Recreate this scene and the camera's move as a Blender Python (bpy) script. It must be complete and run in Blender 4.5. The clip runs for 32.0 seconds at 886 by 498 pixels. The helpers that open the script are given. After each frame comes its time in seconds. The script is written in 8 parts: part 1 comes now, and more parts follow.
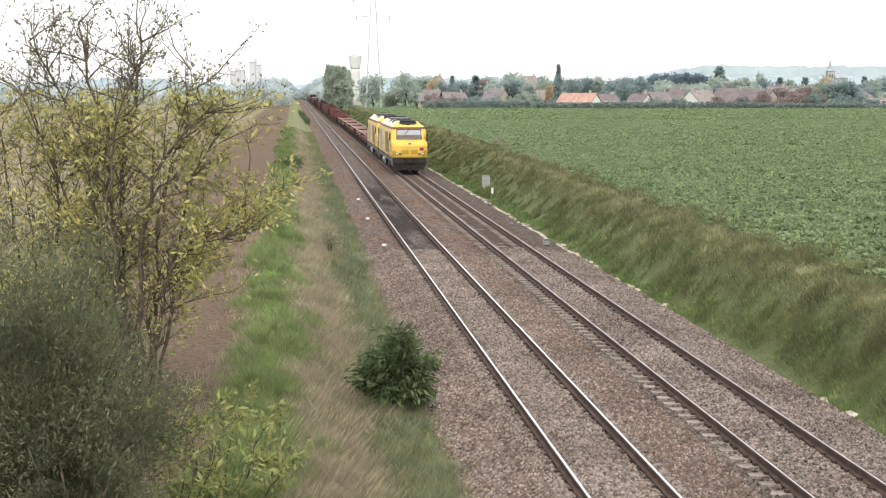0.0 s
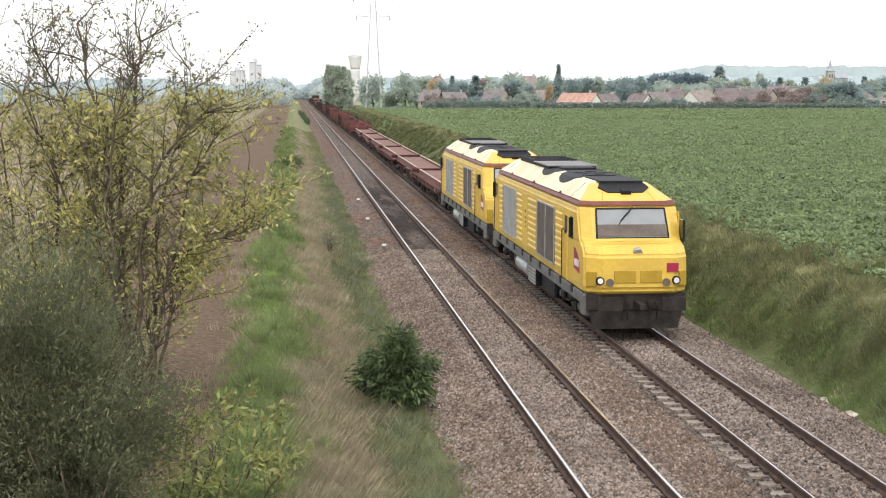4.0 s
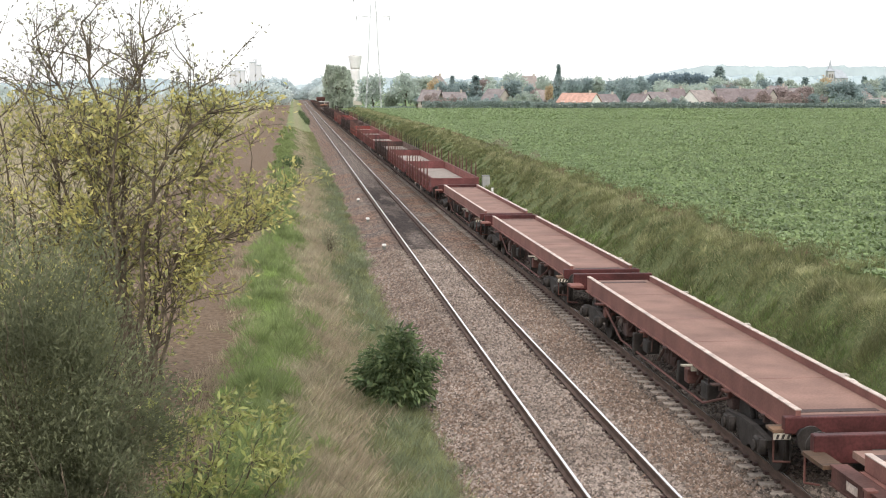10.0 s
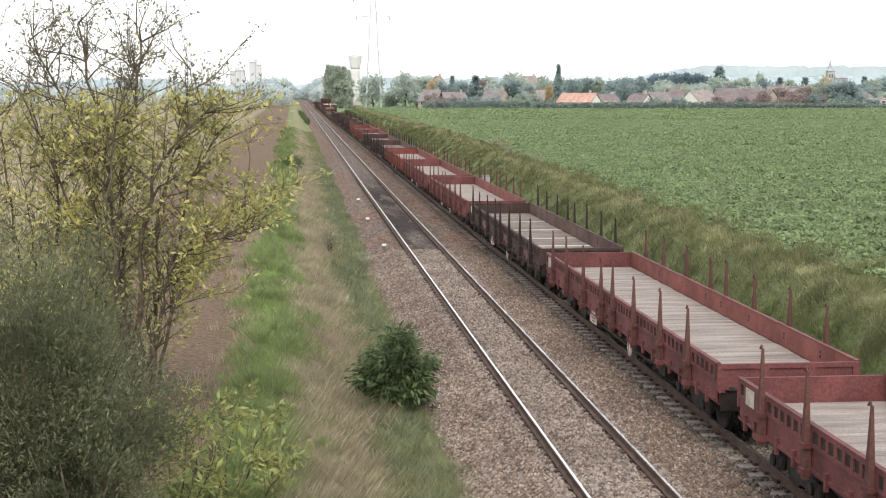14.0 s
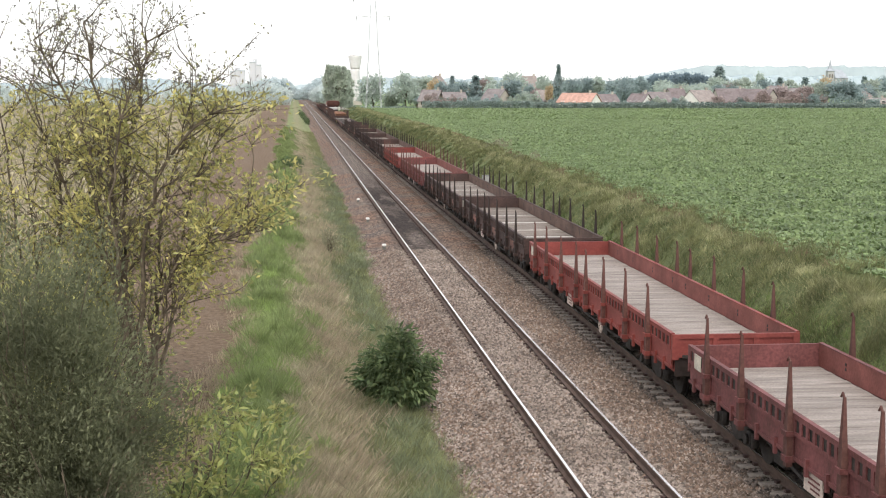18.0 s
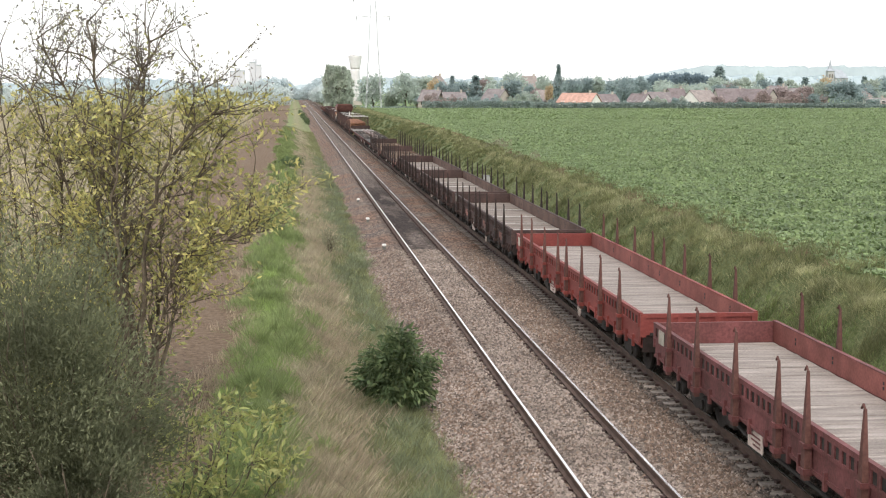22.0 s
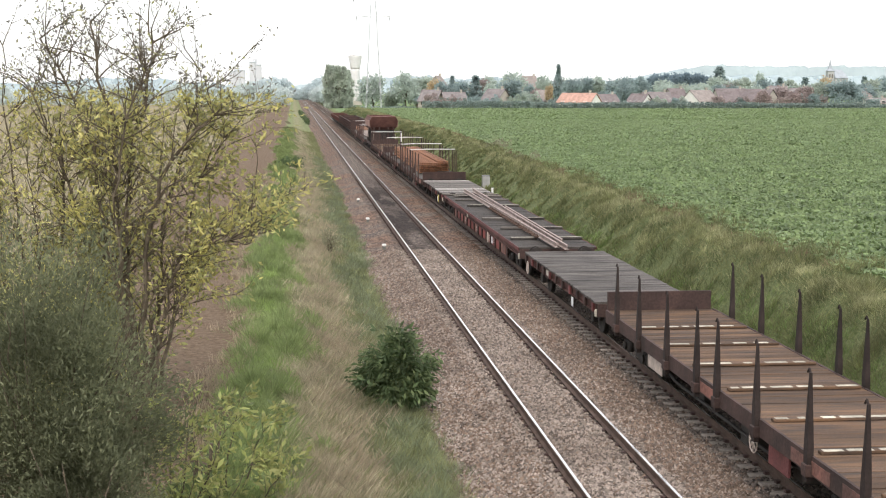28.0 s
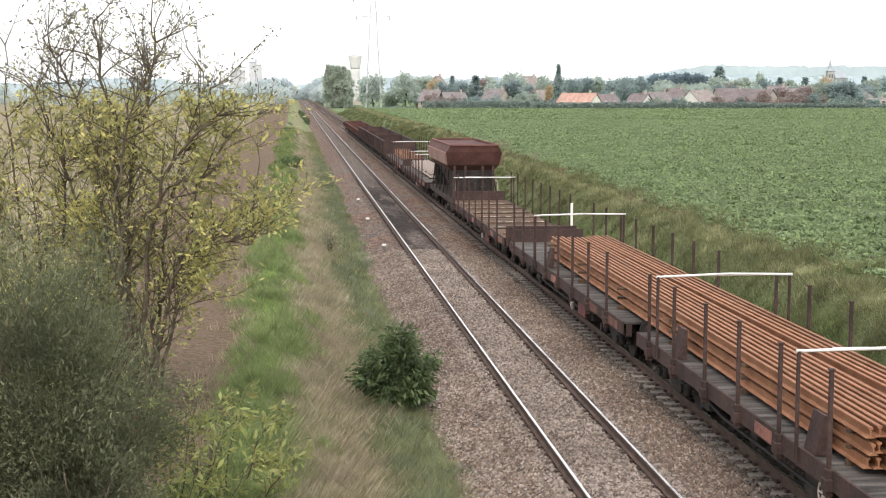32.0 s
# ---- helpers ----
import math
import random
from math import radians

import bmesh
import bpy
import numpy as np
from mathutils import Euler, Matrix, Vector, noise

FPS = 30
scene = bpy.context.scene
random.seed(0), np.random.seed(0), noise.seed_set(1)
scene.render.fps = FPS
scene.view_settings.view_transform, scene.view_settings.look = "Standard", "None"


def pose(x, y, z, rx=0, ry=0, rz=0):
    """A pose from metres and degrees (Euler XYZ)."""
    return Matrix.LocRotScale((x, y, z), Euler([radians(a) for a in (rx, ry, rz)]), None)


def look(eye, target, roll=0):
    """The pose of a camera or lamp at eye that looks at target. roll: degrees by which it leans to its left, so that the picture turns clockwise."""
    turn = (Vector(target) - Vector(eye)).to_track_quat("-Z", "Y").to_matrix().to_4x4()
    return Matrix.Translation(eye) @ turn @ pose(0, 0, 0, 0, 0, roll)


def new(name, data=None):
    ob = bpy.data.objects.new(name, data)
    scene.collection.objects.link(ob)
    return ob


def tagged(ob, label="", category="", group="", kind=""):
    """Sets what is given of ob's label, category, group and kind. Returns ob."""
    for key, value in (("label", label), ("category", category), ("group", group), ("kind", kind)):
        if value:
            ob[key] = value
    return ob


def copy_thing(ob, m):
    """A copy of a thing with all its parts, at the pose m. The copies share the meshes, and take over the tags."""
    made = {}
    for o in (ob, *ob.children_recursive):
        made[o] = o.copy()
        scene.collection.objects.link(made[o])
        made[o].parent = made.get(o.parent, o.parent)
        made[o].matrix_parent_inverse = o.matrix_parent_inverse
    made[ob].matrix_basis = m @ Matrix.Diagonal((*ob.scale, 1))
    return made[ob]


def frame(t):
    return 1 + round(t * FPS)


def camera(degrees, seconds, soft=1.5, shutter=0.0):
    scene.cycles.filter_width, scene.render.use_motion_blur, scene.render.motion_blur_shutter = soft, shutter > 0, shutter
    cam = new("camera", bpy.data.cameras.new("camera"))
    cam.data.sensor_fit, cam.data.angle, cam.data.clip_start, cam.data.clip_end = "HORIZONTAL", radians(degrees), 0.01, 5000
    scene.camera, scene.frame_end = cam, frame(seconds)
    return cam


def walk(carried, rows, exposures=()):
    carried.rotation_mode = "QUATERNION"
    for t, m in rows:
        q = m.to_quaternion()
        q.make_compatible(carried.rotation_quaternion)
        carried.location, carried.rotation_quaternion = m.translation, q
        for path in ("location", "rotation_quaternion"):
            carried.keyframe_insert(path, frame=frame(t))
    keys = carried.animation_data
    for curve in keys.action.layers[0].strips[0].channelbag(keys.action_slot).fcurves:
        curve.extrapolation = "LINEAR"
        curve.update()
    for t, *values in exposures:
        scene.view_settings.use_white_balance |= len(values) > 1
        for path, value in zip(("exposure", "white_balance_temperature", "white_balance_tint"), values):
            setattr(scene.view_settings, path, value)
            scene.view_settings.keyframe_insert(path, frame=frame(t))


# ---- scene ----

# ---- camera ----
cam = camera(33.97, 32.0, soft=1.1)
CAM = pose(0, 0, 6.707, 90 - 6.306, 0, -5.868) @ pose(0, 0, 0, 0, 0, 0.08)
walk(cam, [(0, CAM), (32, CAM)], exposures=[(0, 0.11), (2.5, 0.08), (4.5, -0.06), (5.8, -0.12), (6.6, -0.07), (7.6, 0.09), (9, 0.12), (20, 0.13), (32, 0.14)])

XL, XR = 5.553, 9.244          # centre lines of the two tracks
SUN_FROM = Vector((-0.06, -0.60, 0.80)).normalized()

# ---- world and sun: a bright overcast afternoon ----
world = bpy.data.worlds.new("overcast_sky")
scene.world = world
world.use_nodes = True
wn, wl = world.node_tree.nodes, world.node_tree.links
wn.clear()
sky = wn.new("ShaderNodeTexSky")
sky.sky_type = "NISHITA"
sky.sun_disc = False
sky.sun_elevation = math.asin(SUN_FROM.z)
sky.sun_rotation = math.atan2(SUN_FROM.x, SUN_FROM.y)
sky.dust_density = 4.0
sky_bg = wn.new("ShaderNodeBackground")
sky_bg.inputs["Strength"].default_value = 0.10
cloud_bg = wn.new("ShaderNodeBackground")
cloud_bg.inputs["Color"].default_value = (1.0, 0.99, 0.988, 1)
cloud_bg.inputs["Strength"].default_value = 1.08
sky_add = wn.new("ShaderNodeAddShader")
sky_out = wn.new("ShaderNodeOutputWorld")
wl.new(sky.outputs[0], sky_bg.inputs["Color"])
wl.new(sky_bg.outputs[0], sky_add.inputs[0])
wl.new(cloud_bg.outputs[0], sky_add.inputs[1])
wl.new(sky_add.outputs[0], sky_out.inputs["Surface"])

sun_data = bpy.data.lights.new("sun", "SUN")
sun_data.energy = 0.9
sun_data.angle = radians(25)
sun_data.color = (1.0, 0.955, 0.89)
sun = new("sun", sun_data)
sun.matrix_world = look(SUN_FROM * 50, (0, 0, 0))

# ---- materials ----
def mat(name, color, rough=0.8, metal=0.0, var=0.25, scale=3.0, fine=60.0, bump=0.2, tint=None, rand=0.0, island=0.0, spec=0.2, grain=False):
    """Procedural surface: two scales of noise in the colour, a fine bump, and a shift per piece where asked."""
    m = bpy.data.materials.new(name)
    m.use_nodes = True
    n, l = m.node_tree.nodes, m.node_tree.links
    bsdf = n["Principled BSDF"]
    bsdf.inputs["Roughness"].default_value = rough
    bsdf.inputs["Metallic"].default_value = metal
    bsdf.inputs["Specular IOR Level"].default_value = spec
    tc = n.new("ShaderNodeTexCoord")
    big = n.new("ShaderNodeTexNoise")
    big.inputs["Scale"].default_value = scale
    big.inputs["Detail"].default_value = 5
    small = n.new("ShaderNodeTexNoise")
    small.inputs["Scale"].default_value = fine
    small.inputs["Detail"].default_value = 3
    where = tc.outputs["Object"]
    if grain:
        piece = n.new("ShaderNodeObjectInfo")
        shift = n.new("ShaderNodeMath")
        shift.operation = "MULTIPLY"
        shift.inputs[1].default_value = 90.0
        l.new(piece.outputs["Random"], shift.inputs[0])
        offset = n.new("ShaderNodeCombineXYZ")
        for axis in "XY":
            l.new(shift.outputs[0], offset.inputs[axis])
        stretch = n.new("ShaderNodeMapping")
        stretch.inputs["Scale"].default_value = (0.9, 5.0, 5.0)
        l.new(where, stretch.inputs["Vector"])
        added = n.new("ShaderNodeVectorMath")
        l.new(stretch.outputs["Vector"], added.inputs[0])
        l.new(offset.outputs[0], added.inputs[1])
        where = added.outputs["Vector"]
    l.new(where, big.inputs["Vector"])
    l.new(where, small.inputs["Vector"])
    ramp = n.new("ShaderNodeValToRGB")
    c = Vector(color)
    d = Vector(tint) if tint else c * (1 - 1.4 * var)
    ramp.color_ramp.elements[0].position, ramp.color_ramp.elements[1].position = 0.32, 0.68
    ramp.color_ramp.elements[0].color = (*d, 1)
    ramp.color_ramp.elements[1].color = (*(c * (1 + 0.5 * var)), 1)
    l.new(big.outputs["Fac"], ramp.inputs["Fac"])
    hsv = n.new("ShaderNodeHueSaturation")
    l.new(ramp.outputs["Color"], hsv.inputs["Color"])
    mr = n.new("ShaderNodeMapRange")
    mr.inputs["From Min"].default_value, mr.inputs["From Max"].default_value = 0.25, 0.75
    mr.inputs["To Min"].default_value, mr.inputs["To Max"].default_value = 1 - 0.8 * var, 1 + 0.8 * var
    l.new(small.outputs["Fac"], mr.inputs["Value"])
    value = mr.outputs["Result"]
    for amount, source in ((rand, "ObjectInfo"), (island, "NewGeometry")):
        if amount:
            src = n.new("ShaderNode" + source)
            r2 = n.new("ShaderNodeMapRange")
            r2.inputs["To Min"].default_value, r2.inputs["To Max"].default_value = 1 - amount, 1 + amount
            l.new(src.outputs["Random" if source == "ObjectInfo" else "Random Per Island"], r2.inputs["Value"])
            mul = n.new("ShaderNodeMath")
            mul.operation = "MULTIPLY"
            l.new(value, mul.inputs[0])
            l.new(r2.outputs["Result"], mul.inputs[1])
            value = mul.outputs[0]
    l.new(value, hsv.inputs["Value"])
    l.new(hsv.outputs["Color"], bsdf.inputs["Base Color"])
    if bump:
        b = n.new("ShaderNodeBump")
        b.inputs["Strength"].default_value = bump
        b.inputs["Distance"].default_value = 0.02
        l.new(small.outputs["Fac"], b.inputs["Height"])
        l.new(b.outputs["Normal"], bsdf.inputs["Normal"])
    return m


M = {}
M["yellow"] = mat("yellow_paint", (0.74, 0.50, 0.085), 0.38, spec=0.45, var=0.10, scale=0.8, fine=9, bump=0.03, tint=(0.64, 0.43, 0.08))
M["cream"] = mat("dusty_cream_roof_paint", (0.80, 0.72, 0.50), 0.42, spec=0.5, var=0.10, scale=0.45, fine=8, bump=0.02, tint=(0.62, 0.50, 0.26))
M["yellow_dark"] = mat("deeper_yellow_hatch_paint", (0.46, 0.30, 0.04), 0.45, var=0.12, scale=2, fine=12, bump=0.03)
M["plum"] = mat("faded_plum_stripe", (0.24, 0.085, 0.075), 0.5, var=0.2, scale=2, bump=0.03)
M["red_logo"] = mat("red_logo_paint", (0.36, 0.035, 0.075), 0.4, var=0.08, bump=0.0)
M["white_paint"] = mat("white_paint", (0.8, 0.79, 0.76), 0.5, var=0.08, bump=0.02)
M["loco_grey"] = mat("grey_underframe_paint", (0.17, 0.17, 0.16), 0.6, var=0.25, scale=2, fine=20)
M["grille"] = mat("grey_grille", (0.38, 0.38, 0.36), 0.6, var=0.12, scale=2, fine=25)
M["grille_dark"] = mat("brown_grey_grille", (0.16, 0.135, 0.115), 0.65, var=0.2, scale=2, fine=25)
M["black"] = mat("black_roof_equipment", (0.022, 0.022, 0.024), 0.6, var=0.3, scale=2, fine=20)
M["glass"] = mat("dark_window_glass", (0.02, 0.025, 0.028), 0.06, var=0.05, bump=0.0, spec=0.6)
M["windscreen"] = mat("pale_grey_windscreen", (0.27, 0.29, 0.30), 0.22, var=0.06, bump=0.0, spec=0.3)
# Grimy steel, darkened further to hold the shade under the train.
M["steel_grey"] = mat("grimy_shaded_bogie_steel", (0.042, 0.036, 0.032), 0.75, var=0.35, scale=4, fine=30)
M["silver"] = mat("silver_tank_paint", (0.5, 0.5, 0.48), 0.4, spec=0.5, metal=0.4, var=0.2, scale=2, fine=14)
M["rust_red"] = mat("red_oxide_wagon_paint", (0.15, 0.054, 0.052), 0.7, var=0.34, scale=1.4, fine=18, rand=0.10, tint=(0.095, 0.038, 0.035))
M["pink_red"] = mat("faded_pinkish_red_wagon_paint", (0.20, 0.092, 0.075), 0.75, var=0.22, scale=1.2, fine=22, rand=0.08, tint=(0.14, 0.066, 0.055))
M["inner_red"] = mat("lighter_orange_red_inner_board", (0.235, 0.085, 0.07), 0.75, var=0.25, scale=1.2, fine=18, rand=0.1)
M["inner_brown"] = mat("lighter_brown_inner_board", (0.135, 0.085, 0.067), 0.78, var=0.35, scale=1.0, fine=18, rand=0.1)
M["stake_dark"] = mat("blackish_brown_stanchion_steel", (0.036, 0.026, 0.023), 0.75, var=0.3, scale=2, fine=20, rand=0.15)
M["deep_red"] = mat("deep_red_end_beam_paint", (0.082, 0.026, 0.024), 0.6, var=0.35, scale=1.5, fine=18)
M["rust_brown"] = mat("dark_brown_wagon_paint", (0.07, 0.043, 0.037), 0.78, var=0.32, scale=1.4, fine=18, rand=0.12, tint=(0.042, 0.029, 0.026))
M["bright_red"] = mat("bright_red_wagon_paint", (0.22, 0.055, 0.046), 0.65, var=0.2, scale=1.2, fine=18, rand=0.08)
M["floor_a"] = mat("dusty_rust_floor", (0.235, 0.142, 0.112), 0.85, var=0.2, scale=0.9, fine=25, tint=(0.17, 0.102, 0.08))
M["plank"] = mat("weathered_grey_planks", (0.265, 0.232, 0.206), 0.85, var=0.5, scale=0.7, fine=20, island=0.0, rand=0.07, tint=(0.17, 0.145, 0.126), grain=True)
M["plank_dark"] = mat("dark_weathered_planks", (0.115, 0.102, 0.092), 0.85, var=0.5, scale=0.8, fine=26, rand=0.22, grain=True)
M["wood_rust"] = mat("rusty_stained_planks", (0.112, 0.066, 0.038), 0.85, var=0.38, scale=0.9, fine=22, island=0.25, rand=0.3, tint=(0.054, 0.041, 0.034), grain=True)
M["plank_mixed"] = mat("patchy_weathered_planks", (0.205, 0.172, 0.145), 0.85, var=0.32, scale=0.7, fine=26, rand=0.2, tint=(0.10, 0.083, 0.07), grain=True)
M["plank_black"] = mat("blackened_planks", (0.07, 0.061, 0.054), 0.85, var=0.5, scale=0.7, fine=26, rand=0.16, grain=True)
M["plank_pale"] = mat("bleached_plank", (0.50, 0.47, 0.43), 0.85, var=0.3, scale=0.9, fine=26, rand=0.15, grain=True)
M["plank_bleached"] = mat("bleached_and_brown_planks", (0.168, 0.148, 0.132), 0.85, var=0.4, scale=0.6, fine=26, rand=0.6, grain=True)
M["worn_red"] = mat("worn_orange_red_panel_paint", (0.27, 0.12, 0.092), 0.75, var=0.4, scale=1.6, fine=16, rand=0.25, tint=(0.11, 0.065, 0.055))
M["dusty_pink"] = mat("dusty_pink_hopper_paint", (0.34, 0.215, 0.175), 0.85, var=0.2, scale=0.8, fine=14)
M["yellow_wheel"] = mat("yellow_brake_wheel_paint", (0.55, 0.45, 0.14), 0.6, var=0.2, scale=3, fine=20)
M["dull_red"] = mat("dull_red_wagon_paint", (0.11, 0.052, 0.043), 0.78, var=0.3, scale=1.2, fine=18, rand=0.1)
# The sky's reflection on the hatch top is put into this grey.
M["lid_grey"] = mat("sky_sheen_grey_roof_hatch", (0.21, 0.205, 0.195), 0.55, var=0.15, scale=1.5, fine=14)
M["timber_pale"] = mat("pale_timber_bearer", (0.48, 0.44, 0.36), 0.85, var=0.3, scale=3, fine=30, rand=0.2)
M["edge_pale"] = mat("worn_pale_edge", (0.52, 0.43, 0.37), 0.7, var=0.25, scale=3, fine=24)
M["rail_rust"] = mat("fresh_rust_rail", (0.285, 0.142, 0.078), 0.7, var=0.25, scale=2, fine=30, rand=0.22, tint=(0.23, 0.10, 0.05))
M["rail_dusty"] = mat("dusty_pinkish_grey_rail", (0.33, 0.27, 0.24), 0.75, var=0.25, scale=2, fine=30, tint=(0.22, 0.16, 0.14))
M["rail_side"] = mat("rusty_rail_side", (0.105, 0.068, 0.052), 0.75, var=0.25, scale=3, fine=40)
M["rail_head"] = mat("polished_rail_head", (0.78, 0.75, 0.71), 0.18, spec=0.5, metal=0.85, var=0.1, scale=1, fine=30, bump=0.02)
M["concrete"] = mat("dusty_concrete_block", (0.29, 0.248, 0.208), 0.9, var=0.3, scale=5, fine=40, rand=0.2)
M["kerb"] = mat("pale_concrete_kerb", (0.50, 0.45, 0.36), 0.9, var=0.25, scale=2, fine=25, rand=0.15)


def ground_material():
    """Ploughed soil, stubble, verge, bank and beet field in one sheet, told apart across the track by ragged edges."""
    m = bpy.data.materials.new("fields_and_verges")
    m.use_nodes = True
    n, l = m.node_tree.nodes, m.node_tree.links
    bsdf = n["Principled BSDF"]
    bsdf.inputs["Roughness"].default_value = 0.95
    bsdf.inputs["Specular IOR Level"].default_value = 0.15
    tc = n.new("ShaderNodeTexCoord")
    sep = n.new("ShaderNodeSeparateXYZ")
    l.new(tc.outputs["Object"], sep.inputs[0])

    def noise_node(s, detail=4, rough=0.6):
        t = n.new("ShaderNodeTexNoise")
        t.inputs["Scale"].default_value = s
        t.inputs["Detail"].default_value = detail
        t.inputs["Roughness"].default_value = rough
        l.new(tc.outputs["Object"], t.inputs["Vector"])
        return t.outputs["Fac"]

    mid, fine, broad = noise_node(0.9), noise_node(7.0, 5, 0.7), noise_node(0.06)
    wob = n.new("ShaderNodeMath")
    wob.operation = "MULTIPLY_ADD"
    l.new(mid, wob.inputs[0])
    wob.inputs[1].default_value = 1.1
    l.new(sep.outputs["X"], wob.inputs[2])

    def two(a, b, lo=0.35, hi=0.65, src=fine):
        r = n.new("ShaderNodeValToRGB")
        r.color_ramp.elements[0].position, r.color_ramp.elements[1].position = lo, hi
        r.color_ramp.elements[0].color, r.color_ramp.elements[1].color = (*a, 1), (*b, 1)
        l.new(src, r.inputs["Fac"])
        return r.outputs["Color"]

    def blend(first, second, at, width):
        r = n.new("ShaderNodeMapRange")
        r.inputs["From Min"].default_value, r.inputs["From Max"].default_value = at + 0.55 - width, at + 0.55 + width
        l.new(wob.outputs[0], r.inputs["Value"])
        x = n.new("ShaderNodeMix")
        x.data_type = "RGBA"
        l.new(r.outputs["Result"], x.inputs["Factor"])
        l.new(first, x.inputs["A"])
        l.new(second, x.inputs["B"])
        return x.outputs["Result"]

    stubble = two((0.185, 0.155, 0.09), (0.285, 0.245, 0.155))
    soil = two((0.10, 0.068, 0.044), (0.205, 0.148, 0.10), 0.4, 0.62)
    lush = two((0.125, 0.155, 0.065), (0.225, 0.255, 0.115))
    dry = two((0.16, 0.16, 0.085), (0.285, 0.265, 0.155))
    low = two((0.12, 0.145, 0.065), (0.22, 0.235, 0.11))
    bank = two((0.085, 0.105, 0.045), (0.165, 0.185, 0.082))
    field = two((0.10, 0.145, 0.065), (0.175, 0.235, 0.105))
    field2 = n.new("ShaderNodeMix")
    field2.data_type = "RGBA"
    l.new(broad, field2.inputs["Factor"])
    l.new(field, field2.inputs["A"])
    field2.inputs["B"].default_value = (0.145, 0.20, 0.09, 1)
    col = blend(stubble, soil, -8.6, 0.5)
    col = blend(col, lush, -1.2, 0.25)
    col = blend(col, dry, -0.1, 0.45)
    col = blend(col, low, 1.5, 0.7)
    col = blend(col, bank, 8.0, 0.5)
    col = blend(col, field2.outputs["Result"], 18.0, 0.8)
    l.new(col, bsdf.inputs["Base Color"])
    b = n.new("ShaderNodeBump")
    b.inputs["Strength"].default_value = 0.8
    b.inputs["Distance"].default_value = 0.12
    l.new(fine, b.inputs["Height"])
    l.new(b.outputs["Normal"], bsdf.inputs["Normal"])
    return m


M["ground"] = ground_material()


def ballast_material():
    """Crushed stone: cells of many tints, rusty brake dust between the tracks, an oily patch on the left-hand track."""
    m = bpy.data.materials.new("crushed_stone_ballast")
    m.use_nodes = True
    n, l = m.node_tree.nodes, m.node_tree.links
    bsdf = n["Principled BSDF"]
    bsdf.inputs["Roughness"].default_value = 0.95
    bsdf.inputs["Specular IOR Level"].default_value = 0.2
    tc = n.new("ShaderNodeTexCoord")
    sep = n.new("ShaderNodeSeparateXYZ")
    l.new(tc.outputs["Object"], sep.inputs[0])
    vor = n.new("ShaderNodeTexVoronoi")
    vor.inputs["Scale"].default_value = 13
    l.new(tc.outputs["Object"], vor.inputs["Vector"])
    bw = n.new("ShaderNodeRGBToBW")
    l.new(vor.outputs["Color"], bw.inputs[0])
    ramp = n.new("ShaderNodeValToRGB")
    cr = ramp.color_ramp
    cr.elements[0].position, cr.elements[1].position = 0.15, 0.85
    cr.elements[0].color, cr.elements[1].color = (0.03, 0.024, 0.021, 1), (0.29, 0.238, 0.20, 1)
    e = cr.elements.new(0.5)
    e.color = (0.12, 0.094, 0.078, 1)
    l.new(bw.outputs[0], ramp.inputs["Fac"])

    def mixed(a, colour, fac):
        x = n.new("ShaderNodeMix")
        x.data_type, x.blend_type = "RGBA", "MULTIPLY"
        l.new(fac, x.inputs["Factor"])
        l.new(a, x.inputs["A"])
        x.inputs["B"].default_value = (*colour, 1)
        return x.outputs["Result"]

    def band(axis, a, b, soft):
        o = None
        for lo, hi in ((a - soft, a + soft), (b + soft, b - soft)):
            r = n.new("ShaderNodeMapRange")
            r.inputs["From Min"].default_value, r.inputs["From Max"].default_value = lo, hi
            l.new(sep.outputs[axis], r.inputs["Value"])
            if o is None:
                o = r.outputs["Result"]
            else:
                k = n.new("ShaderNodeMath")
                k.operation = "MULTIPLY"
                l.new(o, k.inputs[0])
                l.new(r.outputs["Result"], k.inputs[1])
                o = k.outputs[0]
        return o

    def times(a, b):
        k = n.new("ShaderNodeMath")
        k.operation = "MULTIPLY"
        l.new(a, k.inputs[0])
        l.new(b, k.inputs[1])
        return k.outputs[0]

    blot = n.new("ShaderNodeTexNoise")
    blot.inputs["Scale"].default_value = 0.35
    l.new(tc.outputs["Object"], blot.inputs["Vector"])
    blot_r = n.new("ShaderNodeMapRange")
    blot_r.inputs["From Min"].default_value, blot_r.inputs["From Max"].default_value = 0.35, 0.6
    l.new(blot.outputs["Fac"], blot_r.inputs["Value"])
    stain = n.new("ShaderNodeTexNoise")
    stain.inputs["Scale"].default_value = 0.8
    stain.inputs["Detail"].default_value = 6
    along = n.new("ShaderNodeMapping")
    along.inputs["Scale"].default_value = (1.6, 0.16, 1.0)
    l.new(tc.outputs["Object"], along.inputs["Vector"])
    l.new(along.outputs["Vector"], stain.inputs["Vector"])
    stain_r = n.new("ShaderNodeMapRange")
    stain_r.inputs["From Min"].default_value, stain_r.inputs["From Max"].default_value = 0.30, 0.50
    l.new(stain.outputs["Fac"], stain_r.inputs["Value"])
    col = mixed(ramp.outputs["Color"], (1.05, 0.8, 0.66), times(band("X", 6.6, 8.4, 0.4), blot_r.outputs["Result"]))
    col = mixed(col, (1.08, 0.85, 0.72), times(band("X", 2.5, 4.6, 0.3), blot_r.outputs["Result"]))
    col = mixed(col, (0.26, 0.24, 0.24), times(band("X", 4.6, 6.5, 0.4), times(band("Y", 58, 108, 12), stain_r.outputs["Result"])))
    col = mixed(col, (0.76, 0.72, 0.68), band("X", 8.0, 13.0, 0.4))
    col = mixed(col, (0.74, 0.70, 0.66), band("X", XR - 1.25, XR + 1.25, 0.3))
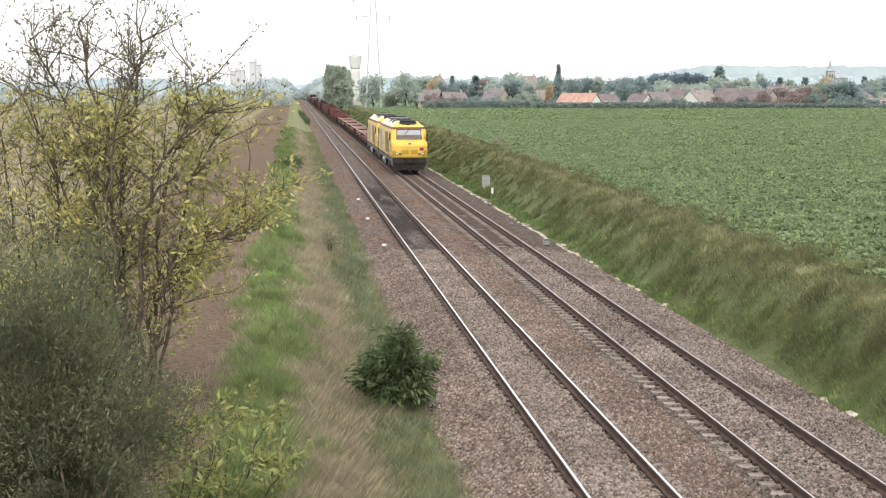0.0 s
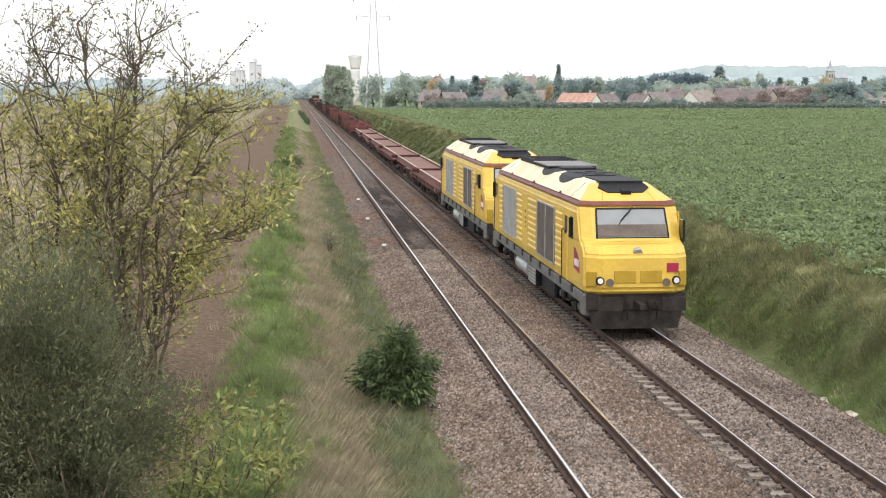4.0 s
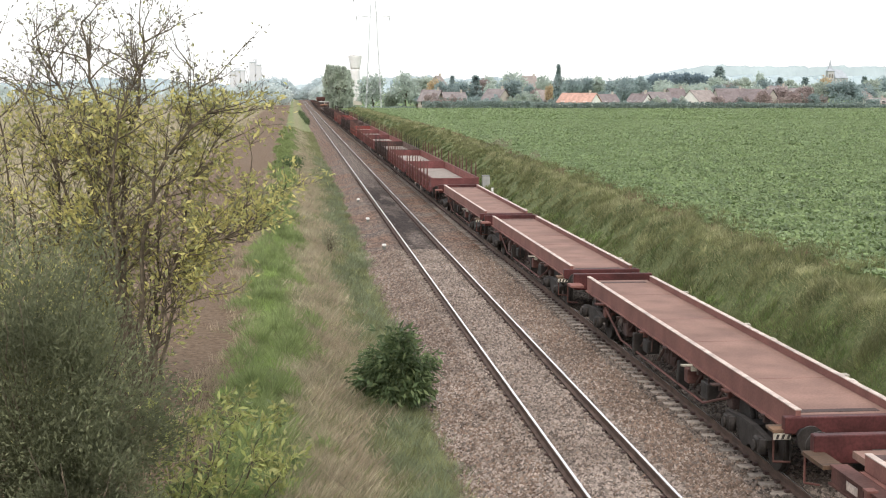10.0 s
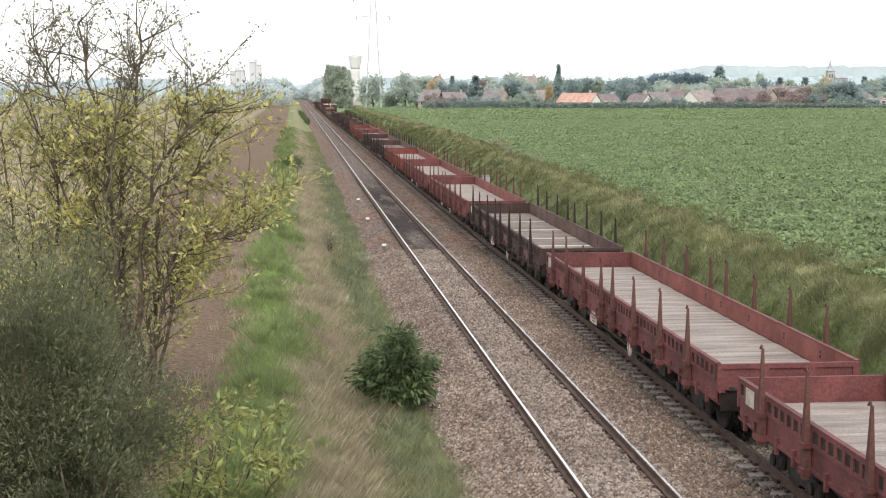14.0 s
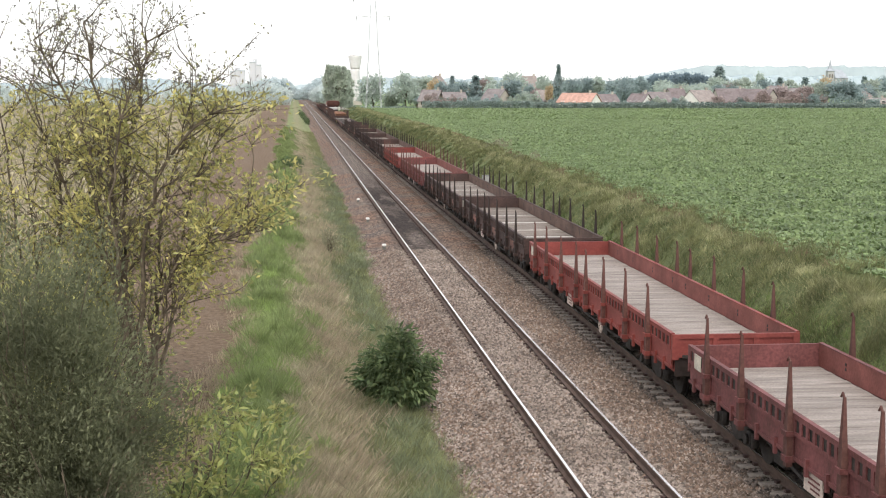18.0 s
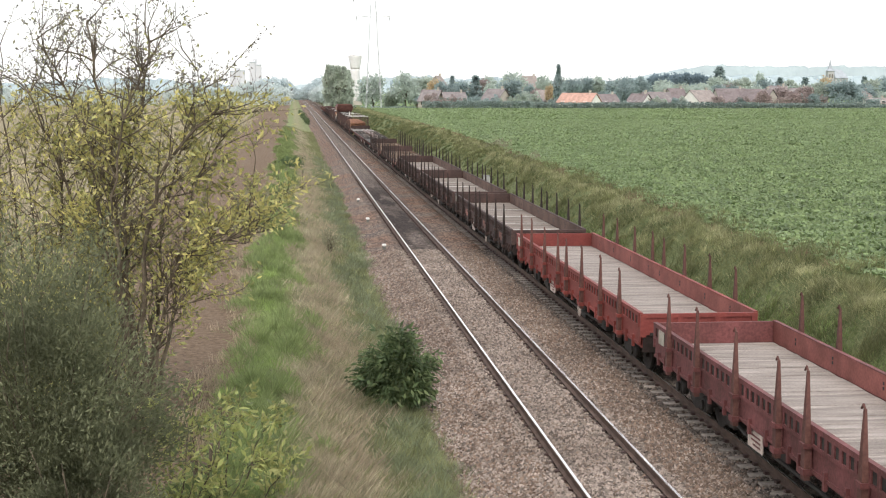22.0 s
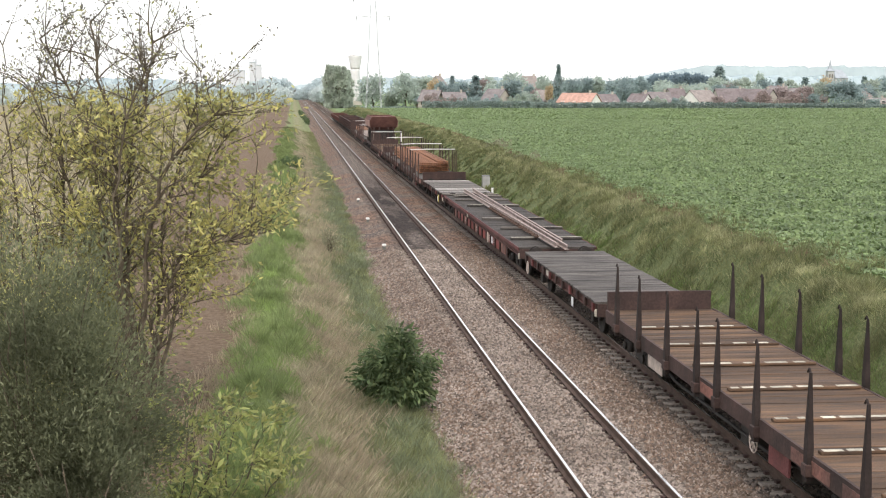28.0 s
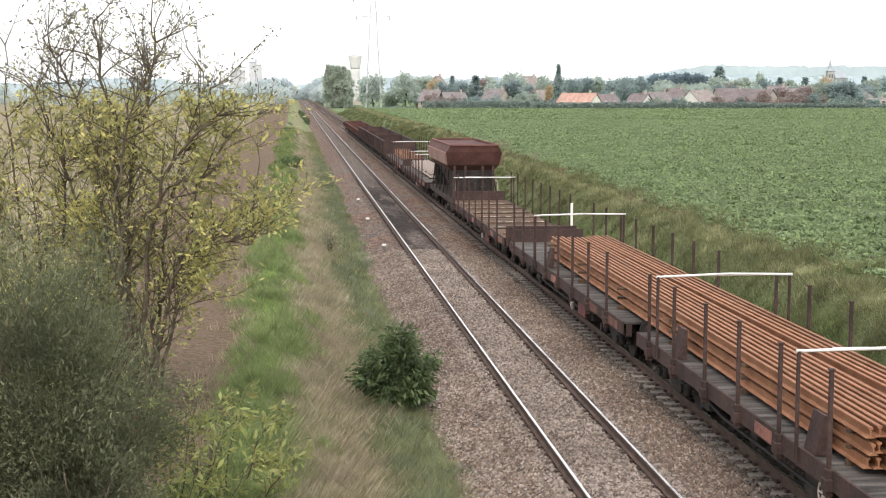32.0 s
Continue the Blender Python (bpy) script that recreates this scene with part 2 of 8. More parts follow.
    l.new(col, bsdf.inputs["Base Color"])
    b = n.new("ShaderNodeBump")
    b.inputs["Strength"].default_value = 1.0
    b.inputs["Distance"].default_value = 0.05
    b.invert = True
    l.new(vor.outputs["Distance"], b.inputs["Height"])
    l.new(b.outputs["Normal"], bsdf.inputs["Normal"])
    return m


M["ballast"] = ballast_material()


# ---- building helpers ----
def mesh_from(name, verts, faces, materials=(), slots=None, smooth=False):
    me = bpy.data.meshes.new(name)
    me.from_pydata([tuple(v) for v in verts], [], faces)
    for x in materials:
        me.materials.append(x)
    if slots is not None:
        me.polygons.foreach_set("material_index", slots)
    if smooth:
        me.polygons.foreach_set("use_smooth", [True] * len(me.polygons))
    me.update()
    return me


def part(name, bm, material, parent=None, label=""):
    """Links a bmesh as one mesh object under a thing or a part."""
    me = bpy.data.meshes.new(name)
    bm.to_mesh(me)
    bm.free()
    me.materials.append(material)
    ob = new(name, me)
    ob.parent = parent
    if label:
        ob["label"] = label
    return ob


def box(bm, x0, x1, y0, y1, z0, z1, bevel=0.0):
    vs = [bm.verts.new(p) for p in ((x0, y0, z0), (x1, y0, z0), (x1, y1, z0), (x0, y1, z0), (x0, y0, z1), (x1, y0, z1), (x1, y1, z1), (x0, y1, z1))]
    fs = [bm.faces.new([vs[i] for i in f]) for f in ((3, 2, 1, 0), (4, 5, 6, 7), (0, 1, 5, 4), (1, 2, 6, 5), (2, 3, 7, 6), (3, 0, 4, 7))]
    if bevel:
        es = list({e for f in fs for e in f.edges})
        bmesh.ops.bevel(bm, geom=es, offset=bevel, segments=1, affect="EDGES")
    return bm


def boxes(*dims, bevel=0.0):
    bm = bmesh.new()
    for d in dims:
        box(bm, *d, bevel=bevel)
    return bm


def cyl(bm, a, b, r, n=12, r2=None):
    """A tube from a to b."""
    a, b = Vector(a), Vector(b)
    q = (b - a).to_track_quat("Z", "Y")
    r2 = r if r2 is None else r2
    ring = [[bm.verts.new(c + q @ Vector((rr * math.cos(k * math.tau / n), rr * math.sin(k * math.tau / n), 0))) for k in range(n)] for c, rr in ((a, r), (b, r2))]
    for k in range(n):
        j = (k + 1) % n
        f = bm.faces.new((ring[0][k], ring[0][j], ring[1][j], ring[1][k]))
        f.smooth = n > 6
    bm.faces.new(ring[0][::-1])
    bm.faces.new(ring[1])
    return bm


def loft(bm, sections, close=True, caps=True):
    """Skin through rings of equal length."""
    rings = [[bm.verts.new(p) for p in s] for s in sections]
    n = len(rings[0])
    for a, b in zip(rings, rings[1:]):
        for k in range(n if close else n - 1):
            j = (k + 1) % n
            bm.faces.new((a[k], a[j], b[j], b[k]))
    if caps:
        bm.faces.new(rings[0][::-1])
        bm.faces.new(rings[-1])
    bmesh.ops.recalc_face_normals(bm, faces=bm.faces)
    return bm


def thing(name, label, category, group="", at=None, kind=""):
    e = new(name)
    e.empty_display_size = 0.3
    tagged(e, label, category, group, kind)
    if at is not None:
        e.matrix_basis = at
    return e


def fbm(x, y, s, seed=0.0):
    return noise.fractal(Vector((x * s, y * s, seed)), 1.0, 2.0, 3)


# ---- ground ----
def crest(y):
    return 14.1 + 3.3 * min(1.0, max(0.0, (y - 30) / 150.0))


def lump(x, y):
    """Uneven turf: soft mounds and hollows about half a metre to three metres across."""
    return (np.sin(1.9 * x + 0.7 * y + 1.3 * np.sin(0.63 * y)) * np.sin(1.15 * y - 0.8 * x + 0.9 * np.sin(1.7 * x)) + 0.55 * np.sin(4.3 * x - 1.9 * y) * np.sin(3.1 * y + 1.1 * x + np.sin(0.9 * y)))


def ground_z(x, y):
    def lerp(a, b, t):
        t = min(1, max(0, t))
        t = t * t * (3 - 2 * t)
        return a + (b - a) * t
    if x < 3.0:
        z = lerp(0.42, -0.52, (x + 1.0) / 3.9)
    elif x < 12.2:
        z = -0.52
    else:
        c = crest(y)
        z = lerp(-0.5, 1.5, (x - 12.2) / (c - 12.2))
        z -= 0.12 * min(1, max(0, (x - c) / 3.0))
        if y > 392 and x < 46:
            z = lerp(z, -2.5, min((y - 392) / 48.0, (46 - x) / 8.0))
    if -1.3 < x < 3.0 and y < 220:
        z += 0.085 * lump(x, y) * min(1, 3.0 - x)
    elif 12.4 < x < crest(y) + 1.5 and y < 260:
        z += 0.14 * lump(x * 0.8, y * 0.8) * min(1, (x - 12.4) / 0.8)
    elif x <= -1.3 and y < 300:
        z += 0.05 * fbm(x, y, 1.6, 7.0)
    return z


def build_ground():
    xs = [-1500, -800, -400, -200, -120, -80, -60, -45, -34, -26, -20, -16, -13]
    xs += list(np.arange(-11, -1.6, 0.6)) + list(np.arange(-1.5, 3.05, 0.25)) + [3.6, 4.5, 6, 9, 11, 12.0]
    xs += list(np.arange(12.2, 21, 0.35)) + [22, 24, 27, 31, 36, 42, 50, 60, 75, 100, 140, 200, 300, 500, 900, 1600]
    ys = [-120, -60, -30, -10, 0, 8] + list(np.arange(14, 70, 0.5)) + list(np.arange(70, 130, 1.2)) + list(np.arange(130, 260, 4)) + [270, 300, 340, 376, 392, 405, 420, 440, 480, 560, 700, 900, 1300, 2000, 3200, 4500]
    verts = [(x, y, ground_z(x, y)) for y in ys for x in xs]
    w = len(xs)
    faces = [(j * w + i, j * w + i + 1, (j + 1) * w + i + 1, (j + 1) * w + i) for j in range(len(ys) - 1) for i in range(w - 1)]
    g = new("ground", mesh_from("ground", verts, faces, [M["ground"]], smooth=True))
    tagged(g, "ploughed soil, grassy verges, a bank and beet field", "ground", kind="structure")


build_ground()


def build_ballast():
    prof = [(2.75, -0.56), (3.35, -0.42), (3.9, -0.33), (4.25, -0.215), (6.85, -0.215), (7.4, -0.25), (7.95, -0.215), (10.6, -0.215), (11.1, -0.33), (11.9, -0.42), (12.25, -0.50)]
    ys = list(np.arange(10, 80, 0.7)) + list(np.arange(80, 200, 4)) + [220, 300, 500, 900, 1400]
    xs = np.arange(2.75, 12.26, 0.25)
    zs = np.interp(xs, [a for a, _ in prof], [b for _, b in prof])
    verts = [(x + (0.12 * fbm(x, y, 0.9) if i in (0,) else 0), y, z + 0.02 * fbm(x, y, 2.0, 5.0)) for y in ys for i, (x, z) in enumerate(zip(xs, zs))]
    w = len(xs)
    faces = [(j * w + i, j * w + i + 1, (j + 1) * w + i + 1, (j + 1) * w + i) for j in range(len(ys) - 1) for i in range(w - 1)]
    b = new("ballast_bed", mesh_from("ballast_bed", verts, faces, [M["ballast"]], smooth=True))
    tagged(b, "pinkish grey crushed-stone ballast bed under both tracks", "ballast", kind="structure")


build_ballast()

RAIL = [(-0.07, -0.17), (0.07, -0.17), (0.07, -0.158), (0.012, -0.13), (0.012, -0.045), (0.036, -0.032), (0.036, -0.004), (-0.036, -0.004), (-0.036, -0.032), (-0.012, -0.045), (-0.012, -0.13), (-0.07, -0.158)]


def rail_bm(y0, y1, x=0.0, z=0.0):
    bm = bmesh.new()
    loft(bm, [[(x + a, y, z + b) for a, b in RAIL] for y in (y0, y1)])
    return bm


def build_track(x, label):
    t = thing("railway_track", label, "track", "tracks", pose(x, 0, 0), "structure")
    for s in (-0.7525, 0.7525):
        r = part("rail", rail_bm(5, 1400, s), M["rail_side"], t)
        w = 0.025 if x == XL else 0.012
        part("rail_head", boxes((s - w, s + w, 5, 1400, -0.004, 0.004)), M["rail_head"], r, "shiny worn rail head")
    return t


TRACKS = [build_track(XL, "empty railway track with polished rails on ballast"), build_track(XR, "railway track carrying the works train")]

# ---- the works train: shared running gear ----
def run(t):
    """Metres run by the train since the start."""
    return 19.5 * t - 0.011 * t * t


TRAIN = []


def enlist(e, y0):
    """Puts a vehicle on the right-hand track with its leading end at y0 when the clip starts."""
    e.matrix_basis = pose(XR, y0, 0)
    TRAIN.append((e, y0))
    return e


def wheel_bm(r):
    bm = bmesh.new()
    for x0, x1, rr in ((-0.03, 0.0, r + 0.03), (0.0, 0.10, r)):
        cyl(bm, (x0, 0, 0), (x1, 0, 0), rr, 20)
    cyl(bm, (0.10, 0, 0), (0.16, 0, 0), 0.16, 12)
    return bm


def buffers(e, y, sign, z=1.0):
    """Two buffers and a screw coupling on the end at y; sign -1 points ahead."""
    for x in (-0.87, 0.87):
        bm = cyl(bmesh.new(), (x, y, z), (x, y + sign * 0.40, z), 0.10, 12)
        cyl(bm, (x, y + sign * 0.40, z), (x, y + sign * 0.46, z), 0.23, 16)
        part("buffer", bm, M["steel_grey"], e)
    bm = boxes((-0.09, 0.09, min(y, y + sign * 0.5), max(y, y + sign * 0.5), z - 0.12, z - 0.02), bevel=0.02)
    part("coupling", bm, M["steel_grey"], e)


def bogie(e, y, base=1.8, r=0.46, frame_mat=None):
    """A two-axle bogie with side frames, springs, axle boxes and wheels."""
    fm = frame_mat or M["steel_grey"]
    bm = boxes((-0.25, 0.25, y - 0.3, y + 0.3, 0.45, 0.72), (-1.05, 1.05, y - 0.22, y + 0.22, 0.5, 0.66))
    for s in (-1.02, 1.02):
        h = base / 2
        loft(bm, [[(s - 0.06, y - h - 0.35, 0.62), (s - 0.06, y - h - 0.3, 0.48), (s - 0.06, y - 0.45, 0.42), (s - 0.06, y - 0.35, 0.30), (s - 0.06, y + 0.35, 0.30), (s - 0.06, y + 0.45, 0.42), (s - 0.06, y + h + 0.3, 0.48), (s - 0.06, y + h + 0.35, 0.62), (s - 0.06, y + 0.3, 0.70), (s - 0.06, y - 0.3, 0.70)],
                  [(s + 0.06, y - h - 0.35, 0.62), (s + 0.06, y - h - 0.3, 0.48), (s + 0.06, y - 0.45, 0.42), (s + 0.06, y - 0.35, 0.30), (s + 0.06, y + 0.35, 0.30), (s + 0.06, y + 0.45, 0.42), (s + 0.06, y + h + 0.3, 0.48), (s + 0.06, y + h + 0.35, 0.62), (s + 0.06, y + 0.3, 0.70), (s + 0.06, y - 0.3, 0.70)]])
    b = part("bogie", bm, fm, e)
    for yy in (y - base / 2, y + base / 2):
        for s in (-1, 1):
            w = part("wheel", wheel_bm(r), M["steel_grey"], b)
            w.matrix_basis = pose(s * 0.72, yy, r, 0, 0, 0 if s > 0 else 180)
            bm = boxes((s * 1.10 - 0.09, s * 1.10 + 0.09, yy - 0.15, yy + 0.15, r - 0.14, r + 0.15), bevel=0.03)
            cyl(bm, (s * 1.19, yy, r), (s * 1.24, yy, r), 0.10, 10)
            part("axle_box", bm, M["loco_grey"] if frame_mat else M["steel_grey"], b)
        for s in (-1.13, 1.13):
            part("spring", cyl(bmesh.new(), (s, yy - 0.27, 0.36), (s, yy - 0.27, 0.62), 0.07, 8), fm, b)
    return b


def handwheel(e, x, y, z, r=0.21, material=None, label="pale painted spoked brake wheel"):
    """A pale brake wheel on the side."""
    bm = bmesh.new()
    n = 20
    for k in range(n):
        a, b = k * math.tau / n, (k + 1) * math.tau / n
        cyl(bm, (x, y + r * math.cos(a), z + r * math.sin(a)), (x, y + r * math.cos(b), z + r * math.sin(b)), 0.014, 5)
    for k in range(4):
        a = k * math.tau / 8
        cyl(bm, (x, y - r * math.cos(a), z - r * math.sin(a)), (x, y + r * math.cos(a), z + r * math.sin(a)), 0.013, 5)
    part("brake_wheel", bm, material or M["edge_pale"], e, label)


def planks(e, y0, y1, half, z, pitch, material, thick=0.05, seed=1, name="plank", pale=0.0):
    """A floor of cross planks, each a piece of its own on shared meshes."""
    rnd = random.Random(seed)
    protos = []
    for k in range(4):
        me = bpy.data.meshes.new(name)
        bm = boxes((-half, half, -pitch / 2 + 0.004, pitch / 2 - 0.004, -thick, 0), bevel=0.005)
        bm.to_mesh(me)
        bm.free()
        me.materials.append(material if k < 3 else M["plank_pale"])
        protos.append(me)
    n = int((y1 - y0) / pitch)
    for k in range(n):
        o = new(name, protos[3 if rnd.random() < pale else k % 3])
        o.parent = e
        o.matrix_basis = pose((0.012 if half < 1.37 else 0.02) * rnd.uniform(-1, 1), y0 + (k + 0.5) * (y1 - y0) / n, z + 0.006 * rnd.uniform(-1, 1), 0, 0, rnd.uniform(-0.25, 0.25))


# ---- locomotive ----
def loco(group):
    """A yellow twin-cab diesel, nose at y = 0, 18.9 m long over the body."""
    e = thing("diesel_locomotive", "yellow diesel locomotive with cream roof, grey grilles and louvres", "locomotive", group)
    LB = 18.9
    # yellow lower body with raked cabs: one half-profile (y, half width) at each height
    def ring(z, yf, w, cw, cy):
        p = [(-cw, yf), (cw, yf), (w, yf + cy), (w, LB - yf - cy), (cw, LB - yf), (-cw, LB - yf), (-w, LB - yf - cy), (-w, yf + cy)]
        return [(x, y, z) for x, y in p]
    bm = bmesh.new()
    loft(bm, [ring(1.16, 0.18, 1.40, 1.05, 0.28), ring(1.30, 0.06, 1.43, 1.05, 0.30), ring(2.22, 0.05, 1.43, 1.02, 0.34), ring(2.48, 0.30, 1.43, 1.02, 0.42),
              ring(2.58, 0.72, 1.43, 1.04, 0.30), ring(3.34, 1.13, 1.43, 1.05, 0.30), ring(3.50, 1.22, 1.37, 1.03, 0.30)])
    bmesh.ops.bevel(bm, geom=[x for x in bm.edges if not x.is_boundary], offset=0.065, segments=3, affect="EDGES")
    for f in bm.faces:
        f.smooth = False
    body = part("body", bm, M["yellow"], e, "yellow painted body shell with raked cab fronts")
    # plum stripe all round the eaves, cream cant panels with a flat crown, yellow visors
    bm = bmesh.new()
    loft(bm, [ring(3.503, 1.19, 1.385, 1.045, 0.30), ring(3.615, 1.235, 1.325, 1.025, 0.30)])
    part("stripe", bm, M["plum"], e, "faded plum stripe")
    bm = bmesh.new()
    def rr(z, yf, w):
        return [(-w, yf, z), (w, yf, z), (w, LB - yf, z), (-w, LB - yf, z)]
    loft(bm, [rr(3.618, 1.60, 1.305), rr(4.03, 2.62, 0.85), rr(4.09, 2.80, 0.60)])
    roof = part("roof", bm, M["cream"], e, "dusty cream sloping roof")
    for s, y0 in ((1, 0.0), (-1, LB)):
        def V(x, f, lift=0.0):
            return (x, y0 + s * (1.26 + 1.02 * f - 0.384 * lift), 3.618 + 0.412 * f + 0.923 * lift)
        bm = bmesh.new()
        loft(bm, [[(-1.0, y0 + s * 1.26, 3.618), (1.0, y0 + s * 1.26, 3.618), (1.305, y0 + s * 1.597, 3.618), (-1.305, y0 + s * 1.597, 3.618)],
                  [(-0.64, y0 + s * 2.28, 4.03), (0.64, y0 + s * 2.28, 4.03), (0.85, y0 + s * 2.617, 4.03), (-0.85, y0 + s * 2.617, 4.03)]])
        part("visor", bm, M["yellow"], roof, "yellow roof front above the windscreen")
        bm = bmesh.new()
        out = ((-0.50, 0.46), (0.50, 0.46), (0.73, 0.74), (0.63, 1.02), (-0.63, 1.02), (-0.73, 0.74))
        loft(bm, [[V(x, f, -0.01) for x, f in out], [V(x, f, 0.03) for x, f in out]])
        box(bm, -0.62, 0.62, *sorted((y0 + s * 2.26, y0 + s * 4.4)), 4.06, 4.115)
        part("roof_cover", bm, M["black"], roof, "matt black roof hood")
        bm = bmesh.new()
        loft(bm, [[V(-0.15, 0.36), V(0.15, 0.36), V(0.15, 0.52), V(-0.15, 0.52)], [V(-0.12, 0.37, 0.11), V(0.12, 0.37, 0.11), V(0.14, 0.52, 0.11), V(-0.14, 0.52, 0.11)]])
        part("horn", bm, M["black"], roof)
        for xx in (-0.3, 0.3):
            part("roof_seam", cyl(bmesh.new(), V(xx * 2.5, 0.0, 0.003), V(xx * 2.0, 0.72, 0.003), 0.008, 4), M["yellow_dark"], roof)
    for s in (-1, 1):
        part("gutter", boxes((s * 1.385 - 0.012, s * 1.385 + 0.012, 1.62, LB - 1.62, 3.487, 3.503)), M["black"], roof)
        part("gutter", boxes((s * 1.325 - 0.012, s * 1.325 + 0.012, 1.62, LB - 1.62, 3.60, 3.618)), M["black"], roof)
        for yy in (3.05, LB - 3.05):
            bm = bmesh.new()
            loft(bm, [[(s * 1.312, yy - 0.011, 3.622), (s * 1.312, yy + 0.011, 3.622), (s * 1.27, yy + 0.011, 3.63), (s * 1.27, yy - 0.011, 3.63)],
                      [(s * 0.856, yy - 0.011, 4.034), (s * 0.856, yy + 0.011, 4.034), (s * 0.82, yy + 0.011, 4.02), (s * 0.82, yy - 0.011, 4.02)]])
            part("roof_seam", bm, M["grille_dark"], roof)
        for yy in (4.6, 9.4, 14.2):
            part("lifting_eye", cyl(bmesh.new(), (s * 1.30, yy, 3.63), (s * 1.34, yy, 3.66), 0.04, 8), M["plum"], roof)
    # roof equipment: a dark flat strip with fans, exhaust, hatch and slatted cooler
    part("roof_strip", boxes((-0.56, 0.56, 4.4, LB - 4.4, 4.07, 4.105)), M["black"], roof, "dark flat strip along the roof crown")
    part("exhaust_box", boxes((-0.55, 0.55, 8.2, 9.2, 4.105, 4.17), bevel=0.03), M["black"], roof, "sooty black exhaust housing")
    for yy in (5.2, 6.5):
        part("roof_fan", cyl(cyl(bmesh.new(), (0, yy, 4.105), (0, yy, 4.13), 0.52, 20), (0, yy, 4.13), (0, yy, 4.15), 0.18, 12), M["black"], roof)
    for sx in (-1, 1):
        for yc, half, deep in ((5.9, 1.35, 0.46), (9.2, 1.3, 0.42)):
            def slope(a, lift):
                return 4.09 - 0.24 * min(a, 0.25) - 0.906 * max(0.0, a - 0.25) + lift
            rings = []
            for q in range(13):
                b = -math.cos(q * math.pi / 12)
                w = max(0.02, deep * math.sqrt(max(0.0, 1 - b * b)))
                cols = (0.0, min(0.25, w * 0.9), w)
                rings.append([(sx * (0.60 + a), yc + half * b, slope(a, 0.018)) for a in cols] + [(sx * (0.60 + a), yc + half * b, slope(a, -0.06)) for a in cols[::-1]])
            bm = loft(bmesh.new(), rings)
            part("roof_recess", bm, M["black"], roof, "black curved recess in the roof flank")
    bm = boxes((-0.80, 0.80, 12.6, 15.6, 4.05, 4.11), (-0.78, -0.72, 12.7, 15.5, 4.108, 4.22), (0.72, 0.78, 12.7, 15.5, 4.108, 4.22))
    cooler = part("cooler", bm, M["black"], roof, "black slatted roof cooler")
    for k in range(8):
        part("slat", boxes((-0.715, 0.715, 12.75 + k * 0.38, 12.83 + k * 0.38, 4.11, 4.21)), M["black"], cooler)
    part("cooler_base", boxes((-0.80, 0.80, 9.5, 12.4, 4.05, 4.14)), M["black"], roof)
    part("cooler_lid", boxes((-0.84, 0.84, 9.4, 12.5, 4.14, 4.18), bevel=0.012), M["lid_grey"], roof, "grey roof hatch with sky sheen in its colour")
    # sides
    for s in (-1, 1):
        X = s * 1.43
        def plate(name, ya, yb, za, zb, d, m, parent=e, bevel=0.0, label=""):
            x0, x1 = sorted((X - s * 0.03, X + s * d))
            return part(name, boxes((x0, x1, ya, yb, za, zb), bevel=bevel), m, parent, label)
        flip = (lambda y: y) if s < 0 else (lambda y: LB - y)
        def span(a, b):
            return sorted((flip(a), flip(b)))
        for (a, b), m, lab in (((4.77, 7.94), "grille_dark", "tall brown-grey radiator grille"), ((12.4, 15.55), "grille", "tall light grey intake grille")):
            a, b = span(a, b)
            g = plate("grille", a, b, 1.42, 3.14, 0.02, M[m], e, 0.0, lab)
            for yy in (a, (a + b) / 2 - 0.03, b - 0.06):
                plate("grille_frame", yy, yy + 0.06, 1.42, 3.14, 0.045, M["silver"], g)
            for zz in (1.40, 3.12):
                plate("grille_frame", a, b, zz, zz + 0.05, 0.045, M["silver"], g)
            for k in range(26):
                plate("slat", a + 0.07, b - 0.07, 1.46 + k * 0.063, 1.475 + k * 0.063, 0.03, M[m], g)
        for a, b in ((3.40, 4.65), (8.05, 9.75), (10.95, 12.28), (15.68, 16.50)):
            a, b = span(a, b)
            pnl = plate("louvre_panel", a, b, 1.36, 3.22, 0.012, M["yellow"])
            for k in range(9):
                bm = bmesh.new()
                z = 1.46 + k * 0.193
                loft(bm, [[(X, a + 0.06, z + 0.02), (X, a + 0.06, z + 0.10), (X + s * 0.04, a + 0.06, z + 0.075), (X + s * 0.05, a + 0.06, z + 0.035)],
                          [(X, b - 0.06, z + 0.02), (X, b - 0.06, z + 0.10), (X + s * 0.04, b - 0.06, z + 0.075), (X + s * 0.05, b - 0.06, z + 0.035)]])
                part("louvre", bm, M["yellow"], pnl)
        a, b = span(9.85, 10.85)
        plate("side_door", a, b, 1.34, 3.20, 0.018, M["yellow"], e, 0.01)
        a, b = span(10.05, 10.6)
        for k in range(3):
            plate("marking", a + 0.1, b - 0.18 - 0.05 * k, 2.35 - 0.15 * k, 2.41 - 0.15 * k, 0.024, M["plum"], e)
        a, b = span(10.1, 10.45)
        plate("marking", a + 0.06, b - 0.06, 2.56, 2.64, 0.024, M["plum"], e)
        for a0, b0 in ((2.55, 3.28), (16.95, 17.6)):
            a, b = span(a0, b0)
            d = plate("cab_door", a, b, 1.30, 3.30, 0.015, M["yellow"], e, 0.01)
            plate("door_window", a + 0.2, b - 0.12, 2.55, 3.08, 0.022, M["glass"], d)
            for yy in (a - 0.03, b + 0.03):
                bm = bmesh.new()
                xx = X + s * 0.07
                cyl(bm, (xx, yy, 1.25), (xx, yy, 2.62), 0.016, 6)
                cyl(bm, (xx, yy, 2.62), (X, yy, 2.68), 0.018, 6)
                part("handrail", bm, M["yellow"] if yy < a else M["steel_grey"], d)
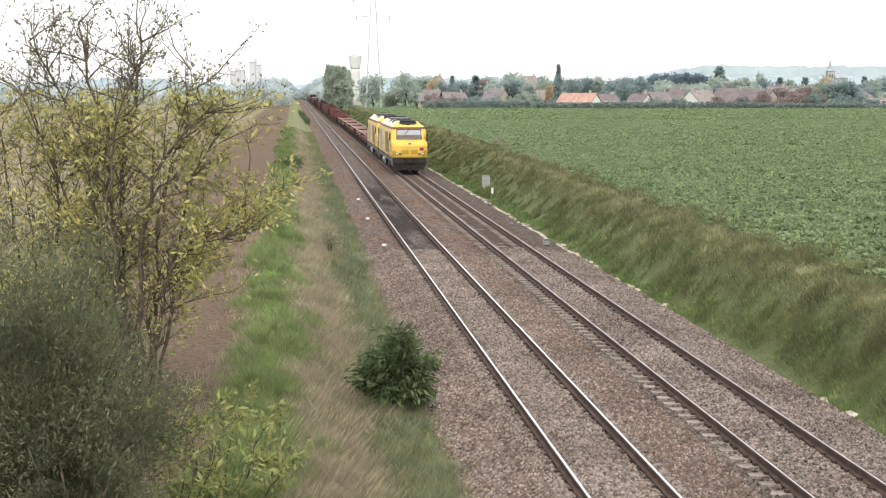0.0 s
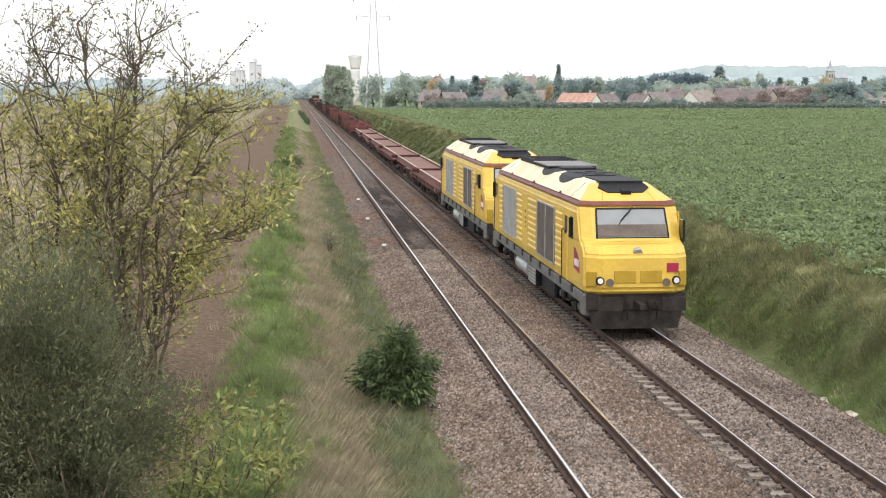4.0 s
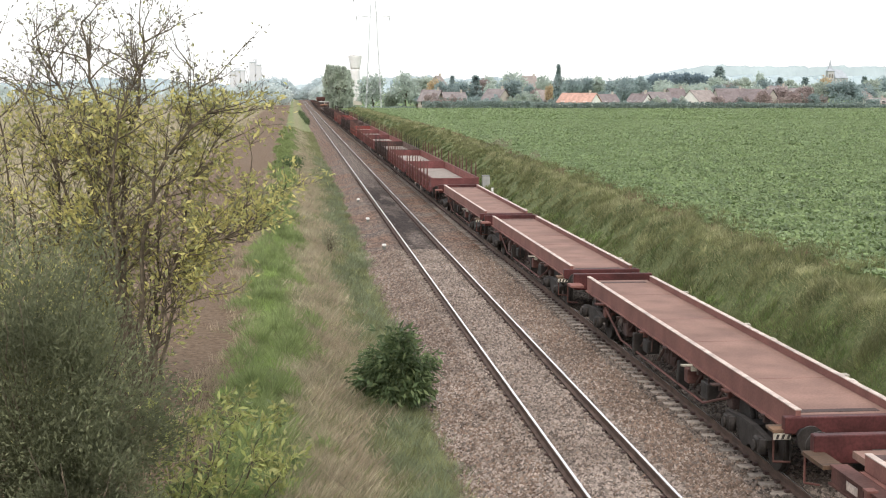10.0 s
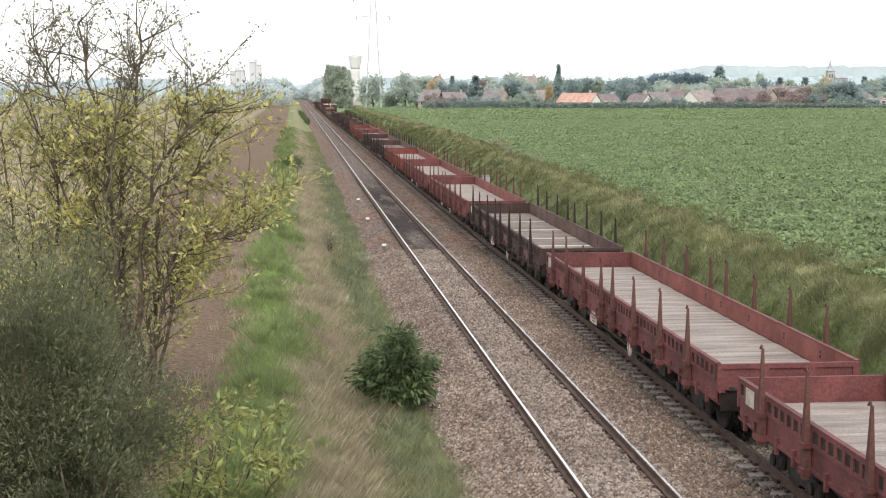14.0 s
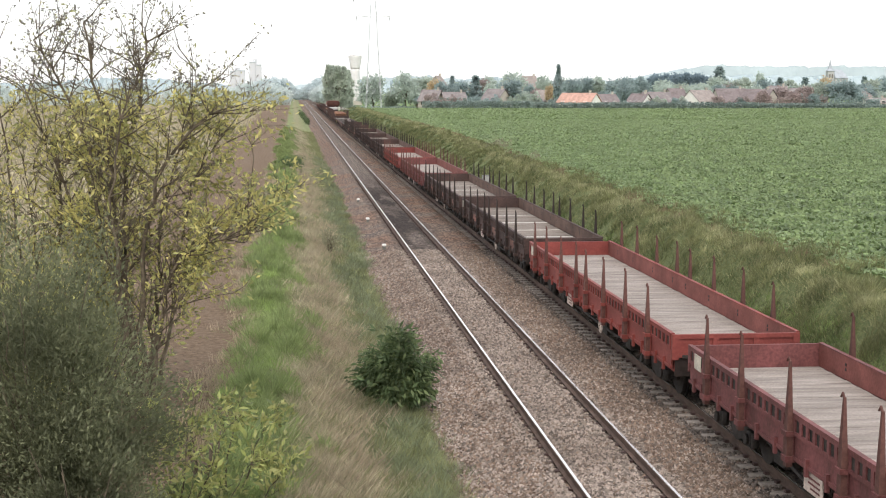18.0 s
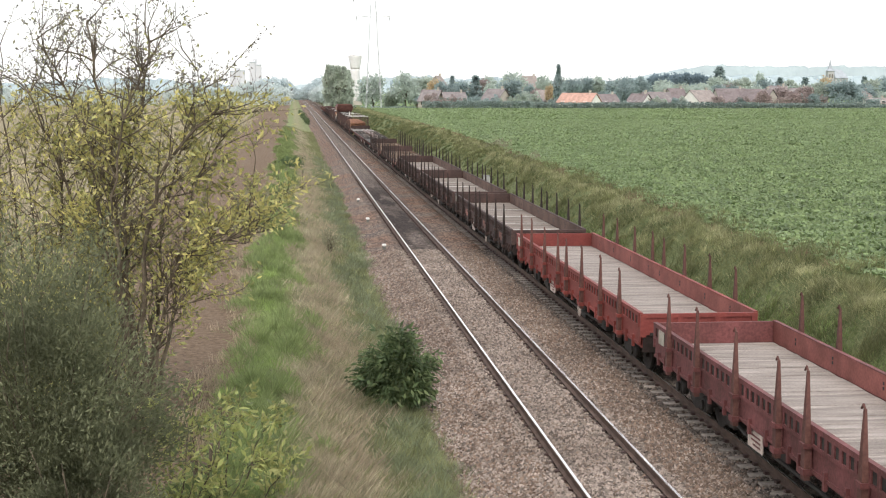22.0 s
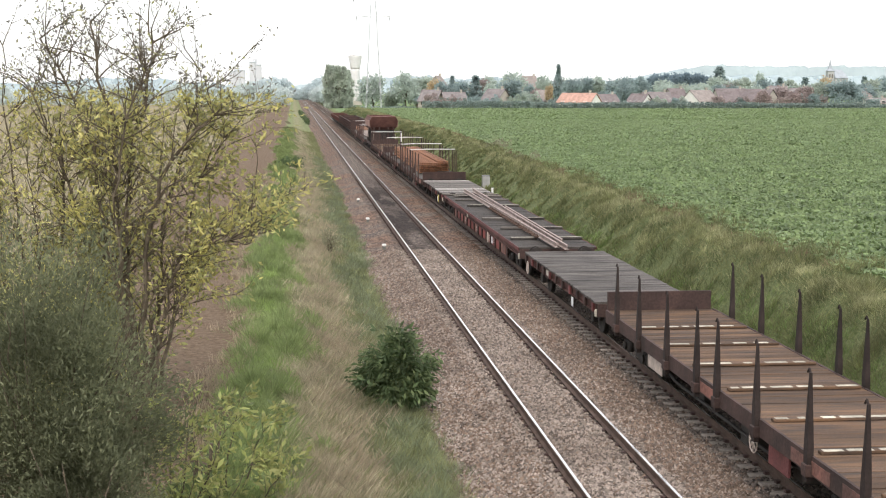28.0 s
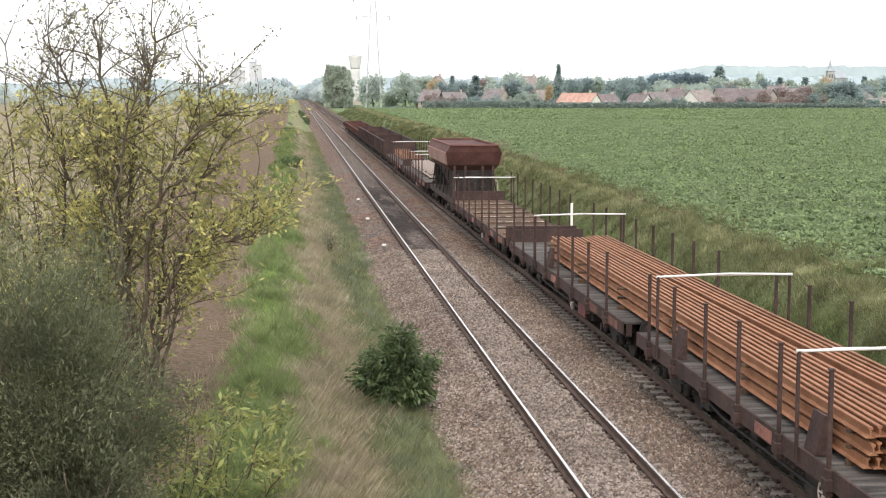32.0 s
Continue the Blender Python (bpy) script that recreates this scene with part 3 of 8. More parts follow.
        for a0, b0 in ((1.95, 2.4), (17.75, 18.15)):
            a, b = span(a0, b0)
            w = plate("cab_window", a, b, 2.5, 3.12, 0.015, M["glass"])
            x0, x1 = sorted((X + s * 0.015, X + s * 0.085))
            part("mirror", boxes((x0, x1, (a + b) / 2 - 0.05, (a + b) / 2 + 0.05, 2.52, 3.1), bevel=0.02), M["black"], w, "tall black wing mirror")
        a, b = span(0.95, 1.8)
        lg = bmesh.new()
        xx = X + s * 0.008
        poly = [(a, 1.64), (b, 1.72), (b, 2.30), (b - 0.22, 2.28), (b - 0.45, 2.20), (b - 0.62, 2.10), (a + 0.06, 1.95)] if b < 9 else [(a, 1.72), (b, 1.64), (b - 0.06, 1.95), (a + 0.62, 2.10), (a + 0.45, 2.20), (a + 0.22, 2.28), (a, 2.30)]
        loft(lg, [[(X - s * 0.02, y, z) for y, z in poly], [(xx, y, z) for y, z in poly]])
        logo = part("emblem", lg, M["red_logo"], e, "red emblem panel with white bars")
        for k in range(4):
            plate("emblem_bar", a + 0.13 + k * 0.16, a + 0.24 + k * 0.16, 1.80, 2.0, 0.014, M["white_paint"], logo)
        # grey solebar, brackets, tank and boxes
        x0, x1 = sorted((X - s * 0.15, X + s * 0.005))
        part("solebar", boxes((x0, x1, 0.55, LB - 0.55, 0.86, 1.16), bevel=0.015), M["loco_grey"], e)
        for k in range(9):
            yy = 2.0 + k * 1.8
            part("lifting_lug", boxes((*sorted((X - s * 0.02, X + s * 0.03)), yy - 0.13, yy + 0.13, 0.98, 1.22), bevel=0.03), M["steel_grey"], e)
        a, b = span(10.2, 12.6)
        bm = cyl(bmesh.new(), (s * 1.17, a, 0.60), (s * 1.17, b, 0.60), 0.27, 18)
        for yy in (a + 0.2, b - 0.2):
            cyl(bm, (s * 1.17, yy - 0.03, 0.60), (s * 1.17, yy + 0.03, 0.60), 0.285, 18)
        part("air_tank", bm, M["silver"], e, "silver cylindrical air tank")
        a, b = span(8.4, 9.9)
        part("battery_box", boxes((*sorted((s * 0.6, s * 1.40)), a, b, 0.28, 0.85), bevel=0.03), M["black"], e, "dark battery box")
        part("battery_cover", boxes((*sorted((s * 1.40, s * 1.41)), a + 0.03, b - 0.03, 0.31, 0.83)), M["grille"], e, "pale louvred battery cover")
        for k in range(4):
            part("louvre", boxes((*sorted((s * 1.405, s * 1.42)), a + 0.1, b - 0.1, 0.38 + 0.11 * k, 0.42 + 0.11 * k)), M["loco_grey"], e)
        for yy in (2.9, 15.5):
            a = flip(yy)
            bm = bmesh.new()
            for zz in (0.32, 0.62):
                box(bm, *sorted((s * 1.15, s * 1.40)), a - 0.22, a + 0.22, zz, zz + 0.03)
            box(bm, *sorted((s * 1.15, s * 1.18)), a - 0.22, a + 0.22, 0.32, 0.9)
            part("step", bm, M["steel_grey"], e)
    part("underframe", boxes((-1.0, 1.0, 0.9, LB - 0.9, 0.72, 1.17), (-0.9, 0.9, 6.2, 12.4, 0.42, 0.75)), M["steel_grey"], e)
    # Added black block: supplies the darkness under the body, not a known tank.
    part("underbody_filler", boxes((-1.22, 1.22, 5.9, 8.3, 0.24, 0.855), bevel=0.05), M["black"], e, "black block added to darken the gap under the body")
    # cab fronts
    for s, y0 in ((1, 0.0), (-1, LB)):
        def P(x, d, z):
            return (x, y0 + s * d, z)
        bm = bmesh.new()
        q = 0.03
        loft(bm, [[P(-1.00, 0.83, 2.66), P(1.00, 0.83, 2.66), P(0.96, 1.145, 3.42), P(-0.96, 1.145, 3.42)], [P(-1.00, 0.73, 2.66), P(1.00, 0.73, 2.66), P(0.96, 1.12, 3.42), P(-0.96, 1.12, 3.42)]])
        ws = part("windscreen", bm, M["windscreen"], e, "wide raked pale grey windscreen")
        bm = bmesh.new()
        loft(bm, [[P(-1.02, 0.80, 2.63), P(1.02, 0.80, 2.63), P(1.02, 0.90, 2.66), P(-1.02, 0.90, 2.66)], [P(-1.02, 0.72, 2.63), P(1.02, 0.72, 2.63), P(1.02, 0.74, 2.67), P(-1.02, 0.74, 2.67)]])
        for xx in (-1.0, 1.0):
            cyl(bm, P(xx, 0.735, 2.66), P(xx * 0.96, 1.125, 3.42), 0.028, 6)
        cyl(bm, P(-0.96, 1.115, 3.42), P(0.96, 1.115, 3.42), 0.028, 6)
        part("rubber_seal", bm, M["black"], ws)
        bm = bmesh.new()
        loft(bm, [[P(-0.97, 0.735, 2.69), P(0.97, 0.735, 2.69), P(0.965, 0.88, 3.0), P(-0.965, 0.88, 3.0)], [P(-0.97, 0.72, 2.69), P(0.97, 0.72, 2.69), P(0.965, 0.869, 3.0), P(-0.965, 0.869, 3.0)]])
        part("dashboard_band", bm, M["grille_dark"], ws, "darker lower band of the glass")
        bm = cyl(bmesh.new(), P(0.05, 1.06, 3.46), P(-0.3, 0.93, 3.10), 0.02, 6)
        cyl(bm, P(-0.3, 0.93, 3.10), P(-0.42, 0.84, 2.86), 0.014, 6)
        part("wiper", bm, M["black"], ws)
        part("handrail", cyl(bmesh.new(), P(-0.8, 0.36, 2.60), P(0.8, 0.36, 2.60), 0.018, 6), M["yellow"], e)
        for xx in (-1.05, 1.05):
            part("headlight", cyl(bmesh.new(), P(xx, 0.16, 1.55), P(xx, -0.01, 1.55), 0.115, 16), M["steel_grey"], e)
            part("headlight_glass", cyl(bmesh.new(), P(xx, 0.1, 1.55), P(xx, -0.02, 1.55), 0.078, 16), M["white_paint"], e, "round white headlight")
            xx *= 0.74
            part("tail_light", cyl(bmesh.new(), P(xx, 0.16, 1.50), P(xx, 0.0, 1.50), 0.105, 16), M["grille_dark"], e, "round dark tail light")
        for xx in (-0.36, 0.36):
            part("front_hatch", boxes((xx - 0.3, xx + 0.3, *sorted((y0 + s * 0.06, y0 + s * 0.035)), 1.48, 1.82), bevel=0.008), M["yellow_dark"], e, "deeper yellow front hatch")
        # The recessed corner is drawn only as a darker yellow plate.
        for xx in (-1, 1):
            bm = bmesh.new()
            loft(bm, [[P(xx * 1.13, 0.10, 1.40), P(xx * 1.36, 0.275, 1.40), P(xx * 1.36, 0.275, 1.78), P(xx * 1.13, 0.10, 1.78)], [P(xx * 1.15, 0.075, 1.40), P(xx * 1.39, 0.26, 1.40), P(xx * 1.39, 0.26, 1.78), P(xx * 1.15, 0.075, 1.78)]])
            part("corner_step", bm, M["yellow_dark"], e, "darker yellow plate for the recessed corner step")
        em = cyl(bmesh.new(), P(0, 0.2, 2.33), P(0, 0.10, 2.28), 0.13, 18)
        part("emblem", em, M["silver"], e, "small round grey emblem")
        part("emblem", boxes((0.95 * s - 0.16, 0.95 * s + 0.16, *sorted((y0 + s * 0.10, y0 + s * 0.03)), 1.78, 2.02)), M["red_logo"], e, "small red emblem plate")
        # grey skirt, plough, buffers, hoses
        bm = bmesh.new()
        loft(bm, [[P(-1.36, 0.25, 1.17), P(1.36, 0.25, 1.17), P(1.36, 1.0, 1.17), P(-1.36, 1.0, 1.17)], [P(-1.36, 0.22, 0.72), P(1.36, 0.22, 0.72), P(1.36, 1.0, 0.72), P(-1.36, 1.0, 0.72)]])
        part("headstock", bm, M["steel_grey"], e, "dark grimy buffer beam")
        bm = bmesh.new()
        loft(bm, [[P(-1.3, 0.25, 0.70), P(1.3, 0.25, 0.70), P(1.3, 0.5, 0.70), P(-1.3, 0.5, 0.70)], [P(-1.15, 0.15, 0.22), P(1.15, 0.15, 0.22), P(1.15, 0.3, 0.22), P(-1.15, 0.3, 0.22)]])
        part("snow_plough", bm, M["steel_grey"], e)
        for xx in (-0.5, -0.3, 0.3, 0.5):
            part("air_hose", cyl(cyl(bmesh.new(), P(xx, 0.2, 0.95), P(xx, -0.12, 0.86), 0.025, 6), P(xx, -0.12, 0.86), P(xx, -0.1, 0.5), 0.025, 6), M["black"], e)
        for xx in (-0.87, 0.87):
            bm = cyl(bmesh.new(), P(xx, 0.2, 0.98), P(xx, -0.42, 0.98), 0.12, 14)
            box(bm, xx - 0.32, xx + 0.32, *sorted((y0 - s * 0.42, y0 - s * 0.5)), 0.80, 1.16)
            part("buffer", bm, M["steel_grey"], e)
        part("coupling", boxes((-0.08, 0.08, *sorted((y0 + s * 0.2, y0 - s * 0.6)), 0.84, 0.98)), M["steel_grey"], e)
        for xx in (-1.3, 1.3):
            part("cab_step", boxes((*sorted((xx - 0.13, xx + 0.10)), *sorted((y0 + s * 0.36, y0 + s * 1.0)), 0.52, 1.155), bevel=0.06), M["loco_grey"], e)
    for yy in (2.13 + 0.35, LB - 2.13 - 0.35):
        bogie(e, yy + (1.0 if yy < 9 else -1.0), 2.8, 0.55, M["steel_grey"])
    return e


enlist(loco("locomotives"), 116.0)
enlist(copy_thing(TRAIN[0][0], pose(XR, 136.45, 0)), 136.45)


# ---- low deck wagons with raised side lips ----
def deck_wagon():
    e = thing("flat_wagon", "faded red flat wagon with raised lips and dusty rust deck", "wagon", "deck wagons")
    L = 18.6
    part("deck", boxes((-0.85, 0.85, 0.35, L - 0.9, 1.14, 1.25)), M["floor_a"], e, "dusty rust-brown steel deck")
    for k in range(6):
        y = 2.4 + 2.7 * k
        part("deck_seam", boxes((-0.845, 0.845, y - 0.008, y + 0.008, 1.245, 1.253)), M["pink_red"], e)
    for y0, y1 in ((0.5, 0.75), (L - 1.5, L - 1.2)):
        part("floor_opening", boxes((-0.7, 0.7, y0, y1, 1.24, 1.257)), M["rust_brown"], e, "dark slot in the deck")
    for s in (-1, 1):
        bm = boxes((*sorted((s * 0.85, s * 0.94)), 0.05, L - 1.6, 1.13, 1.375))
        box(bm, *sorted((s * 0.82, s * 1.02)), 0.05, L - 1.6, 1.08, 1.12)
        lip = part("side_lip", bm, M["pink_red"], e, "raised faded pinkish-red side lip")
        part("lip_edge", boxes((*sorted((s * 0.84, s * 0.95)), 0.05, L - 1.6, 1.375, 1.392)), M["edge_pale"], lip, "worn pale top edge")
        bm = boxes((*sorted((s * 1.03, s * 1.30)), 0.95, L - 1.15, 1.085, 1.118), (*sorted((s * 1.22, s * 1.27)), 0.95, L - 1.15, 0.84, 1.085), (*sorted((s * 1.22, s * 1.32)), 0.95, L - 1.15, 0.82, 0.85))
        for k in range(14):
            box(bm, *sorted((s * 1.27, s * 1.315)), 1.3 + 1.14 * k, 1.36 + 1.14 * k, 0.85, 1.085)
        sole = part("solebar", bm, M["dull_red"], e, "dusty red ledge and ribbed channel solebar")
        for k in range(14):
            y = 1.3 + 1.14 * k
            if k % 3 == 1:
                part("letter_plate", boxes((*sorted((s * 1.27, s * 1.276)), y + 0.3, y + 0.72, 0.9, 1.03)), M["edge_pale" if k % 2 else "pink_red"], sole, "pale worn lettered plate")
            elif k % 6 == 2:
                # No hollow is cut: a flat dark plate supplies the recess's shade.
                part("recess", boxes((*sorted((s * 1.27, s * 1.274)), y + 0.35, y + 0.6, 0.88, 1.05)), M["steel_grey"], sole)
        for k in range(8):
            y = 1.6 + k * 2.05
            part("bracket", boxes((*sorted((s * 1.2, s * (1.42 if s > 0 else 1.36))), y - 0.09, y + 0.09, 1.12, 1.15), (*sorted((s * 1.27, s * 1.35)), y - 0.05, y + 0.05, 0.9, 1.12)), M["timber_pale"] if s > 0 else M["pink_red"], e, "stub side bracket")
            bm = bmesh.new()
            cyl(bm, (s * 1.16, y + 0.5, 0.86), (s * 1.16, y + 1.2, 0.52), 0.03, 5)
            part("brake_rod", bm, M["steel_grey"], e)
        for k, (y, w, h) in enumerate(((3.9, 0.5, 0.3), (5.6, 0.35, 0.25), (7.6, 0.6, 0.2), (11.6, 0.5, 0.3), (14.0, 0.4, 0.25))):
            part("underfloor_box", boxes((*sorted((s * 0.95, s * 1.25)), y, y + w, 0.80 - h, 0.82), bevel=0.02), M["rust_brown" if k % 2 else "steel_grey"], e)
        for a, b in ((0.02, 0.9), (L - 1.1, L - 0.15)):
            part("end_step", boxes((*sorted((s * 1.05, s * 1.38)), a, b, 1.02, 1.08)), M["wood_rust"], e, "worn wooden corner step")
        for y in (-0.02, L - 0.2):
            bm = cyl(bmesh.new(), (s * 1.30, y + 0.1, 0.55), (s * 1.30, y + 0.1, 1.0), 0.02, 6)
            cyl(bm, (s * 1.30, y + 0.1, 0.55), (s * 1.05, y + 0.1, 0.50), 0.02, 6)
            part("grab_iron", bm, M["pink_red"], e)
    part("centre_sill", boxes((-0.3, 0.3, 0.3, L - 0.3, 0.72, 1.11), (-0.25, 0.25, 5, 13.4, 0.5, 0.75)), M["steel_grey"], e)
    for y in (3.4, 7, 9, 11, 15.2):
        part("cross_bearer", boxes((-1.02, 1.02, y - 0.08, y + 0.08, 0.82, 1.1)), M["steel_grey"], e)
    for y0, z in ((-0.06, 1.30), (L - 0.28, 1.34)):
        part("end_beam", boxes((-1.22, 1.22, y0, y0 + 0.2, 0.88, z), bevel=0.015), M["deep_red"], e, "deep red end beam")
    for x in (-0.9, -0.35, 0.35, 0.9):
        part("lamp_bracket", cyl(bmesh.new(), (x, -0.06, 1.12), (x, -0.09, 1.12), 0.04, 10), M["pink_red"], e)
    part("air_tank", cyl(bmesh.new(), (-0.75, 8.6, 0.62), (-0.75, 9.7, 0.62), 0.2, 14), M["rust_brown"], e)
    for y in (0.0, L - 0.1):
        buffers(e, y + (-0.04 if y < 1 else 0.1), -1 if y < 1 else 1)
    for y in (2.3, L - 2.6):
        bogie(e, y)
    return e


def open_deck_wagon():
    """A flat wagon with tall plain side faces over an open underframe."""
    e = thing("flat_wagon", "faded red flat wagon with plain sides over an open underframe", "wagon", "deck wagons")
    L = 18.6
    part("deck", boxes((-0.85, 0.85, 0.35, L - 0.9, 1.12, 1.23)), M["floor_a"], e, "dusty orange-rust steel deck")
    for k in range(4):
        y = 3.4 + 3.6 * k + 0.5 * (k % 2)
        part("deck_seam", boxes((-0.845, 0.845, y - 0.006, y + 0.006, 1.225, 1.233)), M["pink_red"], e)
    for y0, y1 in ((0.5, 0.72), (L - 1.5, L - 1.25)):
        part("floor_opening", boxes((-0.7, 0.7, y0, y1, 1.22, 1.237)), M["rust_brown"], e, "dark slot in the deck")
    for s in (-1, 1):
        bm = boxes((*sorted((s * 0.86, s * 0.95)), 0.05, L - 1.2, 0.98, 1.375))
        box(bm, *sorted((s * 0.86, s * 1.0)), 0.05, L - 1.2, 0.96, 0.99)
        lip = part("side_lip", bm, M["pink_red"], e, "tall faded pinkish-red side face")
        part("lip_edge", boxes((*sorted((s * 0.85, s * 0.96)), 0.05, L - 1.2, 1.375, 1.392)), M["edge_pale"], lip, "worn pale top edge")
        for k, y in enumerate((1.5, 3.6, 4.2, 6.2, 8.3, 10.4, 12.6, 14.9, 15.9)):
            w = 0.05 + 0.045 * (k * 2 % 3)
            out = (1.42 + 0.08 * (k % 3)) if s > 0 else (1.06 + 0.06 * (k * 5 % 4))
            top = 1.13 if s > 0 else 0.985
            bm = boxes((*sorted((s * 0.95, s * out)), y - w, y + w, top - 0.035, top))
            box(bm, *sorted((s * 0.9, s * 1.02)), y - 0.03, y + 0.03, 0.84, top - 0.035)
            part("bracket", bm, M["timber_pale"] if (s > 0 and k % 3) or k == 3 else M["dull_red" if k % 2 else "rust_brown"], e, "stub bracket with a worn top")
        bm = bmesh.new()
        for a, b in ((3.6, 5.4), (L - 3.9, L - 5.7)):
            cyl(bm, (s * 0.98, a, 0.84), (s * 0.98, b, 0.34), 0.028, 6)
        cyl(bm, (s * 0.98, 5.4, 0.34), (s * 0.98, L - 5.7, 0.34), 0.028, 6)
        part("truss_rod", bm, M["dull_red"], e)
        for k, (y, w, z0, z1, m) in enumerate(((3.5, 0.36, 0.62, 0.86, "rust_brown"), (5.0, 0.5, 0.46, 0.8, "steel_grey"), (6.3, 0.3, 0.55, 0.86, "dull_red"), (7.4, 0.16, 0.2, 0.82, "steel_grey"), (10.0, 0.5, 0.5, 0.8, "steel_grey"), (11.2, 0.14, 0.25, 0.8, "steel_grey"), (12.4, 0.36, 0.5, 0.84, "rust_brown"), (14.7, 0.3, 0.62, 0.9, "dull_red"))):
            part("underfloor_box", boxes((*sorted((s * 0.72, s * (0.96 + 0.05 * (k % 3)))), y, y + w, z0, z1), bevel=0.02), M[m], e)
        bm = bmesh.new()
        for k in range(7):
            y = 4.4 + 1.55 * k
            cyl(bm, (s * 0.8, y, 0.9), (s * (0.86 + 0.03 * (k % 3)), y + 0.5, 0.5 - 0.06 * (k % 2)), 0.03, 5)
            cyl(bm, (s * 0.95, y + 0.7, 0.95), (s * 0.97, y + 0.74, 0.6), 0.022, 5)
        part("brake_rigging", bm, M["rust_brown"], e)
        part("corner_step", boxes((*sorted((s * 0.98, s * 1.34)), 0.02, 0.42, 1.0, 1.06), bevel=0.01), M["wood_rust"], e, "worn corner step")
        part("corner_step", boxes((*sorted((s * 0.98, s * 1.36)), L - 0.9, L - 0.3, 1.02, 1.09), bevel=0.01), M["pink_red"], e, "worn corner step")
        if s < 0:
            plate = part("hazard_plate", boxes((-1.34, -1.05, -0.02, 0.015, 0.90, 0.998)), M["timber_pale"], e, "cream plate with dark slanting stripes")
            for k in range(3):
                x = -1.31 + 0.095 * k
                bm = bmesh.new()
                loft(bm, [[(x, -0.026, 0.908), (x + 0.045, -0.026, 0.908), (x + 0.075, -0.026, 0.99), (x + 0.03, -0.026, 0.99)], [(x, -0.019, 0.908), (x + 0.045, -0.019, 0.908), (x + 0.075, -0.019, 0.99), (x + 0.03, -0.019, 0.99)]])
                part("stripe", bm, M["steel_grey"], plate)
        for y in (0.1, L - 0.1):
            bm = cyl(bmesh.new(), (s * 1.30, y, 0.5), (s * 1.30, y, 1.0), 0.02, 6)
            cyl(bm, (s * 1.30, y, 0.5), (s * 1.0, y, 0.48), 0.02, 6)
            part("grab_iron", bm, M["dull_red"], e)
    part("centre_sill", boxes((-0.3, 0.3, 0.3, L - 0.3, 0.72, 1.1), (-0.25, 0.25, 5, 13.4, 0.5, 0.75)), M["steel_grey"], e)
    for y in (1.2, 3.9, 6.0, 8.1, 10.2, 12.4, 14.5, 17.2):
        part("cross_bearer", boxes((-0.94, 0.94, y - 0.07, y + 0.07, 0.8, 1.1)), M["rust_brown"], e)
    for y0, z in ((-0.06, 1.28), (L - 0.28, 1.34)):
        part("end_beam", boxes((-1.16, 1.16, y0, y0 + 0.2, 1.0 if y0 < 1 else 0.88, z), bevel=0.015), M["deep_red"], e, "dark red end beam")
    for x in (-0.55, 0.55):
        part("air_tank", cyl(bmesh.new(), (x, 8.5, 0.56), (x, 9.6, 0.56), 0.2, 14), M["rust_brown"], e)
    for y in (0.0, L - 0.1):
        buffers(e, y + (-0.04 if y < 1 else 0.1), -1 if y < 1 else 1)
    for y in (2.3, L - 2.6):
        bogie(e, y)
    return e


DW = enlist(deck_wagon(), 157.2)
enlist(copy_thing(DW, pose(XR, 0, 0)), 157.2 + 19.9 * 2)
OW = enlist(open_deck_wagon(), 157.2 + 19.9)
for k in (3, 4, 5):
    enlist(copy_thing(OW, pose(XR, 0, 0)), 157.2 + 19.9 * k)

STAKES_RED = (1.9, 4.1, 6.55, 8.8, 10.15, 12.45, 14.95, 17.1)
STAKES = (1.5, 3.75, 6.3, 8.62, 10.0, 12.3, 14.8, 17.05)


def post_bm(s, z0, z1):
    """A slim straight steel post with a flat cap and a foot collar."""
    x = s * 1.44
    bm = boxes((x - 0.032, x + 0.032, -0.032, 0.032, z0, z1), bevel=0.006)
    box(bm, x - 0.045, x + 0.045, -0.045, 0.045, z1, z1 + 0.02)
    box(bm, x - 0.06, x + 0.06, -0.07, 0.07, z0, z0 + 0.42, bevel=0.01)
    return bm


def stake_bm(s, z0, z1):
    """A tapered U-section stanchion with a hooked tip."""
    bm = bmesh.new()
    x = s * 1.44
    def ring(w, d, z):
        return [(x - w, -d, z), (x + w, -d, z), (x + w, d, z), (x - w, d, z)]
    loft(bm, [ring(0.05, 0.075, z0), ring(0.05, 0.085, z0 + 0.55), ring(0.042, 0.06, z0 + 0.95), ring(0.018, 0.022, z1)])
    cyl(bm, (x, 0, z1 - 0.02), (x, 0.07, z1 + 0.05), 0.018, 5)
    cyl(bm, (x, 0.07, z1 + 0.05), (x, 0.13, z1 - 0.02), 0.018, 5)
    return bm


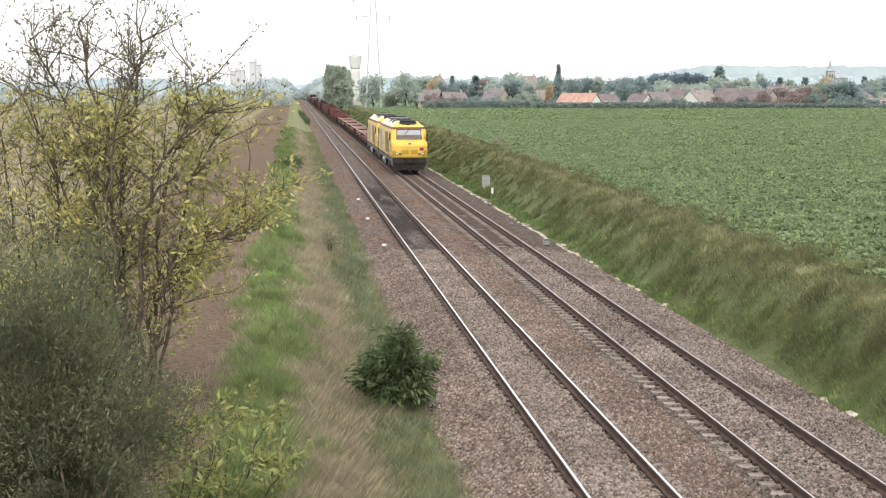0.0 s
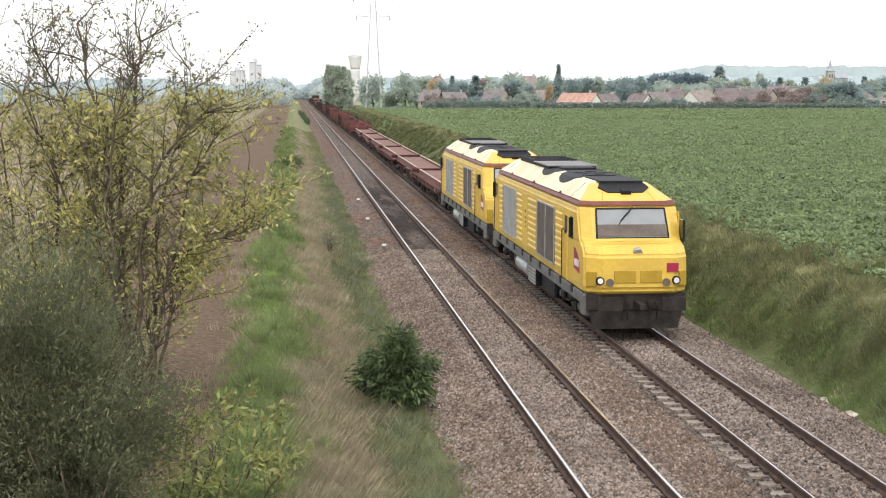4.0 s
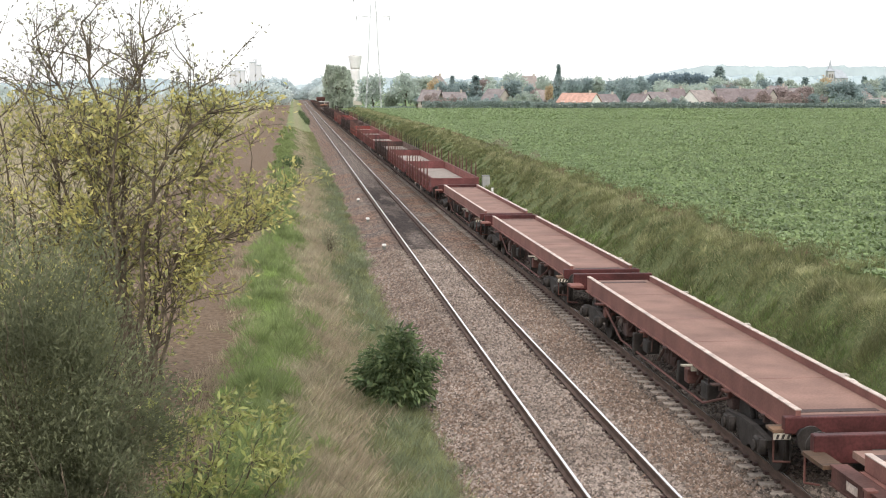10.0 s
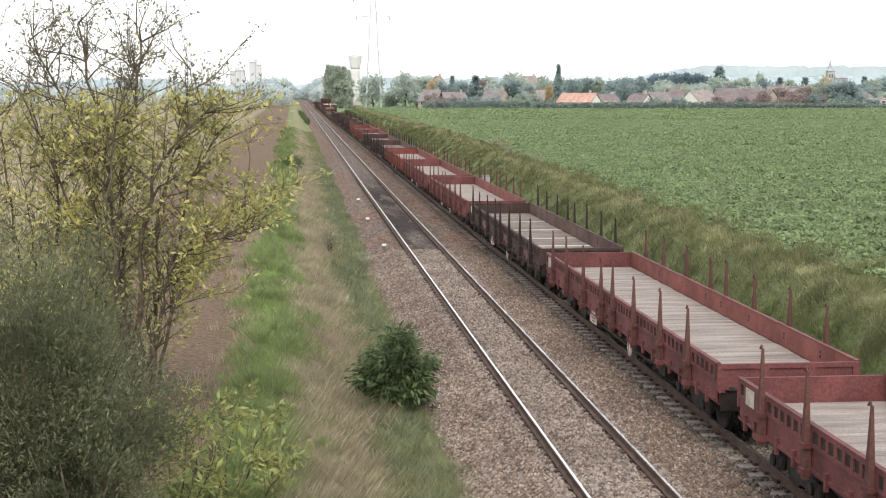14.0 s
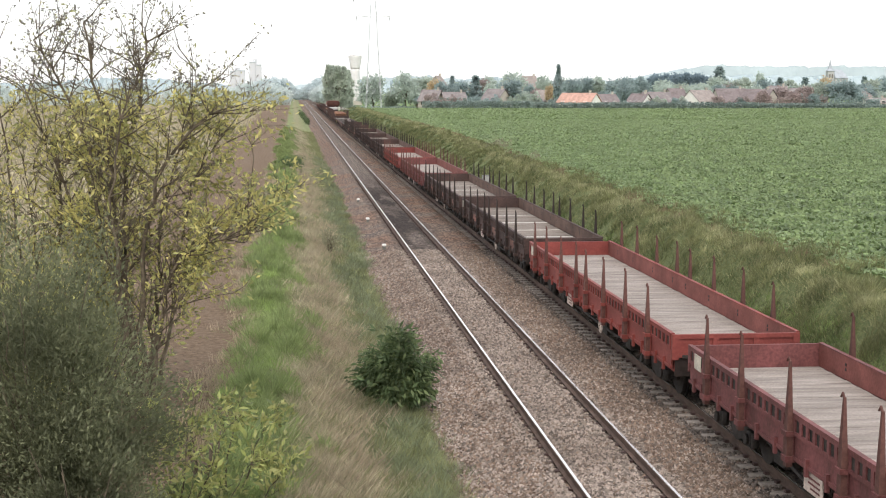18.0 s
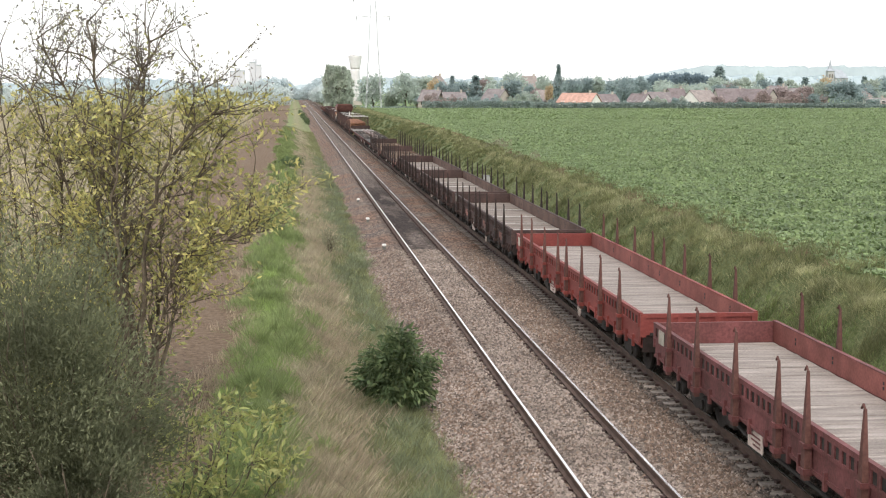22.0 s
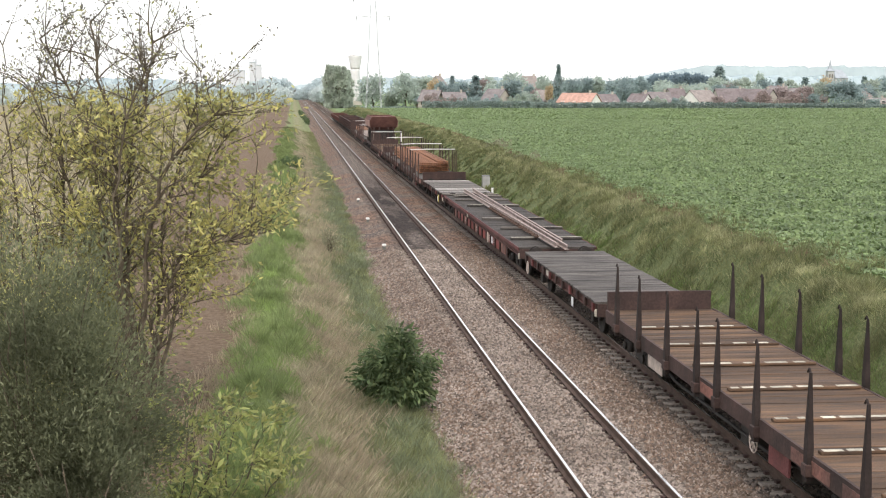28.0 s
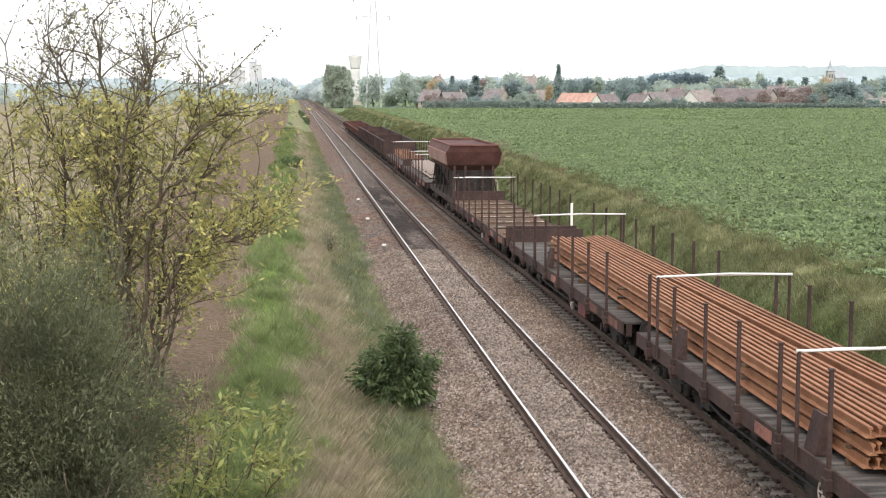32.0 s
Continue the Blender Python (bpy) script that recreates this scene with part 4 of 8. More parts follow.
def running_gear(e, L, m, floor):
    part("centre_sill", boxes((-0.32, 0.32, 0.2, L - 0.2, 0.70, floor - 0.07), (-0.28, 0.28, 5, L - 5, 0.45, 0.72)), M["steel_grey"], e)
    for s in (-1, 1):
        part("solebar", boxes((*sorted((s * 1.16, s * 1.30)), 0.1, L - 0.1, floor - 0.36, floor - 0.05)), m, e)
        bm = bmesh.new()
        for a, b in ((3.6, 6.2), (L - 3.6, L - 6.2)):
            cyl(bm, (s * 1.18, a, floor - 0.36), (s * 1.18, b, 0.50), 0.035, 6)
        cyl(bm, (s * 1.18, 6.2, 0.50), (s * 1.18, L - 6.2, 0.50), 0.035, 6)
        part("truss_rod", bm, M["steel_grey"], e)
        for k, (y, w, h) in enumerate(((4.7, 0.5, 0.34), (7.3, 0.7, 0.42), (10.4, 0.4, 0.3), (L - 5.2, 0.55, 0.34))):
            part("underfloor_box", boxes((*sorted((s * 0.85, s * 1.16)), y, y + w, floor - 0.4 - h, floor - 0.36), bevel=0.02), M["steel_grey"], e)
    for y in (3.2, 6.2, 9.3, L - 6.2, L - 3.2):
        part("cross_bearer", boxes((-1.16, 1.16, y - 0.07, y + 0.07, floor - 0.33, floor - 0.06)), M["steel_grey"], e)
    buffers(e, 0.0, -1)
    buffers(e, L, 1)
    for y in (2.4, L - 2.4):
        bogie(e, y)


def side_panel(e, s, a, b, z0, z1, m, slots=True):
    """One drop side between two stanchions: plate, ribs and a row of dark stake pockets."""
    X = s * 1.36
    bm = boxes((*sorted((X - s * 0.03, X)), a, b, z0, z1))
    o = lambda d: sorted((X, X + s * d))
    box(bm, *o(0.035), a, b, z1 - 0.07, z1)
    box(bm, *o(0.035), a, b, z1 - 0.33, z1 - 0.27)
    box(bm, *o(0.03), a, b, z0, z0 + 0.06)
    n = max(2, int((b - a) / 0.3))
    for k in range(n + 1):
        y = a + (b - a - 0.11) * k / n
        box(bm, *o(0.034), y, y + 0.11, z1 - 0.27, z1 - 0.07)
    for k in range(2):
        y = a + (b - a) * (0.3 + 0.4 * k)
        box(bm, *o(0.06), y - 0.04, y + 0.04, z0 - 0.12, z0 + 0.16)
    p = part("side_board", bm, m, e)
    # Dark plate behind the ribs stands in for shade inside the pockets.
    if slots:
        part("pocket_shade", boxes((*sorted((X + s * 0.001, X + s * 0.006)), a + 0.1, b - 0.1, z1 - 0.27, z1 - 0.07)), M["steel_grey"], p, "dark backing plate giving the shade of the stake pockets")
    return p


def stake_wagon(m, word, plank_mat, seed, grp="stake wagons", board=None):
    """A bogie wagon with drop sides, end boards and stanchions."""
    e = thing("stake_wagon", f"{word} wagon with stanchions, drop sides and weathered plank floor", "wagon", grp)
    L, F, T = 18.6, 1.13, 1.58
    running_gear(e, L, m, F)
    planks(e, 0.12, L - 0.12, 1.30, F, 0.29, plank_mat, seed=seed, pale=0.1 if plank_mat is M["plank_mixed"] else 0.0)
    part("floor_bed", boxes((-1.3, 1.3, 0.1, L - 0.1, F - 0.07, F - 0.05)), M["steel_grey"], e)
    stakes = STAKES if m is M["rust_brown"] else STAKES_RED
    edges = [0.05, *stakes, L - 0.05]
    for s in (-1, 1):
        for i, (a, b) in enumerate(zip(edges, edges[1:])):
            p = side_panel(e, s, a + 0.05, b - 0.05, F - 0.28, T, m)
            if m is M["rust_brown"] and i % 9 in (1, 3, 4, 6):
                part("worn_panel", boxes((*sorted((s * 1.361, s * 1.368)), a + 0.3, b - 0.5, F - 0.20, T - 0.36)), M["worn_red"], p, "worn orange-red lower panel")
        part("top_rail", boxes((*sorted((s * 1.31, s * 1.40)), 0.03, L - 0.03, T, T + 0.025)), m, e)
        if s > 0:
            inner = part("inner_board", boxes((1.318, 1.328, 0.06, L - 0.06, F + 0.005, T - 0.004)), M["inner_red"] if m is not M["rust_brown"] else M["inner_brown"], e, "lighter inner face of the drop side")
            # Raised black plates stand in for the darkness inside the ring holes.
            for y in stakes:
                part("ring_hole_dark", boxes((1.312, 1.319, y - 0.03, y + 0.03, F + 0.17, F + 0.23), (1.312, 1.319, y - 0.03, y + 0.03, F + 0.26, F + 0.32)), M["black"], inner)
        for y in stakes:
            o = part("stanchion", stake_bm(s, 0.72, 2.38 + 0.05 * math.sin(y * 7 + seed)), M["stake_dark"] if m is M["rust_brown"] else M["dull_red"], e)
            o.matrix_basis = pose(0, y, 0)
            part("stake_bracket", boxes((*sorted((s * 1.34, s * 1.52)), y - 0.11, y + 0.11, 0.80, 0.90), (*sorted((s * 1.34, s * 1.52)), y - 0.11, y + 0.11, 1.22, 1.30), (*sorted((s * 1.375, s * 1.395)), y - 0.09, y + 0.09, 0.86, 1.26)), m, e)
    for y0, sgn in ((0.0, -1), (L - 0.06, 1)):
        # Shadow below the end board is given by the headstock's dark colour.
        part("headstock", boxes((-1.3, 1.3, y0 + 0.012, y0 + 0.045, F - 0.45, F - 0.06)), M["stake_dark"], e, "headstock coloured dark for the shade below the board")
        bm = boxes((-1.38, 1.38, y0, y0 + 0.05, F - 0.05, T))
        ya, yb = (y0 - 0.035, y0) if sgn < 0 else (y0 + 0.05, y0 + 0.085)
        for x0, x1 in ((-1.38, -1.24), (-0.5, -0.38), (0.38, 0.5), (1.24, 1.38)):
            box(bm, x0, x1, ya, yb, F - 0.09, T)
        for z0, z1 in ((T - 0.09, T), (F - 0.04, F + 0.05)):
            box(bm, -1.38, 1.38, ya + 0.003, yb - 0.002, z0, z1)
        part("end_board", bm, m, e, "ribbed steel end board")
        for x in (-1.1, 1.1):
            part("hinge", boxes((x - 0.06, x + 0.06, min(ya, yb) - 0.02, max(ya, yb) + 0.02, F - 0.06, F + 0.02), bevel=0.01), M["steel_grey"], e)
    for s in (-1, 1):
        part("notice_plate", boxes((*sorted((s * 1.40, s * 1.41)), L - 1.0, L - 0.55, 1.22, 1.52)), M["timber_pale"], e, "pale paper notice plate")
        part("notice_plate", boxes((*sorted((s * 1.31, s * 1.33)), 11.2, 12.0, 0.48, 0.80)), M["edge_pale"], e, "pale pink lettered plate")
        for k in range(3):
            part("letter_bar", boxes((*sorted((s * 1.33, s * 1.335)), 11.3, 11.9 - 0.1 * k, 0.70 - 0.08 * k, 0.73 - 0.08 * k)), M["rust_red"], e)
    handwheel(e, -1.36, 7.2, 0.62)
    handwheel(e, 1.36, 11.4, 0.62)
    return e


RED = stake_wagon(M["rust_red"], "red oxide", M["plank"], 3)
BRIGHT = stake_wagon(M["bright_red"], "bright red", M["plank"], 5)
BROWN = stake_wagon(M["rust_brown"], "dark brown", M["plank_mixed"], 8)
ORDER = "RRDRRBDDRBDDD"
FIRST = {}
for k, c in enumerate(ORDER):
    base = {"R": RED, "B": BRIGHT, "D": BROWN}[c]
    y = 277.1 + 19.87 * k + {3: 0.2, 4: 0.4, 5: 0.42, 6: 0.3, 7: 0.15}.get(k, 0.0)
    if c in FIRST:
        enlist(copy_thing(base, pose(XR, y, 0)), y)
    else:
        FIRST[c] = enlist(base, y)


# ---- open stake wagons without sides ----
E_STAKES = (1.73, 4.05, 6.26, 8.49, 10.7, 12.8, 15.1, 17.2)


def open_wagon(load, label, seed, boards="both", tall=2.42, group="open stake wagons", plank_mat=None):
    """A stanchion wagon without side boards, with end boards, and its bearers or rails."""
    e = thing("stake_wagon", label, "wagon", group)
    L, F = 18.6, 1.12
    m = M["rust_brown"]
    running_gear(e, L, m, F)
    planks(e, 0.12, L - 0.12, 1.36, F, 0.29, plank_mat or M["wood_rust"], seed=seed)
    part("floor_bed", boxes((-1.34, 1.34, 0.1, L - 0.1, F - 0.07, F - 0.05)), M["steel_grey"], e)
    for s in (-1, 1):
        part("edge_rail", boxes((*sorted((s * 1.36, s * 1.41)), 0.1, L - 0.1, F - 0.3, F + 0.01)), m, e)
        for y in (STAKES if tall < 2.5 else E_STAKES[2:] if boards == "front" and s > 0 else E_STAKES):
            o = part("stanchion", stake_bm(s, 0.72, tall) if tall < 2.5 else post_bm(s, 0.72, tall), M["stake_dark"] if tall < 2.5 else m, e)
            o.matrix_basis = pose(0, y, 0)
            part("stake_bracket", boxes((*sorted((s * 1.36, s * 1.52)), y - 0.11, y + 0.11, 0.80, 1.0), bevel=0.015), m, e)
        part("side_plate", boxes((*sorted((s * 1.30, s * 1.34)), 4.9, 5.9, 0.45, 0.82)), M["rust_red"], e, "red hanging side plate")
        for a, b in ((0.6, 2.4), (2.9, 4.6), (8.9, 9.8)):
            part("side_plate", boxes((*sorted((s * 1.412, s * 1.42)), a, b, F - 0.27, F - 0.06)), M["worn_red"], e, "worn red plate along the edge")
        if tall < 2.5:
            part("notice_plate", boxes((*sorted((s * 1.34, s * 1.345)), 13.0, 14.3, 0.5, 0.8)), M["edge_pale"], e, "pale lettered side plate")
    for y0 in {"both": (0.0, L - 0.06), "front": (0.0,), "back": (L - 0.06,)}[boards]:
        sg = -1 if y0 < 1 else 1
        bm = boxes((-1.34, 1.34, y0, y0 + 0.06, F - 0.36, F + 0.46))
        ya, yb = (y0 - 0.05, y0) if sg < 0 else (y0 + 0.06, y0 + 0.11)
        for k in range(7):
            x = -1.34 + k * 0.43
            box(bm, x, x + 0.1, ya, yb, F - 0.3, F + 0.46)
        for z in (F - 0.3, F + 0.02, F + 0.38):
            box(bm, -1.34, 1.34, ya + 0.004, yb - 0.002, z, z + 0.08)
        part("end_board", bm, m, e, "dark ribbed end board")
    handwheel(e, -1.38, 6.6, 0.66)
    if load:
        rnd = random.Random(seed)
        for k in range(7):
            y = 1.5 + k * 2.35 + rnd.uniform(-0.2, 0.2)
            bm = boxes((-1.25, 1.3, y - 0.075, y + 0.075, F + 0.007, F + 0.06), bevel=0.01)
            b = part("bearer", bm, M["wood_rust"], e)
            x = -1.2
            while x < 1.1:
                w = rnd.uniform(0.08, 0.5)
                part("paint_patch", boxes((x, min(1.28, x + w), y - 0.07, y + 0.065, F + 0.061, F + 0.066)), M["timber_pale"], b, "worn white paint on the bearer")
                x += w + rnd.uniform(0.05, 0.3)
    return e


OPEN_A = enlist(open_wagon(True, "dark stanchion wagon with rusty planks and white-painted bearers", 21), 554.7)
enlist(copy_thing(OPEN_A, pose(XR, 0, 0)), 534.9)


# ---- plain planked flats ----
def plank_flat(L, label, seed, axles, plank_mat, deep, wheel=None):
    e = thing("plank_wagon", label, "wagon", "planked flat wagons")
    F = 1.14
    planks(e, 0.05, L - 0.05, 1.38, F, 0.26, plank_mat, thick=0.06, seed=seed, pale=0.14 if plank_mat is M["plank_bleached"] else 0.0)
    part("floor_bed", boxes((-1.33, 1.33, 0.05, L - 0.05, F - 0.085, F - 0.062)), M["steel_grey"], e)
    part("centre_sill", boxes((-0.3, 0.3, 0.1, L - 0.1, 0.66, F - 0.09)), M["steel_grey"], e)
    for y in (0.0, L - 0.1):
        part("end_beam", boxes((-1.34, 1.34, y, y + 0.1, F - 0.40, F - 0.065)), M["rust_brown"], e, "dark end beam")
    for s in (-1, 1):
        X = s * 1.30
        bm = boxes((*sorted((X - s * 0.1, X)), 0.1, L - 0.1, F - 0.14, F - 0.065), (*sorted((X - s * 0.1, X)), 0.1, L - 0.1, F - 0.36, F - 0.31), (*sorted((X - s * 0.06, X - s * 0.04)), 0.1, L - 0.1, F - 0.31, F - 0.14))
        part("solebar", bm, M["dull_red"], e)
        n = int(L / 1.2)
        for k in range(0 if deep else n):
            y = 0.5 + k * (L - 1.0) / n
            part("stake_pocket", boxes((*sorted((X, X + s * 0.07)), y, y + 0.16, F - 0.33, F - 0.09), bevel=0.01), M["rust_brown" if k % 3 else "rust_red"], e)
        if deep:
            part("edge_flange", boxes((*sorted((s * 1.385, s * 1.41)), 0.0, L, F - 0.10, F + 0.012)), M["rust_red"], e, "thin red edge flange")
            part("deep_sill", boxes((*sorted((X - s * 0.1, X - s * 0.07)), 3.9, L - 3.9, 0.36, F - 0.3)), M["rust_brown"], e, "deep fish-belly side sill")
            k = 0
            y = 4.2
            while y < L - 4.6:
                part("red_panel", boxes((*sorted((X - s * 0.07, X - s * 0.055)), y, y + 1.18, 0.40, F - 0.36)), M["bright_red" if k % 3 else "worn_red"], e, "faded red panel between sill ribs")
                part("rib", boxes((*sorted((X - s * 0.07, X)), y + 1.21, y + 1.33, 0.38, F - 0.36)), M["rust_brown"], e)
                if k in (2, 3, 6, 9):
                    for q in range(3):
                        part("letter_bar", boxes((*sorted((X - s * 0.055, X - s * 0.05)), y + 0.2, y + 0.9 - 0.15 * q, 0.52 + 0.075 * q, 0.55 + 0.075 * q)), M["edge_pale"], e, "worn pale lettering")
                y += 1.36
                k += 1
        part("letter_plate", boxes((*sorted((X, X + s * 0.012)), L * 0.62, L * 0.62 + 0.55, F - 0.30, F - 0.14)), M["timber_pale"], e)
        part("letter_plate", boxes((*sorted((X - s * 0.02, X)), L * 0.3, L * 0.3 + 0.25, F - 0.66, F - 0.40)), M["white_paint"], e, "small white side plate")
        part("lamp_iron", boxes((*sorted((X - s * 0.02, X + s * 0.08)), 0.1, 0.22, F - 0.42, F - 0.22), bevel=0.02), M["timber_pale"] if s < 0 else M["rust_red"], e, "pale corner fitting")
    if wheel:
        handwheel(e, -1.42, wheel, 0.74, material=M["yellow_wheel"], label="yellow spoked brake wheel")
    else:
        handwheel(e, -1.42, L - 1.0 if not deep else 8.0, 0.70)
    buffers(e, 0.0, -1)
    buffers(e, L, 1)
    if axles:
        for y in (1.9, L - 1.9):
            for s in (-1, 1):
                ax = part("axle_guard", boxes((*sorted((s * 0.9, s * 1.0)), y - 0.7, y + 0.7, 0.5, 0.8), (*sorted((s * 0.95, s * 1.08)), y - 0.16, y + 0.16, 0.32, 0.62)), M["steel_grey"], e)
                w = part("wheel", wheel_bm(0.48), M["steel_grey"], ax)
                w.matrix_basis = pose(s * 0.72, y, 0.48, 0, 0, 0 if s > 0 else 180)
    else:
        for y in (2.2, L - 2.2):
            bogie(e, y)
    return e


enlist(plank_flat(12.0, "short flat wagon with dark weathered plank floor", 31, True, M["plank_dark"], False), 574.5)
LONG = enlist(plank_flat(25.2, "long deep-sided flat wagon with blackened plank floor", 33, False, M["plank_black"], True), 587.7)
enlist(plank_flat(11.3, "short flat wagon with bleached grey and brown plank floor", 35, True, M["plank_bleached"], False, 1.8), 614.2)


def switch_load(e, y0):
    """Cross bearers and pale rails of a set of points, lying on the long flat."""
    t = thing("point_rails", "pale pinkish rails of a track switch on timber bearers", "rail", "loads")
    for k, y in enumerate((2.6, 6.6, 10.8, 17.8, 21.3, 23.7, 24.8)):
        for x0, x1 in ((-1.2, -0.32), (0.46, 1.40)):
            b = part("bearer", boxes((x0 + 0.1 * math.sin(k * 3 + x0), x1, y - 0.10, y + 0.10, 1.15, 1.235), bevel=0.012), M["plank_dark"], t)
            part("bearer_top", boxes((x0 + 0.03 + 0.1 * math.sin(k * 3 + x0), x1 - 0.03, y - 0.06, y + 0.085, 1.236, 1.241)), M["plank" if k % 3 else "timber_pale"], b, "paler top of the bearer")
    # two long rails that nearly meet at the leading end, and a shorter one beside them
    for x0, x1, ya, yb in ((-0.22, -0.23, -1.1, 26.4), (0.0, 0.29, -1.8, 26.8), (0.19, 0.33, 0.2, 15.1)):
        r = part("rail", rail_bm(0, yb - ya), M["rail_dusty"], t, "dusty pinkish grey rail")
        r.matrix_basis = pose(x0, ya, 1.415, 0, 0, math.degrees(math.atan2(x0 - x1, yb - ya)))
    for k in range(21):
        y = 2.4 + k * 0.64
        x = -0.22
        part("chair", boxes((x - 0.22, x - 0.05, y - 0.075, y + 0.075, 1.241, 1.31), (x - 0.14, x - 0.08, y - 0.05, y + 0.05, 1.31, 1.37), bevel=0.012), M["rail_side"], t)
    enlist(t, y0)


switch_load(LONG, 587.7)


# ---- rail-carrying stake wagons ----
E1 = enlist(open_wagon(False, "dark stanchion wagon with end board carrying new rails", 41, tall=2.62, boards="front", plank_mat=M["plank_dark"]), 626.7)
E2 = enlist(open_wagon(False, "dark stanchion wagon with stained planks beneath a stack of rails", 43, tall=2.62, boards="back", plank_mat=M["plank_dark"]), 646.6)
E3 = enlist(open_wagon(True, "dark stanchion wagon with timber bearers and white tie bars", 45, tall=2.62), 666.5)


def tie_bar(y, z, tilt, flag=False):
    t = thing("tie_bar", "white strap tied across between two stanchions", "bar", "white tie bars")
    bm = bmesh.new()
    cyl(bm, (-1.5, 0, z), (0.1, 0.03, z + tilt), 0.028, 7)
    cyl(bm, (0.1, 0.03, z + tilt), (1.52, 0, z + 0.5 * tilt), 0.028, 7)
    cyl(bm, (-0.9, 0.06, z + 0.02), (1.48, 0.04, z + 0.4 * tilt), 0.02, 6)
    part("strap", bm, M["white_paint"], t)
    if flag:
        part("upright", boxes((-0.31, -0.23, -0.03, 0.03, z - 0.34, z + 0.40), bevel=0.012), M["white_paint"], t, "white upright lath on the strap")
    for x in (-1.46, 1.46):
        part("post", cyl(bmesh.new(), (x, 0, 0.9), (x, 0, z), 0.035, 6), M["rust_brown"], t)
    enlist(t, y)


for y, z, k in ((634.3, 2.66, 0.02), (643.1, 2.68, 0.05), (659.1, 2.62, 0.04), (683.0, 2.40, 0.0), (705.5, 2.5, 0.05), (710.5, 2.5, 0.02), (728.0, 2.5, 0.04)):
    tie_bar(y, z, k, y == 659.1)


def rail_stack(y0, length, layers, across, material, label, x0=-1.02, pitch=0.152, skew=0.0):
    """Rows of rails side by side in layers on bearers; each rail is a piece of its own."""
    t = thing("rail_stack", label, "rails", "rail loads")
    me = bpy.data.meshes.new("rail")
    bm = rail_bm(0, length)
    bm.to_mesh(me)
    bm.free()
    me.materials.append(material)
    rnd = random.Random(int(y0))
    for j in range(layers):
        z = 1.12 + 0.09 + 0.175 + j * 0.235
        for y in [k * (length - 1.6) / 5 + 0.8 for k in range(6)]:
            part("bearer", boxes((x0 - 0.1, x0 + across * pitch, y - 0.05, y + 0.05, z - 0.175 - (0.09 if j == 0 else 0.06), z - 0.171)), M["wood_rust"], t)
        for k in range(across):
            o = new("rail", me)
            o.parent = t
            o.matrix_basis = pose(x0 + k * pitch + 0.01 * rnd.uniform(-1, 1), rnd.uniform(-0.25, 0.25), z, 0, 0, skew)
    enlist(t, y0)
    return t


rail_stack(632.4, 27.4, 3, 8, M["rail_rust"], "stack of fresh rusty orange rails on timber bearers", x0=-0.98, skew=-0.5)
rail_stack(634.6, 25.5, 3, 5, M["rail_rust"], "second stack of rusty orange rails beside the first", x0=0.42, pitch=0.16, skew=-0.1)
for y in (634.0, 642.0, 657.5):
    ch = thing("rail_chock", "rusty steel wedge holding the rail stack", "chock", "rail chocks")
    bm = bmesh.new()
    loft(bm, [[(-1.36, -0.25, 1.13), (-1.16, -0.25, 1.13), (-1.16, -0.25, 1.75), (-1.22, -0.25, 1.75)], [(-1.36, 0.25, 1.13), (-1.16, 0.25, 1.13), (-1.16, 0.25, 1.75), (-1.22, 0.25, 1.75)]])
    part("wedge", bm, M["rust_brown"], ch)
    enlist(ch, y)


